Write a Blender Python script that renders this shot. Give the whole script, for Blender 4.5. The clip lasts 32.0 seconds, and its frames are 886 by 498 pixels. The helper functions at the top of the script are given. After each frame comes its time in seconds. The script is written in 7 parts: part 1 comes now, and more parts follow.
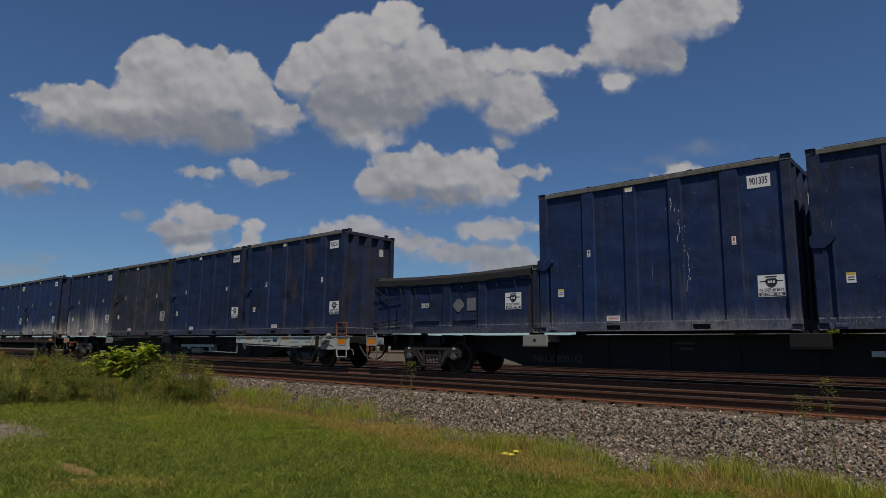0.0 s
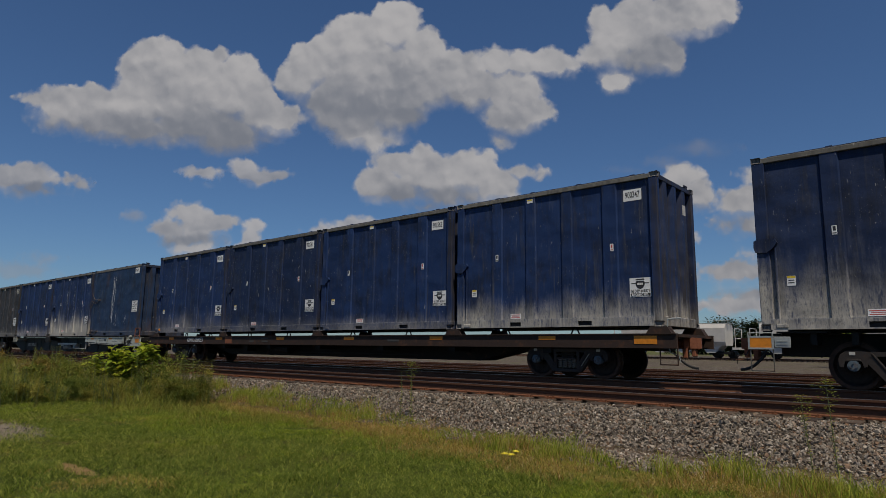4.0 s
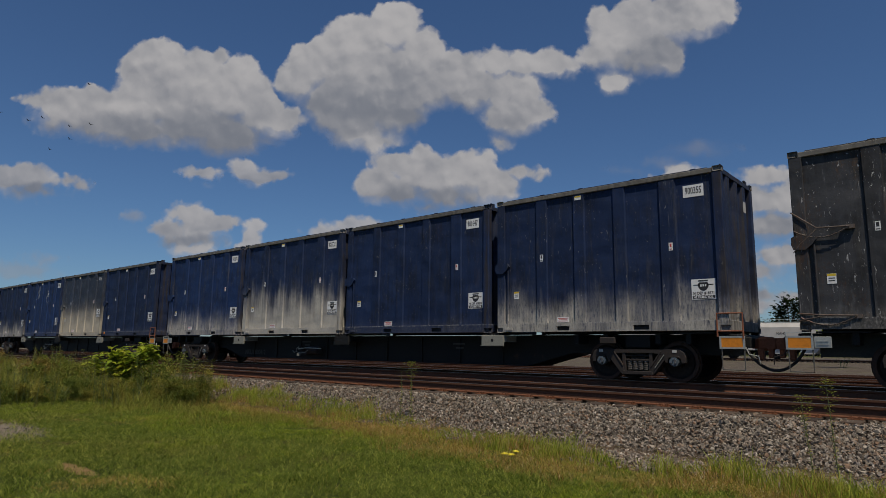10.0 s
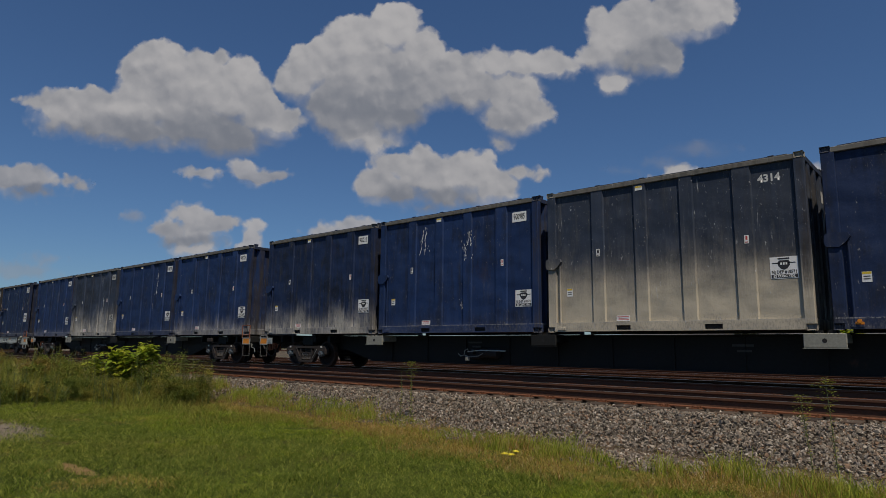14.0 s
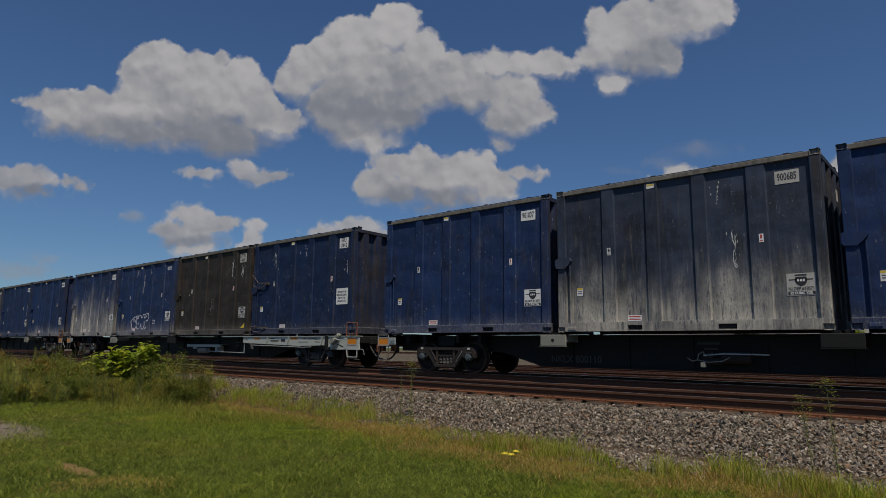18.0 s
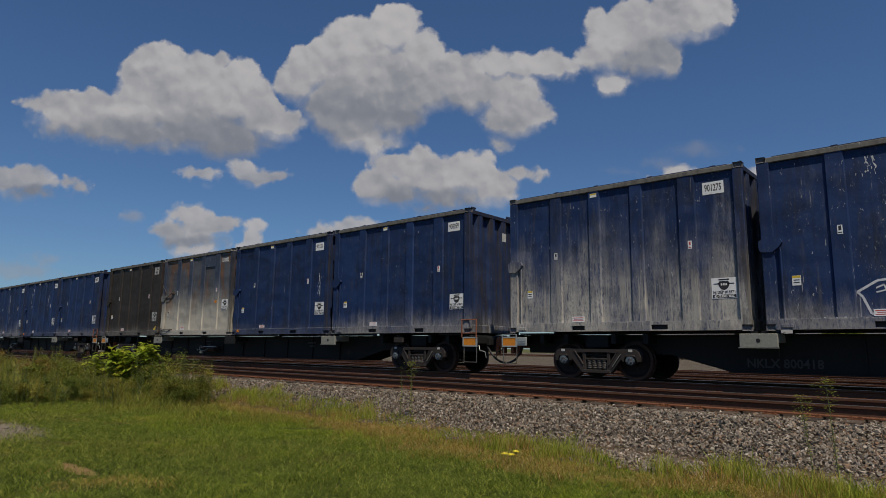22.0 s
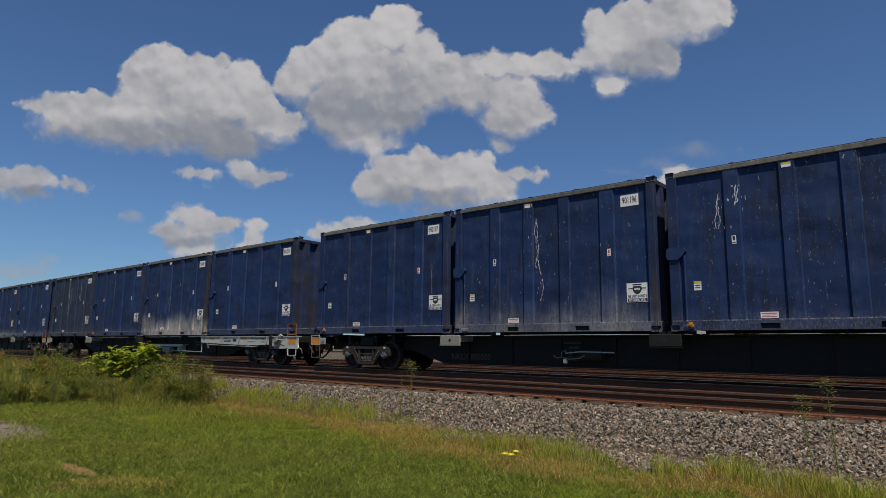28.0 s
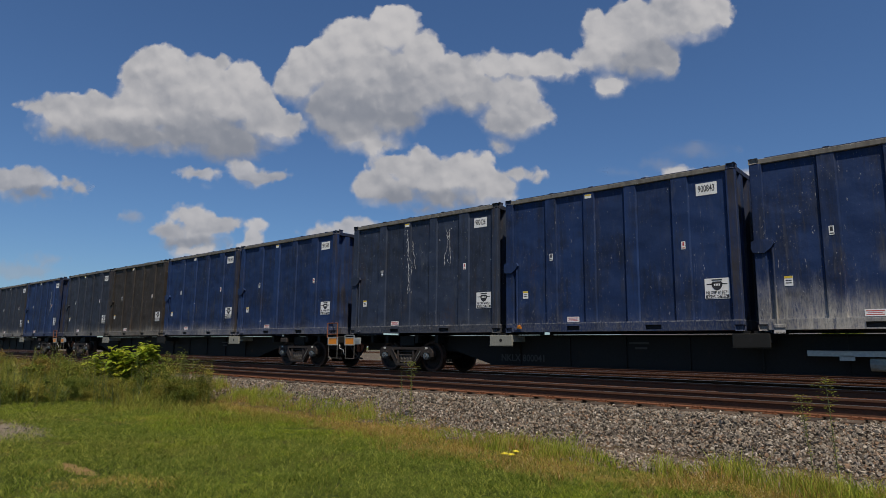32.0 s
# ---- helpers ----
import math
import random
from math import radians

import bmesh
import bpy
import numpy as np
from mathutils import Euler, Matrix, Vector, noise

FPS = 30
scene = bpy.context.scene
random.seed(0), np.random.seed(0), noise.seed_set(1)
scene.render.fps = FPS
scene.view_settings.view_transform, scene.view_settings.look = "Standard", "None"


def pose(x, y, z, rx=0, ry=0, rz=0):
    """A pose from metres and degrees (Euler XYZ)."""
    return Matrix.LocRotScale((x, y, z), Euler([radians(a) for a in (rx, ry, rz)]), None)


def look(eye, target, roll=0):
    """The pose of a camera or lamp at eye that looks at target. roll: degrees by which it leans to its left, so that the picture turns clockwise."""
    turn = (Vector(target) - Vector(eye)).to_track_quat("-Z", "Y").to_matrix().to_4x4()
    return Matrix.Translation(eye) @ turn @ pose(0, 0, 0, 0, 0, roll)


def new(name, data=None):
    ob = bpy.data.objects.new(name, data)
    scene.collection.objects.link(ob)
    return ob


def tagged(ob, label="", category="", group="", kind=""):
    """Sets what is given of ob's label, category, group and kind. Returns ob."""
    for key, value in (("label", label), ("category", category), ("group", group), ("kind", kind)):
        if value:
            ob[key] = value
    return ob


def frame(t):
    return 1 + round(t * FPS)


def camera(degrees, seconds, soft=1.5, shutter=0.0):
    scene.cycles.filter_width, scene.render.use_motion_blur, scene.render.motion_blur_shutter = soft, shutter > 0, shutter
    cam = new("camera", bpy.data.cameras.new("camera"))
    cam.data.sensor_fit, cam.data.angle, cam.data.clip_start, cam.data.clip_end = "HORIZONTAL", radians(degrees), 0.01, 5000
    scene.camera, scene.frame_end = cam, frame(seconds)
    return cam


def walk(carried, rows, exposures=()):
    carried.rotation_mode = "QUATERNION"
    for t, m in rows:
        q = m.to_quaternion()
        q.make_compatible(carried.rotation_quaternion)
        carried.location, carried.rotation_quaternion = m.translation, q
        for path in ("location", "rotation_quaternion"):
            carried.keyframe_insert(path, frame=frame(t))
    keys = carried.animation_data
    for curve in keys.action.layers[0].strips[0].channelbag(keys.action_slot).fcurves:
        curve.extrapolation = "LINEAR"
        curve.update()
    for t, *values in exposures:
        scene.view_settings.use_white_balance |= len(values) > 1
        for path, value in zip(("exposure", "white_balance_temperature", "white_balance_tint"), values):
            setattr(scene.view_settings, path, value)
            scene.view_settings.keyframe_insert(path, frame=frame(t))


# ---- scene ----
from functools import lru_cache

# ---- camera: on a tripod beside the line ----
FOV, EYE = 70.12, Vector((0.0, 0.0, 0.712))
PITCH, YAW, ROLL = 8.919, -40.746, 0.680
F_PX = 784 / math.tan(radians(FOV / 2))
_fw = Vector((math.sin(radians(YAW)) * math.cos(radians(PITCH)), math.cos(radians(YAW)) * math.cos(radians(PITCH)), math.sin(radians(PITCH))))
CAM = look(EYE, EYE + _fw, ROLL)
cam = camera(FOV, 32.0, soft=0.7)
walk(cam, [(0, CAM), (32, CAM)], exposures=[(0, -0.49), (19, -0.49), (21.5, -0.47), (22, -0.37), (23, -0.12), (25, -0.10), (28, -0.13), (32, -0.11)])


def sight(px, py, depth=1.0):
    """The point at that depth along the view through a spot of the 1568 x 882 picture plane."""
    return CAM @ Vector(((px - 784) / F_PX * depth, (441 - py) / F_PX * depth, -depth))


def on_y(px, py, y):
    d = sight(px, py) - EYE
    return EYE + d * (y / d.y)


def on_z(px, py, z):
    d = sight(px, py) - EYE
    return EYE + d * ((z - EYE.z) / d.z)


# ---- plan: the train runs along +x; z = 0 is the top of its rails ----
TRACK_Y = 15.45
NEAR_TRACK_Y = TRACK_Y - 4.27
LAWN_Z = -0.65
FRONT = -1.219


def travel(t):
    """How far the slowing train has run, from its place at 16 s; it eases its slowing at the end."""
    u, v = (t - 16) / 16, max(0.0, t - 27)
    eased = 0.065 * v * v if v < 1 else 0.13 * (v - 0.5)
    return 8.2658 * (t - 16) - 1.4967 * 8 * u * u + 0.0116 * 8 * u ** 3 + eased


# ---- light ----
SUN_EL, SUN_AZ = 62.0, 126.0   # degrees; azimuth clockwise from +y
world = bpy.data.worlds.new("sky")
scene.world = world
world.use_nodes = True
_nt = world.node_tree
_sky = _nt.nodes.new("ShaderNodeTexSky")
_sky.sky_type, _sky.sun_disc = "NISHITA", False
_sky.sun_elevation, _sky.sun_rotation = radians(SUN_EL), radians(SUN_AZ)
_sky.air_density, _sky.dust_density, _sky.ozone_density = 1.0, 0.4, 4.0
_tint = _nt.nodes.new("ShaderNodeMix")
_tint.data_type, _tint.blend_type = "RGBA", "MULTIPLY"
_tint.inputs[0].default_value, _tint.inputs[7].default_value = 1.0, (0.765, 0.98, 1.215, 1)
_nt.links.new(_sky.outputs[0], _tint.inputs[6])
_nt.links.new(_tint.outputs[2], _nt.nodes["Background"].inputs[0])
_nt.nodes["Background"].inputs[1].default_value = 0.075
sun = new("sun", bpy.data.lights.new("sun", "SUN"))
sun.data.energy, sun.data.angle, sun.data.color = 5.0, radians(0.53), (1.0, 0.885, 0.73)
_s = Vector((math.sin(radians(SUN_AZ)) * math.cos(radians(SUN_EL)), math.cos(radians(SUN_AZ)) * math.cos(radians(SUN_EL)), math.sin(radians(SUN_EL))))
sun.matrix_world = look(_s * 50, (0, 0, 0))

# ---- materials ----
class Nodes:
    """A small builder for node materials."""

    def __init__(self, name):
        self.mat = bpy.data.materials.new(name)
        self.mat.use_nodes = True
        self.nt = self.mat.node_tree
        self.bsdf = self.nt.nodes["Principled BSDF"]
        self.out = self.nt.nodes["Material Output"]

    def put(self, value, socket):
        if isinstance(value, bpy.types.NodeSocket):
            self.nt.links.new(value, socket)
        elif value is not None:
            if socket.type == "RGBA" and len(value) == 3:
                value = (*value, 1)
            socket.default_value = value

    def coords(self, kind="Object"):
        return self.nt.nodes.new("ShaderNodeTexCoord").outputs[kind]

    def mapping(self, v, scale=(1, 1, 1), loc=(0, 0, 0)):
        n = self.nt.nodes.new("ShaderNodeMapping")
        self.put(v, n.inputs["Vector"])
        n.inputs["Scale"].default_value, n.inputs["Location"].default_value = scale, loc
        return n.outputs[0]

    def noise(self, v, scale, detail=4, rough=0.55, distort=0.0):
        n = self.nt.nodes.new("ShaderNodeTexNoise")
        self.put(v, n.inputs["Vector"])
        n.inputs["Scale"].default_value, n.inputs["Detail"].default_value = scale, detail
        n.inputs["Roughness"].default_value, n.inputs["Distortion"].default_value = rough, distort
        return n.outputs[0]

    def voronoi(self, v, scale, feature="F1", out="Distance"):
        n = self.nt.nodes.new("ShaderNodeTexVoronoi")
        n.feature = feature
        self.put(v, n.inputs["Vector"])
        n.inputs["Scale"].default_value = scale
        return n.outputs[out]

    def math(self, op, a, b=0.0, c=None):
        n = self.nt.nodes.new("ShaderNodeMath")
        n.operation = op
        self.put(a, n.inputs[0]), self.put(b, n.inputs[1])
        if c is not None:
            self.put(c, n.inputs[2])
        return n.outputs[0]

    def ramp(self, v, lo, hi, a=0.0, b=1.0):
        """Smoothly from a at lo to b at hi."""
        n = self.nt.nodes.new("ShaderNodeMapRange")
        n.interpolation_type = "SMOOTHSTEP"
        for s, x in zip(n.inputs, (v, lo, hi, a, b)):
            self.put(x, s)
        return n.outputs[0]

    def mix(self, f, a, b, blend="MIX"):
        n = self.nt.nodes.new("ShaderNodeMix")
        n.data_type, n.blend_type = "RGBA", blend
        self.put(f, n.inputs[0]), self.put(a, n.inputs[6]), self.put(b, n.inputs[7])
        return n.outputs[2]

    def split(self, v):
        n = self.nt.nodes.new("ShaderNodeSeparateXYZ")
        self.put(v, n.inputs[0])
        return n.outputs

    def info(self, kind="Random"):
        return self.nt.nodes.new("ShaderNodeObjectInfo").outputs[kind]

    def island(self):
        return self.nt.nodes.new("ShaderNodeNewGeometry").outputs["Random Per Island"]

    def bump(self, height, strength=0.3, distance=0.01):
        n = self.nt.nodes.new("ShaderNodeBump")
        n.inputs["Strength"].default_value, n.inputs["Distance"].default_value = strength, distance
        self.put(height, n.inputs["Height"])
        self.put(n.outputs[0], self.bsdf.inputs["Normal"])

    def done(self, colour, rough=0.6, metal=0.0, spec=0.5):
        b = self.bsdf.inputs
        self.put(colour, b["Base Color"]), self.put(rough, b["Roughness"]), self.put(metal, b["Metallic"])
        b["Specular IOR Level"].default_value = spec
        return self.mat


def worn_paint(name, base, seed=0, dust=0.3, dust_top=1.2, dust_colour=(0.50, 0.47, 0.40), rust=0.1, scuff=0.3, grime=0.4, faded=0.2, rust_colour=(0.075, 0.044, 0.028)):
    """Old painted steel: grime and fading, runs, rust, chalky dust thrown up from below, bare scratches."""
    k = Nodes(name)
    p = k.mapping(k.coords(), loc=(seed * 7.13, seed * 3.7, 0))
    x, y, z = k.split(k.coords())
    cloudy = k.noise(p, 1.1, 6, 0.65)
    runs = k.noise(k.mapping(p, (4.4, 4.4, 0.38)), 1.5, 6, 0.62, 0.3)
    dent = k.noise(k.mapping(p, (1.0, 1.0, 1.15)), 1.5, 1, 0.4)
    sides = k.noise(k.mapping(p, (0.75, 0.75, 0.1)), 1.0, 3, 0.55)
    gaps = k.noise(k.mapping(p, (8, 8, 1.5)), 2.1, 6, 0.72)
    tone = k.info()
    fine = k.noise(k.mapping(p, (14, 14, 5)), 2.2, 7, 0.72)
    broad = k.noise(k.mapping(p, (1.5, 1.5, 0.5)), 1.0, 3, 0.5)
    speck = k.noise(k.mapping(p, (1, 1, 0.45)), 34, 3, 0.65)
    dark = tuple(0.22 * c + 0.0045 for c in base)
    pale = tuple(1.1 * c + 0.022 for c in base)
    base_tone = k.mix(tone, tuple(0.82 * c for c in base), tuple(1.16 * c for c in base))
    col = k.mix(k.ramp(cloudy, 0.42, 0.72, 0, faded), base_tone, pale)
    col = k.mix(k.ramp(k.math("ADD", k.math("MULTIPLY", runs, 0.5), k.math("MULTIPLY", cloudy, 0.6)), 0.50, 0.70, 0, min(1, grime + 0.3)), col, dark)
    col = k.mix(k.ramp(k.math("ADD", k.math("MULTIPLY", fine, 0.4), k.math("MULTIPLY", broad, 0.7)), 0.66 - 0.12 * rust, 0.78 - 0.12 * rust, 0, min(1, rust * 1.8)), col, rust_colour)
    smear = k.noise(k.mapping(p, (3.2, 3.2, 0.9)), 1.3, 5, 0.6, 0.4)
    col = k.mix(k.ramp(smear, 0.52, 0.74, 0, 0.15 + 0.3 * scuff), col, tuple(0.7 * c + 0.03 for c in base))
    even = 0.35 if dust > 0.85 else 0.9
    dirtline = k.math("ADD", k.math("MULTIPLY", k.math("SUBTRACT", runs, 0.5), 1.1 * even * dust_top), k.math("ADD", k.math("MULTIPLY", k.math("SUBTRACT", broad, 0.5), 1.6 * even * dust_top), k.math("MULTIPLY", k.math("SUBTRACT", gaps, 0.5), 0.9)))
    height = k.math("ADD", z, dirtline)
    wash = k.math("MULTIPLY", k.ramp(height, dust_top * 1.05, -0.15 * dust_top, 0, 1), k.ramp(k.math("ADD", k.math("MULTIPLY", fine, 0.7), k.math("MULTIPLY", speck, 0.3)), 0.33, 0.56, 0.35, 1.0))
    wash = k.math("MULTIPLY", wash, k.ramp(gaps, 0.36, 0.50, 0.25 if dust < 0.85 else 0.6, 1.0))
    if dust < 0.85:
        wash = k.math("MULTIPLY", wash, k.ramp(sides, 0.38, 0.58, 0.45, 1.2))
    col = k.mix(k.math("MULTIPLY", wash, min(1.0, 2.1 * dust ** 1.4)), col, dust_colour)
    rills = k.noise(k.mapping(p, (11, 11, 0.25)), 1.5, 6, 0.7)
    if dust > 0.5:
        cake = k.ramp(k.math("ADD", z, k.math("MULTIPLY", dirtline, 0.45)), 0.85 * dust_top, 0.1 * dust_top, 0, min(1.0, 1.9 * (dust - 0.45)))
        if dust < 0.8:
            cake = k.math("MULTIPLY", cake, k.ramp(k.math("ADD", k.math("MULTIPLY", runs, 0.6), k.math("MULTIPLY", rills, 0.4)), 0.48, 0.585, 0.0, 1.25))
        col = k.mix(cake, col, dust_colour)
    film = k.math("MULTIPLY", k.ramp(runs, 0.54, 0.84, 0.0, 0.26 * dust + 0.08 * scuff + 0.01), k.ramp(z, 3.6, 0.3, 0.45, 1))
    col = k.mix(film, col, dust_colour)
    rub = k.noise(k.mapping(p, (5.5, 5.5, 1.9)), 1.3, 7, 0.68, 1.2)
    haze = k.math("MULTIPLY", k.ramp(k.math("ADD", k.math("MULTIPLY", rub, 0.55), k.math("MULTIPLY", smear, 0.5)), 0.54, 0.74, 0, 0.05 + 0.34 * scuff), k.ramp(broad, 0.40, 0.60, 0.1, 1))
    col = k.mix(haze, col, (0.15, 0.155, 0.165))
    foot = k.math("MULTIPLY", k.ramp(k.math("ADD", z, k.math("MULTIPLY", k.math("SUBTRACT", broad, 0.5), 0.7)), 0.46, 0.10, 0, 1), k.ramp(k.math("ADD", k.math("MULTIPLY", speck, 0.6), k.math("MULTIPLY", fine, 0.4)), 0.46, 0.60, 0, 0.10 + 0.45 * min(1, dust + scuff)))
    col = k.mix(foot, col, (0.20, 0.19, 0.175))
    chip = k.noise(k.mapping(p, (8, 8, 2.6)), 2.6, 4, 0.65, 0.8)
    col = k.mix(k.ramp(chip, 0.70 - 0.05 * scuff, 0.73 - 0.05 * scuff, 0, min(1, 0.25 + scuff)), col, (0.42, 0.42, 0.41))
    scratch = k.noise(k.mapping(p, (17, 17, 0.75)), 1.0, 5, 0.7, 1.1)
    scratched = k.math("MULTIPLY", k.ramp(scratch, 0.66 - 0.04 * scuff, 0.72 - 0.04 * scuff, 0, 0.25 + 0.65 * scuff), k.ramp(smear, 0.50, 0.60))
    col = k.mix(scratched, col, (0.40, 0.40, 0.395))
    flake = k.math("MULTIPLY", k.ramp(speck, 0.665 - 0.02 * scuff, 0.70, 0, 0.7), k.ramp(cloudy, 0.45, 0.62))
    col = k.mix(flake, col, (0.30, 0.29, 0.27))
    edge = k.math("MULTIPLY", k.ramp(k.math("ABSOLUTE", k.math("SUBTRACT", z, 0.228)), 0.022, 0.006), k.ramp(fine, 0.42, 0.6, 0, 0.55))
    col = k.mix(edge, col, (0.40, 0.39, 0.37))
    col = k.mix(k.math("MULTIPLY", k.ramp(x, 5.89, 5.91), k.ramp(runs, 0.38, 0.66, 0.05, 0.75)), col, (0.040, 0.034, 0.031))
    k.bump(k.math("ADD", k.math("MULTIPLY", dent, 0.9), k.math("ADD", k.math("MULTIPLY", cloudy, 0.3), k.math("MULTIPLY", fine, 0.05))), 0.5, 0.13)
    return k.done(col, k.ramp(fine, 0.3, 0.7, 0.55, 0.8), 0.0, 0.25)


def steel(name, base, rust=0.4, rough=0.6, metal=0.2, rust_colour=(0.12, 0.055, 0.028)):
    k = Nodes(name)
    p = k.coords()
    a, b = k.noise(p, 3.0, 5, 0.6), k.noise(p, 22, 4, 0.6)
    m = k.ramp(k.math("ADD", k.math("MULTIPLY", a, 0.7), k.math("MULTIPLY", b, 0.3)), 0.62 - 0.3 * rust, 0.74 - 0.2 * rust, 0, min(1, rust + 0.25))
    col = k.mix(k.ramp(b, 0.3, 0.7, 0, 0.5), base, tuple(c * 0.55 for c in base))
    col = k.mix(m, col, rust_colour)
    k.bump(b, 0.2, 0.01)
    return k.done(col, rough, metal, 0.25)


def plain(name, base, rough=0.6, metal=0.0, var=0.25, scale=12):
    k = Nodes(name)
    a = k.noise(k.coords(), scale, 5, 0.65)
    col = k.mix(k.ramp(a, 0.3, 0.75, 0, 1), base, tuple(c * (1 - var) for c in base))
    k.bump(a, 0.15, 0.005)
    return k.done(col, rough, metal)


def flecked(name, cols, rough=0.85, spec=0.3, translucent=0.0, by_object=False):
    """Colour differing from piece to piece, with grain."""
    k = Nodes(name)
    r = k.info() if by_object else k.island()
    n = k.nt.nodes.new("ShaderNodeValToRGB")
    el = n.color_ramp.elements
    for i, c in enumerate(cols):
        e = el[0] if i == 0 else el[-1] if i == len(cols) - 1 else el.new(i / (len(cols) - 1))
        e.color = (*c, 1)
    k.put(r, n.inputs[0])
    g = k.noise(k.coords(), 30, 3, 0.6)
    col = k.mix(k.ramp(g, 0.3, 0.7, 0, 0.35), n.outputs[0], (0.03, 0.03, 0.025))
    k.done(col, rough, 0, spec)
    if translucent:
        t = k.nt.nodes.new("ShaderNodeBsdfTranslucent")
        k.put(n.outputs[0], t.inputs[0])
        m = k.nt.nodes.new("ShaderNodeMixShader")
        m.inputs[0].default_value = translucent
        k.nt.links.new(k.bsdf.outputs[0], m.inputs[1]), k.nt.links.new(t.outputs[0], m.inputs[2])
        k.nt.links.new(m.outputs[0], k.out.inputs[0])
    return k.mat


def ground_material():
    """Lawn, worn verge, ballast, yard gravel and far field, by place."""
    k = Nodes("ground")
    p = k.coords()
    x, y, z = k.split(p)
    big, mid, fine = k.noise(p, 0.35, 4, 0.6), k.noise(p, 2.2, 5, 0.65), k.noise(p, 30, 4, 0.7)
    lawn = k.mix(k.ramp(mid, 0.35, 0.65), (0.030, 0.042, 0.008), (0.07, 0.085, 0.015))
    lawn = k.mix(k.ramp(big, 0.5, 0.68, 0, 0.6), lawn, (0.13, 0.085, 0.032))
    stone = k.voronoi(p, 16, "F1", "Color")
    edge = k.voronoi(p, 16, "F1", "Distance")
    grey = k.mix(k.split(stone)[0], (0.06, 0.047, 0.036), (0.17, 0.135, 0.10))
    # gaps between stones painted near-black, their shade put into the colour
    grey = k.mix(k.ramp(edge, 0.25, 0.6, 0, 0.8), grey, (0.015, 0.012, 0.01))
    yard = k.mix(k.ramp(k.noise(k.mapping(p, (0.35, 1.6, 1)), 2.4, 6, 0.7), 0.4, 0.62), (0.135, 0.115, 0.092), (0.05, 0.038, 0.03))
    yard = k.mix(k.ramp(k.noise(k.mapping(p, (0.8, 2, 1)), 9, 3, 0.7), 0.66, 0.70, 0, 0.8), yard, (0.42, 0.39, 0.35))
    yard = k.mix(k.ramp(big, 0.52, 0.66, 0, 0.7), yard, (0.10, 0.10, 0.05))
    field = k.mix(k.ramp(big, 0.4, 0.6), (0.06, 0.085, 0.025), (0.11, 0.10, 0.045))
    wob = k.math("MULTIPLY", k.math("SUBTRACT", mid, 0.5), 1.2)
    yy = k.math("ADD", y, wob)
    for (cx, cy, a, b2), soil in zip(BARE, ((0.30, 0.19, 0.09), (0.24, 0.20, 0.155))):
        r = k.math("SQRT", k.math("ADD", k.math("POWER", k.math("MULTIPLY", k.math("SUBTRACT", x, cx), 1 / a), 2.0), k.math("POWER", k.math("MULTIPLY", k.math("SUBTRACT", y, cy), 1 / b2), 2.0)))
        lawn = k.mix(k.ramp(k.math("ADD", r, k.math("MULTIPLY", k.math("SUBTRACT", k.noise(p, 5, 6, 0.7), 0.5), 1.4)), 1.15, 0.85), lawn, k.mix(fine, soil, tuple(0.5 * c for c in soil)))
    lawn = k.mix(k.math("MULTIPLY", k.ramp(yy, 6.7, 7.5), k.ramp(mid, 0.35, 0.6, 0.35, 1)), lawn, k.mix(fine, (0.17, 0.095, 0.045), (0.09, 0.052, 0.026)))
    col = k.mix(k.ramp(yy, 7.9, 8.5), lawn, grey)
    rusty = k.mix(k.ramp(k.noise(k.mapping(p, (0.5, 1.4, 1)), 4, 6, 0.7), 0.4, 0.65), (0.10, 0.066, 0.045), (0.045, 0.032, 0.025))
    rusty = k.mix(k.ramp(k.noise(k.mapping(p, (1.0, 2.5, 1)), 7, 3, 0.7), 0.64, 0.68, 0, 0.75), rusty, (0.36, 0.32, 0.27))
    yard = k.mix(k.ramp(yy, 29.5, 31.5), rusty, yard)
    col = k.mix(k.ramp(yy, 17.0, 17.8), col, yard)
    col = k.mix(k.ramp(y, 150, 190), col, field)
    k.bump(k.math("ADD", k.math("MULTIPLY", edge, -0.5), fine), 0.5, 0.03)
    return k.done(col, 0.95, 0, 0.05)


BARE = [(*on_z(132, 830, LAWN_Z).xy, 0.52, 0.11), (*on_z(-8, 760, LAWN_Z).xy, 1.75, 0.5)]
GROUND = ground_material()
BALLAST = flecked("ballast_stone", [(0.035, 0.027, 0.02), (0.29, 0.245, 0.19), (0.15, 0.132, 0.11), (0.41, 0.35, 0.275), (0.22, 0.135, 0.082), (0.25, 0.215, 0.175), (0.10, 0.083, 0.067), (0.52, 0.46, 0.38)], 0.95, 0.1)
GRASS = flecked("lawn_grass", [(0.04, 0.075, 0.008), (0.27, 0.37, 0.026), (0.11, 0.185, 0.013), (0.42, 0.49, 0.042), (0.21, 0.30, 0.017), (0.52, 0.46, 0.09)], 0.75, 0.08, 0.42)
DEEP_GRASS = flecked("deep_lawn_grass", [(0.028, 0.048, 0.006), (0.17, 0.23, 0.020), (0.070, 0.115, 0.010), (0.50, 0.53, 0.10), (0.125, 0.185, 0.014)], 0.65, 0.15, 0.38)
DRY_GRASS = flecked("dry_grass", [(0.18, 0.22, 0.025), (0.52, 0.33, 0.08), (0.34, 0.32, 0.045), (0.62, 0.38, 0.11), (0.22, 0.28, 0.03), (0.44, 0.23, 0.065), (0.7, 0.58, 0.3)], 0.7, 0.15, 0.3)
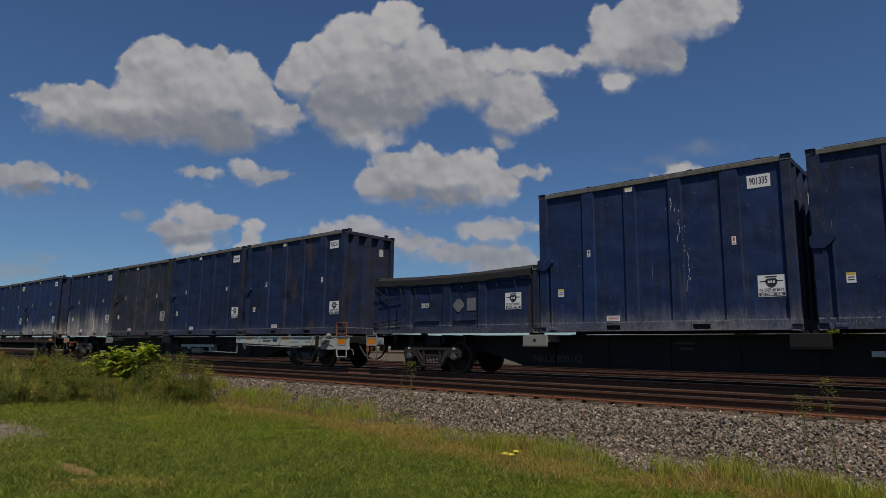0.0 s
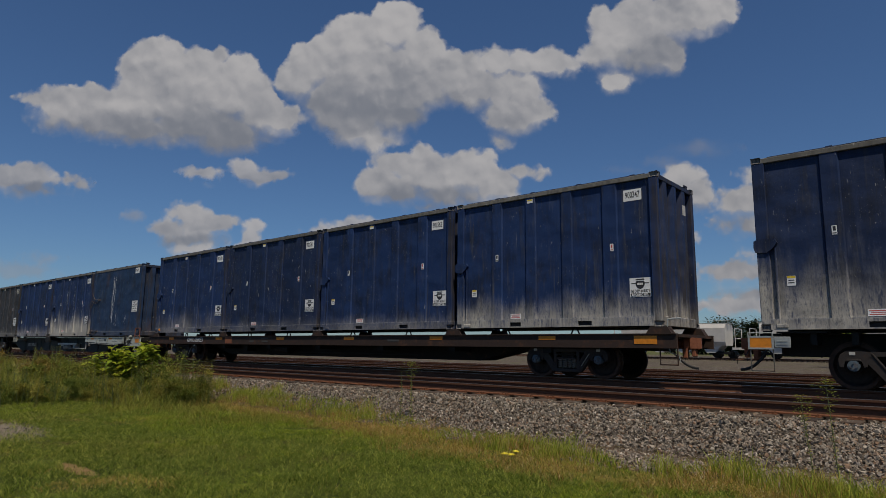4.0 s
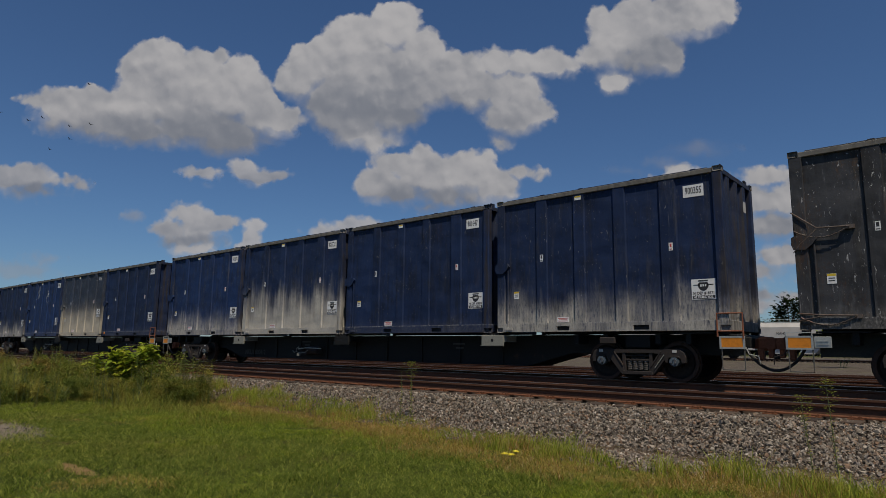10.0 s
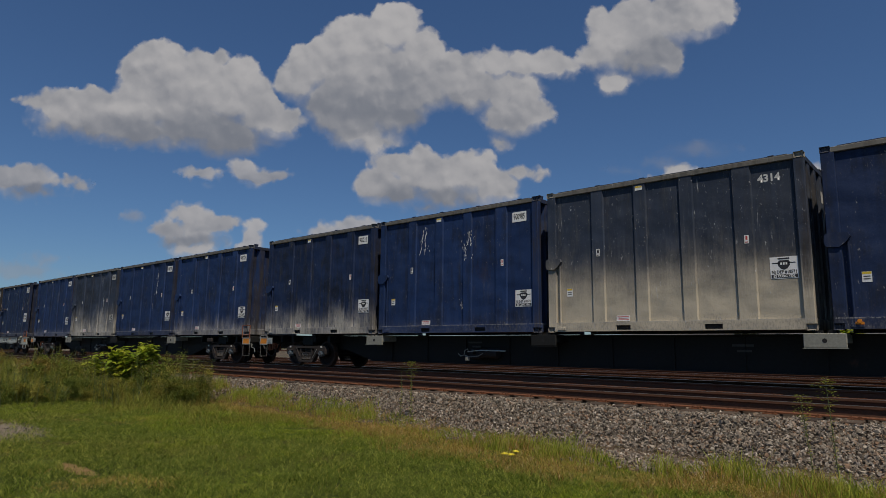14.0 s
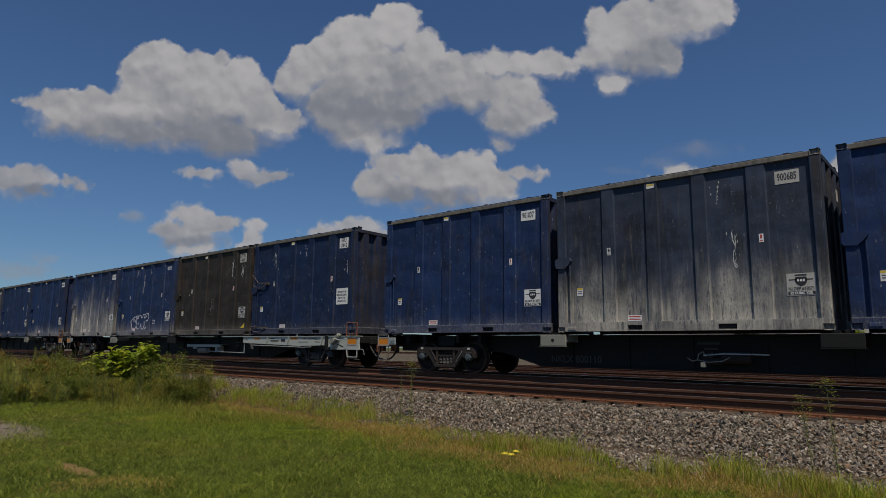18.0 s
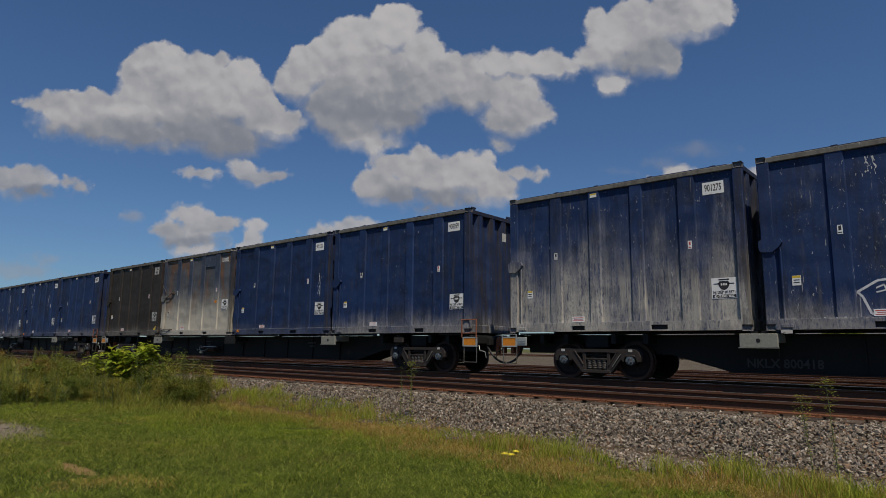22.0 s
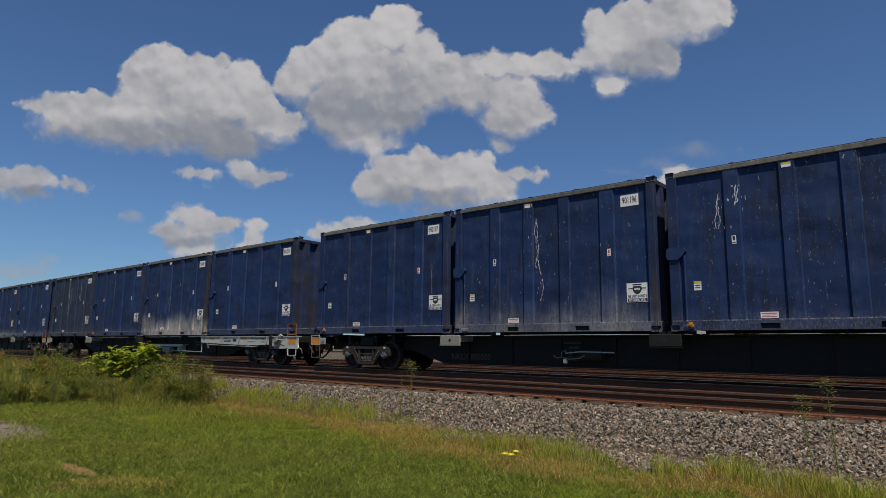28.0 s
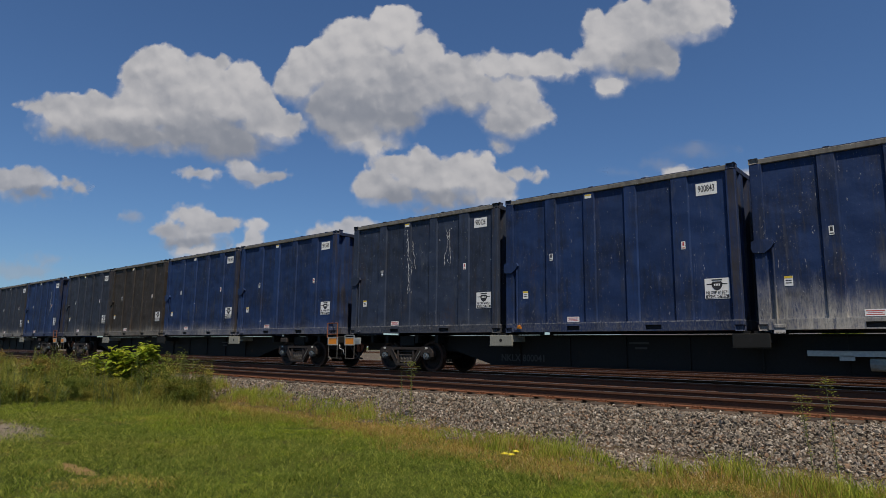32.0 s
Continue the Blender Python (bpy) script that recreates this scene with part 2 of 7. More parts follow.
WEED = flecked("weed_leaf", [(0.07, 0.11, 0.014), (0.21, 0.26, 0.035), (0.13, 0.175, 0.022), (0.32, 0.28, 0.06), (0.18, 0.24, 0.03)], 0.65, 0.15, 0.35)
BROWN_WEED = flecked("brown_weed", [(0.14, 0.15, 0.025), (0.36, 0.22, 0.06), (0.22, 0.21, 0.04), (0.46, 0.30, 0.10)], 0.7, 0.15, 0.3)
LIGHT_WEED = flecked("light_weed_leaf", [(0.13, 0.16, 0.02), (0.36, 0.38, 0.06), (0.22, 0.27, 0.03), (0.46, 0.42, 0.10)], 0.6, 0.2, 0.4)
DARK_WEED = flecked("dark_weed_leaf", [(0.045, 0.075, 0.010), (0.15, 0.20, 0.026), (0.085, 0.13, 0.016), (0.24, 0.24, 0.045), (0.11, 0.16, 0.02)], 0.6, 0.2, 0.35)
OLIVE_WEED = flecked("olive_weed_leaf", [(0.12, 0.14, 0.018), (0.33, 0.29, 0.05), (0.21, 0.21, 0.03), (0.44, 0.36, 0.08)], 0.65, 0.15, 0.35)
EDGE_GRASS = flecked("edge_grass", [(0.16, 0.22, 0.02), (0.40, 0.44, 0.05), (0.24, 0.32, 0.03), (0.50, 0.46, 0.09), (0.30, 0.38, 0.035)], 0.6, 0.15, 0.4)
VERGE_GRASS = flecked("verge_grass", [(0.17, 0.19, 0.025), (0.42, 0.26, 0.06), (0.24, 0.24, 0.03), (0.54, 0.33, 0.10), (0.30, 0.16, 0.045), (0.66, 0.52, 0.26)], 0.7, 0.15, 0.3)
BROADLEAF = flecked("broad_leaf", [(0.20, 0.30, 0.02), (0.42, 0.48, 0.03), (0.11, 0.19, 0.015), (0.56, 0.56, 0.05)], 0.5, 0.35, 0.4)
BLOOM = plain("yellow_bloom", (0.75, 0.62, 0.03), 0.6)
TREE_LEAF = flecked("tree_leaf", [(0.016, 0.028, 0.010), (0.034, 0.05, 0.016), (0.024, 0.04, 0.014)], 0.7, 0.2, 0.2)
BARK = plain("bark", (0.09, 0.07, 0.055), 0.9, 0, 0.5, 6)
STEM = plain("weed_stem", (0.10, 0.12, 0.04), 0.8)
RAIL_RUST = steel("rail_rust", (0.105, 0.050, 0.030), 0.3, 0.85, 0.0, (0.15, 0.066, 0.036))
RAIL_FOOT = steel("rail_foot_rust", (0.14, 0.056, 0.028), 0.4, 0.9, 0.0, (0.10, 0.042, 0.022))
RAIL_TOP = steel("rail_top", (0.30, 0.27, 0.25), 0.15, 0.35, 0.8)
TIE = flecked("tie_wood", [(0.04, 0.03, 0.024), (0.10, 0.072, 0.052), (0.07, 0.05, 0.038)], 0.95, 0.2, 0, True)
PLATE = steel("tie_plate", (0.17, 0.065, 0.028), 0.6, 0.85, 0.1)
BLACK_STEEL = steel("black_steel", (0.011, 0.011, 0.011), 0.18, 0.7, 0.1)
SILL_GREEN = steel("green_black_steel", (0.017, 0.0175, 0.0165), 0.06, 0.7, 0.1)
SILL_GREY = steel("grey_green_sill_paint", (0.045, 0.053, 0.052), 0.06, 0.7, 0.0)
BROWN_STEEL = steel("brown_car_paint", (0.045, 0.030, 0.024), 0.35, 0.75, 0.1)
CAST = steel("cast_steel", (0.042, 0.036, 0.033), 0.25, 0.75, 0.2)


def wheel_material():
    """Dark wheel plate with a rust-tan rim."""
    k = Nodes("wheel_steel")
    x, y, z = k.split(k.coords())
    r = k.math("SQRT", k.math("ADD", k.math("MULTIPLY", x, x), k.math("MULTIPLY", z, z)))
    g = k.noise(k.coords(), 14, 5, 0.65)
    plate = k.mix(k.ramp(g, 0.35, 0.7), (0.010, 0.008, 0.007), (0.026, 0.017, 0.013))
    rim = k.mix(k.ramp(g, 0.35, 0.7), (0.035, 0.022, 0.016), (0.075, 0.038, 0.024))
    k.bump(g, 0.2, 0.01)
    return k.done(k.mix(k.ramp(r, 0.375, 0.39), plate, rim), 0.65, 0.1, 0.3)


WHEEL = wheel_material()
GALV = steel("galvanised", (0.42, 0.44, 0.42), 0.12, 0.5, 0.3)
PALE_GREY = steel("pale_grey_paint", (0.47, 0.50, 0.455), 0.08, 0.55, 0.0)
BRACKET = steel("dusty_bracket_paint", (0.27, 0.27, 0.23), 0.15, 0.75, 0.0)
RUSTY = steel("rusty_steel", (0.26, 0.10, 0.055), 0.3, 0.85, 0.1)
STEP_STEEL = steel("step_steel", (0.12, 0.12, 0.11), 0.3, 0.6, 0.2)
ORANGE = plain("orange_plate", (0.70, 0.24, 0.012), 0.5)
HOSE = plain("rubber_hose", (0.02, 0.02, 0.02), 0.7)
LETTER_WHITE = plain("white_lettering", (0.62, 0.62, 0.60), 0.7)
LETTER_DIM = plain("dim_grey_lettering", (0.055, 0.056, 0.054), 0.8)
LETTER_BLACK = plain("black_lettering", (0.025, 0.025, 0.03), 0.6)
STICKER = plain("white_sticker", (0.80, 0.80, 0.78), 0.5, 0, 0.12)
DULL_PLACARD = plain("dull_placard", (0.17, 0.18, 0.19), 0.7, 0, 0.4)
STICKER_GREY = plain("dusty_sticker", (0.50, 0.49, 0.45), 0.6, 0, 0.25)
YELLOW = plain("yellow_paint", (0.72, 0.52, 0.04), 0.5)
RED = plain("red_print", (0.52, 0.07, 0.06), 0.55)
TOP_RAIL = worn_paint("worn_top_rail", (0.16, 0.15, 0.13), 41, 0.0, 0.6, (0.3, 0.27, 0.22), 0.25, 0.75, 0.3, 0.7)
SCAR = plain("bare_scar", (0.64, 0.65, 0.64), 0.6, 0, 0.5, 20)
# near-black that stands in for the shade inside pockets and pin holes
HOLE_SHADE = plain("recess_shade", (0.012, 0.012, 0.014), 0.9)
TARP = plain("black_tarpaulin", (0.017, 0.016, 0.0155), 0.75, 0, 0.5, 3)
CHAIN = steel("chain_steel", (0.16, 0.13, 0.11), 0.4, 0.6, 0.4)
SPRAY = plain("white_spray_paint", (0.62, 0.63, 0.66), 0.8)
HOPPER_PAINT = plain("hopper_paint", (0.50, 0.48, 0.44), 0.6, 0, 0.18, 0.8)
POLE_WOOD = plain("pole_wood", (0.10, 0.08, 0.065), 0.95, 0, 0.4, 3)
BIRD = plain("dark_feathers", (0.02, 0.02, 0.022), 0.8)

# ---- mesh helpers ----
MESHES = {}


def bm_box(bm, x0, x1, y0, y1, z0, z1, bevel=0.0):
    made = bmesh.ops.create_cube(bm, size=1, matrix=Matrix.Translation(((x0 + x1) / 2, (y0 + y1) / 2, (z0 + z1) / 2)) @ Matrix.Diagonal((x1 - x0, y1 - y0, z1 - z0, 1)))
    if bevel:
        edges = {e for v in made["verts"] for e in v.link_edges}
        bmesh.ops.bevel(bm, geom=list(edges), offset=bevel, segments=1, affect="EDGES")


def bm_rod(bm, a, b, r, sides=8, r2=None):
    a, b = Vector(a), Vector(b)
    d = b - a
    m = Matrix.Translation((a + b) / 2) @ d.to_track_quat("Z", "Y").to_matrix().to_4x4()
    bmesh.ops.create_cone(bm, cap_ends=True, segments=sides, radius1=r, radius2=r if r2 is None else r2, depth=d.length, matrix=m)


def bm_ring(bm, centre, rx, rz, r, seg=24, sides=6):
    """A hoop in the x-z plane."""
    cx, cy, cz = centre
    rows = []
    for i in range(seg):
        a = i * math.tau / seg
        rows.append([bm.verts.new((cx + (rx + r * math.cos(b)) * math.cos(a), cy + r * math.sin(b), cz + (rz + r * math.cos(b)) * math.sin(a))) for b in [j * math.tau / sides for j in range(sides)]])
    for i in range(seg):
        for j in range(sides):
            bm.faces.new((rows[i][j], rows[(i + 1) % seg][j], rows[(i + 1) % seg][(j + 1) % sides], rows[i][(j + 1) % sides]))


def bm_path(bm, pts, r, sides=6):
    """A bent round bar or hose, one closed tube along the points."""
    pts = [Vector(p) for p in pts]
    rows = []
    for i, p in enumerate(pts):
        a, b = pts[max(i - 1, 0)], pts[min(i + 1, len(pts) - 1)]
        way = ((p - a).normalized() if i else Vector()) + ((b - p).normalized() if i < len(pts) - 1 else Vector())
        side = way.cross(Vector((0.03, 1, 0.02))).normalized()
        up = side.cross(way).normalized()
        rows.append([bm.verts.new(p + (side * math.cos(t) + up * math.sin(t)) * r) for t in [j * math.tau / sides for j in range(sides)]])
    for p, q in zip(rows, rows[1:]):
        for j in range(sides):
            bm.faces.new((p[j], p[(j + 1) % sides], q[(j + 1) % sides], q[j]))
    bm.faces.new(rows[0]), bm.faces.new(rows[-1])


def bm_prism(bm, outline, axis, lo, hi):
    """An outline of (u, v) pairs drawn out along an axis: 'x' takes (y, z), 'y' (x, z), 'z' (x, y)."""
    def at(u, v, w):
        return {"x": (w, u, v), "y": (u, w, v), "z": (u, v, w)}[axis]
    a = [bm.verts.new(at(u, v, lo)) for u, v in outline]
    b = [bm.verts.new(at(u, v, hi)) for u, v in outline]
    n = len(outline)
    for i in range(n):
        bm.faces.new((a[i], a[(i + 1) % n], b[(i + 1) % n], b[i]))
    bm.faces.new(a), bm.faces.new(b)


def mesh_of(key, build):
    """One mesh a key, built once and shared by alike parts."""
    if key not in MESHES:
        bm = bmesh.new()
        build(bm)
        bmesh.ops.recalc_face_normals(bm, faces=bm.faces)
        me = bpy.data.meshes.new(key.split("/")[0])
        bm.to_mesh(me)
        bm.free()
        me.materials.append(None)
        MESHES[key] = me
    return MESHES[key]


def set_material(ob, mat):
    s = ob.material_slots[0]
    s.link, s.material = "OBJECT", mat


def part(name, key, build, mat, parent=None, label="", m=None):
    """One mesh object under a thing or under a part."""
    ob = new(name, mesh_of(key, build))
    set_material(ob, mat)
    if parent:
        ob.parent = parent
    if m is not None:
        ob.matrix_basis = m
    if label:
        tagged(ob, label)
    return ob


def thing(name, label, category, group="", kind="", m=None):
    ob = new(name)
    ob.empty_display_size = 0.2
    if m is not None:
        ob.matrix_basis = m
    return tagged(ob, label, category, group, kind)


def from_arrays(name, verts, faces, mat, flat=False):
    """A mesh from arrays: verts (n, 3), faces (m, 3 or 4)."""
    me = bpy.data.meshes.new(name)
    k = faces.shape[1]
    me.vertices.add(len(verts)), me.loops.add(faces.size), me.polygons.add(len(faces))
    me.vertices.foreach_set("co", np.asarray(verts, np.float32).ravel())
    me.loops.foreach_set("vertex_index", np.asarray(faces, np.int32).ravel())
    me.polygons.foreach_set("loop_start", np.arange(0, faces.size, k, dtype=np.int32))
    me.update(calc_edges=True)
    if flat:
        me.shade_flat()
    me.materials.append(mat)
    return new(name, me)


def text_mesh(body, size, align="CENTER", narrow=1.0, bold=0.0):
    """Flat lettering in the x-z plane that faces -y, centred on its origin."""
    key = f"lettering/{body}/{size}/{align}/{narrow}/{bold}"
    if key not in MESHES:
        cu = bpy.data.curves.new("lettering", "FONT")
        cu.body, cu.size, cu.align_x, cu.align_y, cu.resolution_u = body, size, align, "CENTER", 2
        cu.offset = bold
        ob = bpy.data.objects.new("lettering", cu)
        me = bpy.data.meshes.new_from_object(ob)
        me.transform(pose(0, 0, 0, 90) @ Matrix.Diagonal((narrow, 1, 1, 1)))
        me.materials.clear()
        me.materials.append(None)
        bpy.data.objects.remove(ob)
        me.name = "lettering"
        MESHES[key] = me
    return MESHES[key]


def lettering(body, size, mat, parent, x, y, z, narrow=1.0, bold=0.0, align="CENTER"):
    ob = new("lettering", text_mesh(body, size, align, narrow, bold))
    set_material(ob, mat)
    ob.parent, ob.matrix_basis = parent, pose(x, y, z)
    return ob


# ---- ground: one sheet, lawn below the ballast shoulder, yard beyond ----
def ground_height(x, y):
    lump = 0.02 * noise.noise(Vector((x * 0.5, y * 0.5, 0))) + 0.008 * noise.noise(Vector((x * 2, y * 2, 3)))
    foot = 8.25 + 0.25 * noise.noise(Vector((x * 0.35, 0, 7)))
    if y < foot:
        return LAWN_Z + lump * (1 if abs(x) < 60 and y > -30 else 0)
    if y < 9.6:
        return LAWN_Z + (y - foot) / (9.6 - foot) * (-0.235 - LAWN_Z) + lump * 0.5
    if y < 10.15:
        return -0.235 + lump * 0.5
    if y < 10.5:
        return -0.235 - 0.19 * (y - 10.15)
    if y < 17.4:
        return -0.27
    if y < 18.4:
        return -0.27 - 0.13 * (y - 17.4)
    return -0.40


def build_ground():
    xs = [-2500, -900, -350, -150, -90] + [-60 + 0.5 * i for i in range(133)] + [12, 30, 90, 350, 900, 2500]
    ys = [-2500, -600, -120, -30, -6] + [0.5 * i for i in range(40)] + [24, 30, 40, 60, 85, 110, 200, 500, 1200, 2600]
    v = np.array([(x, y, ground_height(x, y)) for y in ys for x in xs])
    n = len(xs)
    f = np.array([(j * n + i, j * n + i + 1, (j + 1) * n + i + 1, (j + 1) * n + i) for j in range(len(ys) - 1) for i in range(n - 1)])
    ob = from_arrays("ground", v, f, GROUND)
    return tagged(ob, "mown lawn running up to grey ballast and gravel yard", "ground", kind="structure")


# ---- tracks ----
def rail_outline(y, top=0.0):
    prof = [(-0.07, -0.17), (0.07, -0.17), (0.07, -0.158), (0.012, -0.14), (0.010, -0.05), (0.036, -0.038), (0.036, -0.004), (-0.036, -0.004), (-0.036, -0.038), (-0.010, -0.05), (-0.012, -0.14), (-0.07, -0.158)]
    return [(y + a, top + b) for a, b in prof]


def build_track(name, y, top, x0, x1, label, ties_from=None):
    """A track with its rails, and sleepers with plates and spikes where they are near."""
    tr = thing(name, label, "railway track", kind="structure", m=pose(0, y, top))
    for side in (-0.7535, 0.7535):
        rail = part("rail", f"rail/{x0}/{x1}", lambda b: bm_prism(b, rail_outline(0), "x", x0, x1), RAIL_RUST, tr, "rust-brown rail", pose(0, side, 0))
        part("rail_foot", f"rail_foot/{x0}/{x1}", lambda b: bm_prism(b, [(-0.072, -0.172), (0.072, -0.172), (0.072, -0.156), (0.03, -0.143), (-0.03, -0.143), (-0.072, -0.156)], "x", x0, x1), RAIL_FOOT, rail, "orange-rust rail foot")
        part("rail_head", f"rail_head/{x0}/{x1}", lambda b: bm_box(b, x0, x1, -0.027, 0.027, -0.006, 0.0), RAIL_TOP, rail, "worn running surface")
    rng = random.Random(int(y * 100))
    x = x1
    far = []
    while x > max(x0, -150):
        x -= 0.53 + rng.uniform(-0.03, 0.03)
        if ties_from is not None and x > ties_from:
            tie = part("tie", "tie", lambda b: bm_box(b, -0.115, 0.115, -1.3, 1.3, -0.345, -0.175, 0.012), TIE, tr, m=pose(x, rng.uniform(-0.06, 0.06), -0.006, 0, 0, rng.uniform(-1.5, 1.5)))
            for side in (-0.7535, 0.7535):
                def plate(b):
                    bm_box(b, -0.095, 0.095, -0.17, 0.17, -0.178, -0.166)
                    for sx, sy in ((-0.06, -0.085), (0.06, -0.085), (-0.06, 0.085), (0.05, -0.14)):
                        bm_box(b, sx - 0.014, sx + 0.014, sy - 0.014, sy + 0.014, -0.17, -0.135)
                part("tie_plate", "tie_plate", plate, PLATE, tie, m=pose(0, side, 0))
        else:
            far.append(x)
    if far:
        def rows(b):
            for fx in far:
                bm_box(b, fx - 0.115, fx + 0.115, -1.3, 1.3, -0.345, -0.18)
        tagged(part("far_ties", f"far_ties/{name}", rows, TIE, tr), kind="stuff")
    return tr


def stones(name, label, n, xr, yr, size, rng, keep=None):
    """Loose angular ballast stones lying on the ground, all in one mesh."""
    base = np.array([(1, 0, 0), (-1, 0, 0), (0, 1, 0), (0, -1, 0), (0, 0, 1), (0, 0, -1), (0.7, 0.7, 0.5), (-0.7, -0.6, 0.5)])
    tri = np.array([(0, 6, 4), (6, 2, 4), (2, 1, 4), (1, 7, 4), (7, 3, 4), (3, 0, 4), (6, 0, 2), (7, 1, 3), (2, 0, 5), (1, 2, 5), (3, 1, 5), (0, 3, 5)])
    u = rng.random(n)
    xs = xr[1] - (xr[1] - xr[0]) * u ** 1.7
    ys = rng.uniform(*yr, n)
    if keep is not None:
        ok = np.array([keep(a, b) for a, b in zip(xs, ys)])
        xs, ys = xs[ok], ys[ok]
        n = len(xs)
    zs = np.array([ground_height(a, b) for a, b in zip(xs, ys)]) + rng.uniform(-0.004, 0.03, n)
    s = size * rng.uniform(0.55, 1.35, (n, 1, 1))
    v = base[None] * rng.uniform(0.5, 1.3, (n, 8, 1)) * np.sort(rng.uniform(0.3, 1.5, (n, 1, 3)), axis=2)
    q = rng.normal(size=(n, 4))
    q /= np.linalg.norm(q, axis=1, keepdims=True)
    w, a, b, c = q.T
    rot = np.stack([1 - 2 * (b * b + c * c), 2 * (a * b - c * w), 2 * (a * c + b * w), 2 * (a * b + c * w), 1 - 2 * (a * a + c * c), 2 * (b * c - a * w), 2 * (a * c - b * w), 2 * (b * c + a * w), 1 - 2 * (a * a + b * b)], 1).reshape(n, 3, 3)
    v = np.einsum("nij,nkj->nki", rot, v) * s + np.stack([xs, ys, zs], 1)[:, None]
    f = (tri[None] + 8 * np.arange(n)[:, None, None]).reshape(-1, 3)
    return tagged(from_arrays(name, v.reshape(-1, 3), f, BALLAST, True), label, "ballast", kind="stuff")


def blades(name, label, category, xs, ys, height, width, lean, mat, rng, zoff=0.0):
    """Grass blades, each a bent tapered strip of its own."""
    n = len(xs)
    zs = np.array([ground_height(a, b) for a, b in zip(xs, ys)]) + zoff - 0.005
    h = height * rng.uniform(0.45, 1.25, n)
    w = width * rng.uniform(0.6, 1.3, n)
    a = rng.uniform(0, 2 * np.pi, n)
    side = np.stack([np.cos(a), np.sin(a), np.zeros(n)], 1) * w[:, None] / 2
    b = rng.uniform(0, 2 * np.pi, n)
    tip = np.stack([np.cos(b), np.sin(b), np.zeros(n)], 1) * (h * lean * rng.uniform(0.2, 1.4, n))[:, None]
    root = np.stack([xs, ys, zs], 1)
    up = np.zeros((n, 3))
    up[:, 2] = h
    v = np.stack([root - side, root + side, root + tip * 0.35 + up * 0.6 + side * 0.8, root + tip * 0.35 + up * 0.6 - side * 0.8, root + tip + up * 0.95], 1)
    i = 5 * np.arange(n)[:, None]
    f = np.concatenate([i + [0, 1, 2], i + [0, 2, 3], i + [3, 2, 4]])
    return tagged(from_arrays(name, v.reshape(-1, 3), f, mat), label, category, kind="stuff")

# ---- waste containers ----
BAYS = ((0.24, 1.24), (1.60, 2.36), (2.70, 3.46), (3.80, 4.62), (5.04, 5.86))
RIBS = ((1.24, 1.60), (2.36, 2.70), (3.46, 3.80), (4.62, 5.04))
POCKETS = ((1.86, 2.22), (3.92, 4.30))
LEN, TALL, WIDE = 6.06, 3.65, 2.438


def hat(bm, x0, x1, y, depth, z0, z1, axis="y"):
    """A hat-section stiffener: flat face at y, sloping flanks back to y + depth."""
    bm_prism(bm, [(x0, y + depth), (x0 + 0.03, y), (x1 - 0.03, y), (x1, y + depth)], "z", z0, z1)


def casting(bm):
    bm_box(bm, -0.09, 0.09, -0.082, 0.082, -0.06, 0.06)
    front = [f for f in bm.faces if abs(f.normal.y) > 0.9 or f.normal.x > 0.9]
    bmesh.ops.inset_individual(bm, faces=front, thickness=0.03, depth=-0.03)


def sticker(name, parent, x, z, w, h, y, mat=None, label=""):
    return part(name, f"{name}/{w}/{h}", lambda b: bm_box(b, -w / 2, w / 2, -0.002, 0.002, -h / 2, h / 2), mat or STICKER, parent, label, pose(x, y, z))


def bars(parent, name, rows, mat):
    """Small print that cannot be read, as plain bars: (x, z, w, h) on the sticker."""
    key = name + "/" + str(rows)
    def build(b):
        for x, z, w, h in rows:
            bm_box(b, x - w / 2, x + w / 2, -0.004, -0.0022, z - h / 2, z + h / 2)
    return part(name, key, build, mat, parent)


def shield_sticker(parent, x, z, y, mat, text=("NJ DEP #18571", "62 CUBIC YDS.")):
    st = sticker("logo_sticker", parent, x, z, 0.58, 0.50, y, mat, "white sticker with a black shield emblem and lettering")
    def shield(b):
        bm_prism(b, [(-0.10, 0.17), (0.10, 0.17), (0.13, 0.12), (0.12, 0.05), (0.07, -0.02), (0, -0.05), (-0.07, -0.02), (-0.12, 0.05), (-0.13, 0.12)], "y", -0.0042, -0.0022)
        bm_box(b, -0.24, 0.24, -0.0042, -0.0024, 0.095, 0.12)
        bm_box(b, -0.12, 0.12, -0.0042, -0.0024, 0.19, 0.225)
    part("emblem", "emblem", shield, LETTER_BLACK, st)
    def blank(b):
        for k in (-0.055, 0.0, 0.055):
            bm_box(b, k - 0.018, k + 0.018, -0.0065, -0.0045, 0.065, 0.118)
    part("emblem_mark", "emblem_mark", blank, STICKER, st)
    lettering(text[0], 0.10, LETTER_BLACK, st, 0, -0.004, -0.10, 0.82, 0.003)
    part("text_band", "text_band", lambda b: bm_box(b, -0.27, 0.27, -0.0042, -0.0022, -0.235, -0.155), LETTER_BLACK, st)
    lettering(text[1], 0.078, STICKER, st, 0, -0.0065, -0.197, 0.9, 0.003)
    st.matrix_basis = pose(x + 0.03, y, z) @ Matrix.Diagonal((0.9, 1, 0.9, 1))
    return st


def lease_sticker(parent, x, z, y, lines):
    st = sticker("lease_sticker", parent, x, z, 0.60, 0.56, y, STICKER, "white sticker with black print")
    for i, s in enumerate(lines):
        lettering(s, 0.085, LETTER_BLACK, st, 0, -0.004, 0.2 - 0.105 * i - (0.05 if len(lines) < 5 else 0), 0.8, 0.003)
    return st


